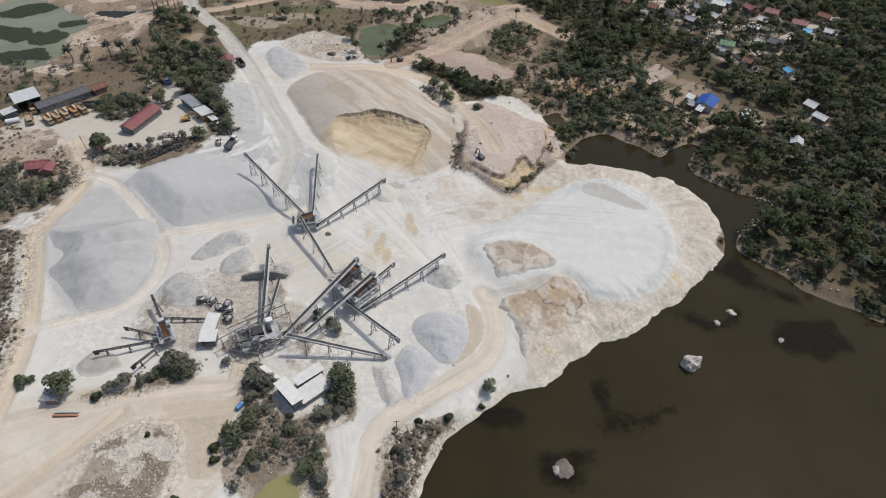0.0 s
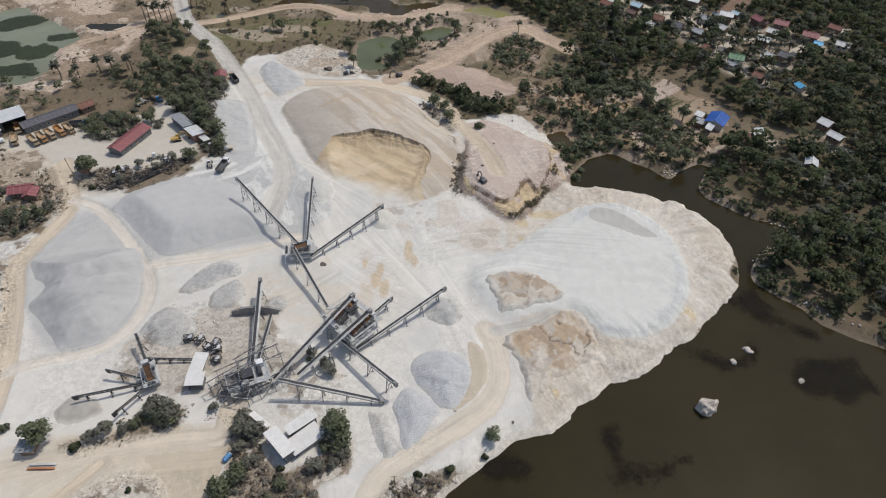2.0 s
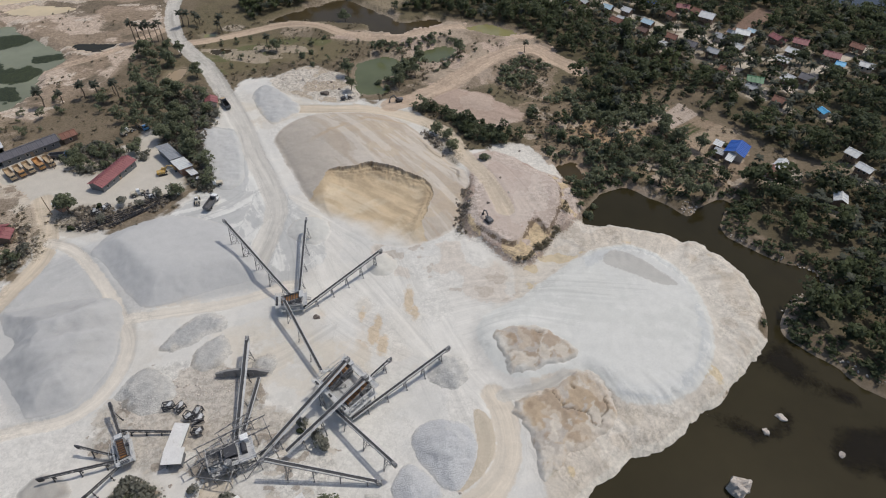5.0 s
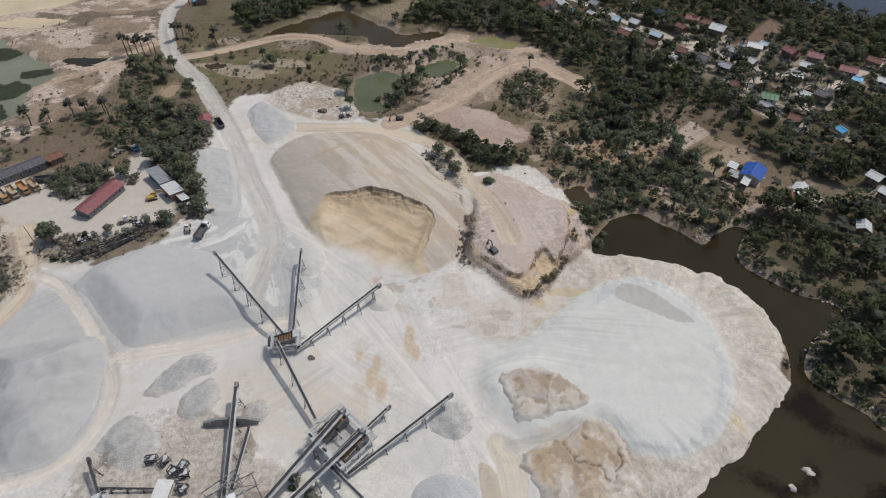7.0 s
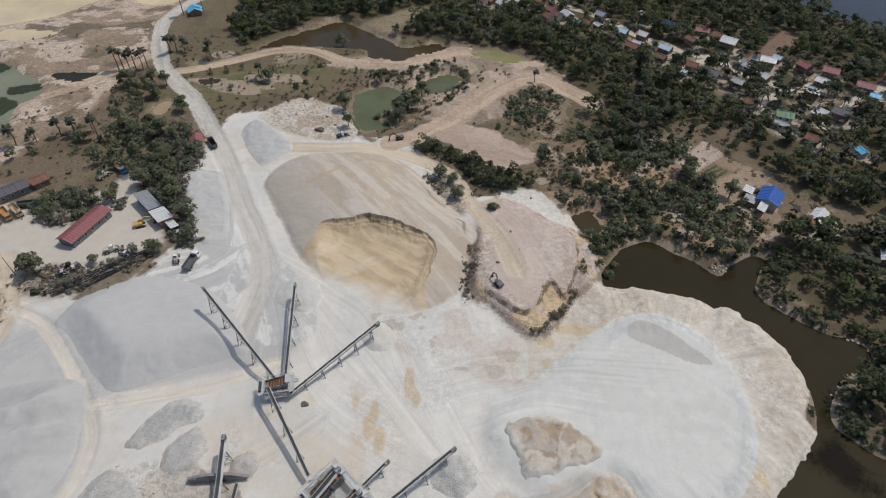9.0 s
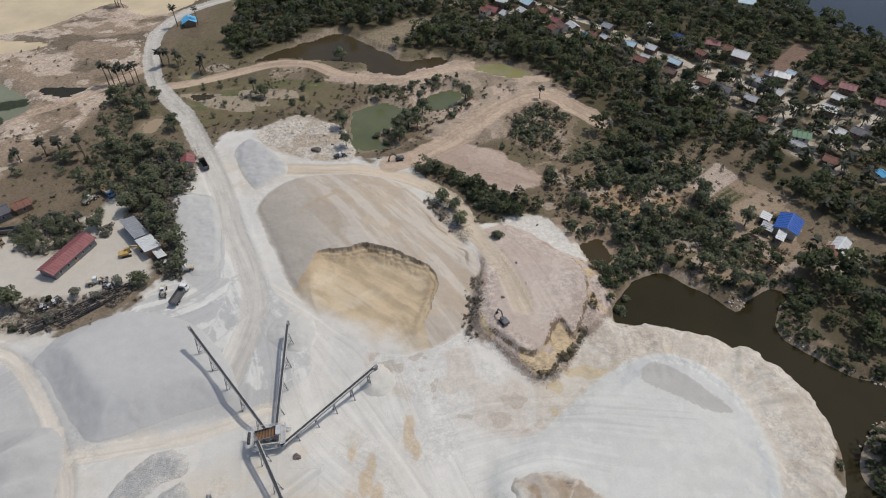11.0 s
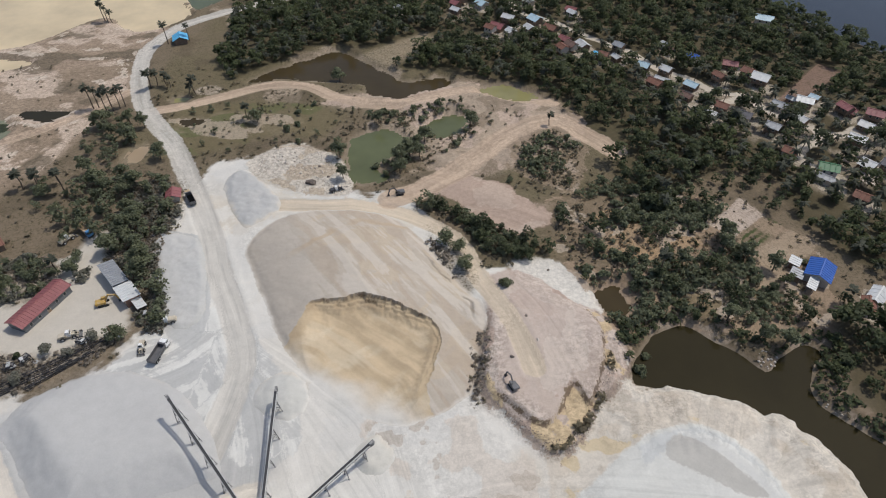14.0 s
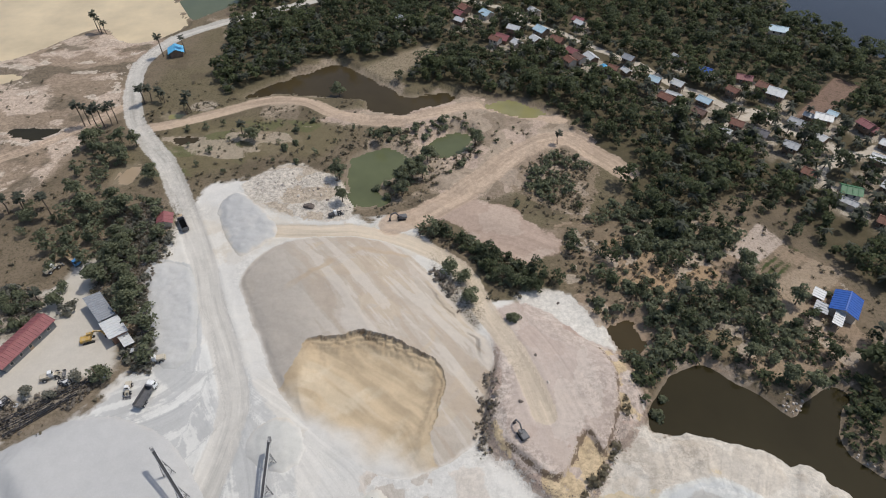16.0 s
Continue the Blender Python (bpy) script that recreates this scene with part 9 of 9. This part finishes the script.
# dark weed just under the lake's surface
for loop, sd in (([(38, 77), (42, 80), (43.8, 75.1), (44.7, 70.6), (57.7, 72), (53, 67.6), (44, 63.7), (38.2, 65), (38, 71)], 11), ([(65, 102), (73, 99.5), (78, 99), (84, 102), (86, 99), (79, 94), (73, 92.5), (66, 98)], 12), ([(89, 95), (96, 97), (107, 97), (110, 88), (104, 84), (95, 84), (88, 89)], 13),
                 ([(9, 70), (14, 74), (20, 74), (23, 70), (19, 66), (12, 66)], 14), ([(22, 61), (29, 62.5), (37, 62), (35, 57), (31, 52), (24, 52)], 15), ([(80, 118), (92, 120), (96, 112), (103, 106), (100, 102), (86, 110)], 16)):
    loop = smooth_loop(loop)
    gx, gy = np.meshgrid(np.arange(loop[:, 0].min() - 3, loop[:, 0].max() + 3, 0.6), np.arange(loop[:, 1].min() - 3, loop[:, 1].max() + 3, 0.6), indexing="ij")
    s = inside(loop, gx, gy)
    me, used = sheet("weed_mat", np.stack([gx, gy, np.full(gx.shape, 0.02)], -1).reshape(-1, 3), *gx.shape, keep=s > -2.5)
    me.attributes.new("cover", "FLOAT", "POINT").data.foreach_set("value", s.ravel()[used].astype(np.float32))
    me.materials.append(WATERWEED)
    tagged(new("weed_mat", me), "blackish weed bed at the lake's surface", "water weed")


# ---- rocks ----
def rock_shape(rng, n=2, squash=0.7):
    bm = bmesh.new()
    bmesh.ops.create_icosphere(bm, subdivisions=n, radius=1.0)
    cuts = [(Vector(rng.normal(size=3)).normalized(), rng.uniform(0.55, 0.9)) for _ in range(9)]
    for v in bm.verts:
        for d, lim in cuts:
            over = v.co.dot(d) - lim
            if over > 0:
                v.co -= d * over
        v.co.z *= squash
    return bm


def boulder(name, label, at, size, seed, mat, z=None, tall=0.7):
    rng = np.random.default_rng(seed)
    bm = rock_shape(rng, 3, tall)
    for v in bm.verts:
        v.co *= 1 + 0.3 * noise.fractal(v.co * 2.2 + Vector((seed, 0, 0)), 1.0, 2.0, 4)
        v.co = Vector((v.co.x * size[0], v.co.y * size[1], v.co.z * size[2]))
    me = bpy.data.meshes.new(name)
    bm.to_mesh(me)
    bm.free()
    me.materials.append(mat)
    ob = tagged(new(name, me), label, "rock")
    ob.matrix_basis = pose(at[0], at[1], gz(*at) if z is None else z, 0, 0, seed * 37)
    return ob


boulder("rock", "pale pointed rock rising from the lake", (64.8, 83.6), (2.3, 3.2, 3.4), 3, ROCK, 0.0, 1.0)
boulder("rock", "small pale rock on the lake's surface", (82.0, 99.6), (1.6, 0.9, 1.0), 4, ROCK, 0.0)
boulder("rock", "low pale rock in the lake", (76.6, 96.0), (0.9, 1.2, 0.9), 5, ROCK, 0.0)
boulder("rock", "small pale rock alone in the lake", (91.4, 90.4), (1.0, 0.7, 0.8), 6, ROCK, 0.0)
boulder("rock", "weedy brown rock in the lake", (28.6, 57.6), (2.2, 2.2, 1.2), 7, DARKROCK, 0.0)
boulder("rock", "pale rock beside the weedy one", (27.2, 57.0), (1.2, 0.9, 1.5), 8, ROCK, 0.0)
boulder("boulder", "dark boulder alone on the white floor", (-29.8, 130.1), (1.0, 0.8, 1.0), 9, DARKROCK)
boulder("boulder", "grey boulder on the pale spoil", (-41.9, 247.0), (2.0, 1.5, 1.8), 10, DARKROCK)
for k, (x, y, s) in enumerate(((-4.0, 181, 0), (24, 186, 0.5), (26, 178, 0.5), (19, 173, 0.6), (23, 212, 0.6), (33, 205, 0.5), (-46, 252, 0.8), (-40, 256, 0.7), (-52, 258, 0.9), (-36, 250, 0.7), (6, 83, 0.5), (19, 80, 0.5))):
    if s:
        boulder("boulder", "small stone lying on bare ground", (x, y), (s, s * 0.8, s), 40 + k, DARKROCK if k % 2 else ROCK)


def stones(name, label, loops, spacing, size, mat, seed):
    """Loose stones lying close together."""
    rng = np.random.default_rng(seed)
    shapes = []
    for _ in range(5):
        bm = rock_shape(rng, 1)
        bm.verts.ensure_lookup_table()
        shapes.append((np.array([v.co[:] for v in bm.verts]), np.array([[v.index for v in f.verts] for f in bm.faces])))
        bm.free()
    vs, fs, n = [], [], 0
    for loop in loops:
        x, y = scatter(rng, smooth_loop(loop), spacing, 0.6)
        k = (fbm(x, y, 6, 3, seed) > -0.1) & (inside(LAKE, x, y, 4) < 0.5)
        for a, b in zip(x[k], y[k]):
            v, f = shapes[rng.integers(5)]
            s = size * rng.uniform(0.35, 1.0) ** 1.5 * 2
            t = rng.uniform(0, 6.28)
            w = v * s * np.array([1, rng.uniform(0.6, 1), 1])
            vs.append(np.stack([a + w[:, 0] * math.cos(t) - w[:, 1] * math.sin(t), b + w[:, 0] * math.sin(t) + w[:, 1] * math.cos(t), gz(a, b) + w[:, 2] + 0.1 * s], 1))
            fs.append(f + n)
            n += len(v)
    me = raw_mesh(name, np.concatenate(vs), np.concatenate(fs))
    me.materials.append(mat)
    return tagged(new(name, me), label, "stones", kind="stuff")


stones("rubble", "pale broken quarry rubble on rough ground", [[(-75, 62), (-68, 69), (-60, 70), (-54, 66), (-52, 56), (-56, 46), (-76, 46)], [(-36, 60), (-30, 66), (-22, 62), (-20, 48), (-26, 50), (-34, 54)], [(-52, 90), (-48, 86), (-46, 82), (-54, 80), (-58, 84)]], 0.62, 0.2, ROCK, 3)
stones("shore_stones", "pale stones along the shore and spits", [[(94, 127), (103, 133), (114, 141), (114, 147), (106, 152), (98, 159), (94, 166), (98, 174), (104, 178), (92, 176), (90, 164), (95, 156), (109, 146), (108, 141), (98, 136), (92, 128)], [(93, 124), (97, 120), (105, 110), (118, 99), (124, 96), (122, 100), (108, 112), (98, 124)], [(80, 174), (84, 170), (89, 175), (84, 178)], [(-10, 66), (2, 69), (8, 68), (0, 57), (-4, 48), (-8, 50)]], 1.1, 0.3, ROCK, 5)
stones("ledge_stones", "brown broken stones below the pink ledge", [[(10, 172), (12, 163), (16, 157), (21, 152), (27, 147), (35, 153), (40, 160), (45, 172), (47, 180), (41, 170), (35, 160), (28, 153), (21, 157), (15, 164), (14, 172)]], 0.5, 0.11, DARKROCK, 7)
stones("crusher_rubble", "broken stone strewn round the crusher", [[(-74, 96), (-72, 108), (-62, 116), (-48, 113), (-40, 104), (-30, 97), (-40, 88), (-56, 90)], [(-26, 96), (-20, 90), (-24, 84), (-30, 90)]], 1.0, 0.14, ROCK, 11)
stones("spoil_stones", "white and grey stones on the northern spoil", [[(-66, 258), (-52, 270), (-35, 262), (-27, 246), (-32, 240), (-50, 248)], [(-74, 106), (-66, 100), (-60, 103), (-52, 108), (-56, 112), (-70, 110)], [(-58, 112), (-50, 111), (-44, 110), (-44, 106), (-54, 107)]], 1.5, 0.3, ROCK, 9)
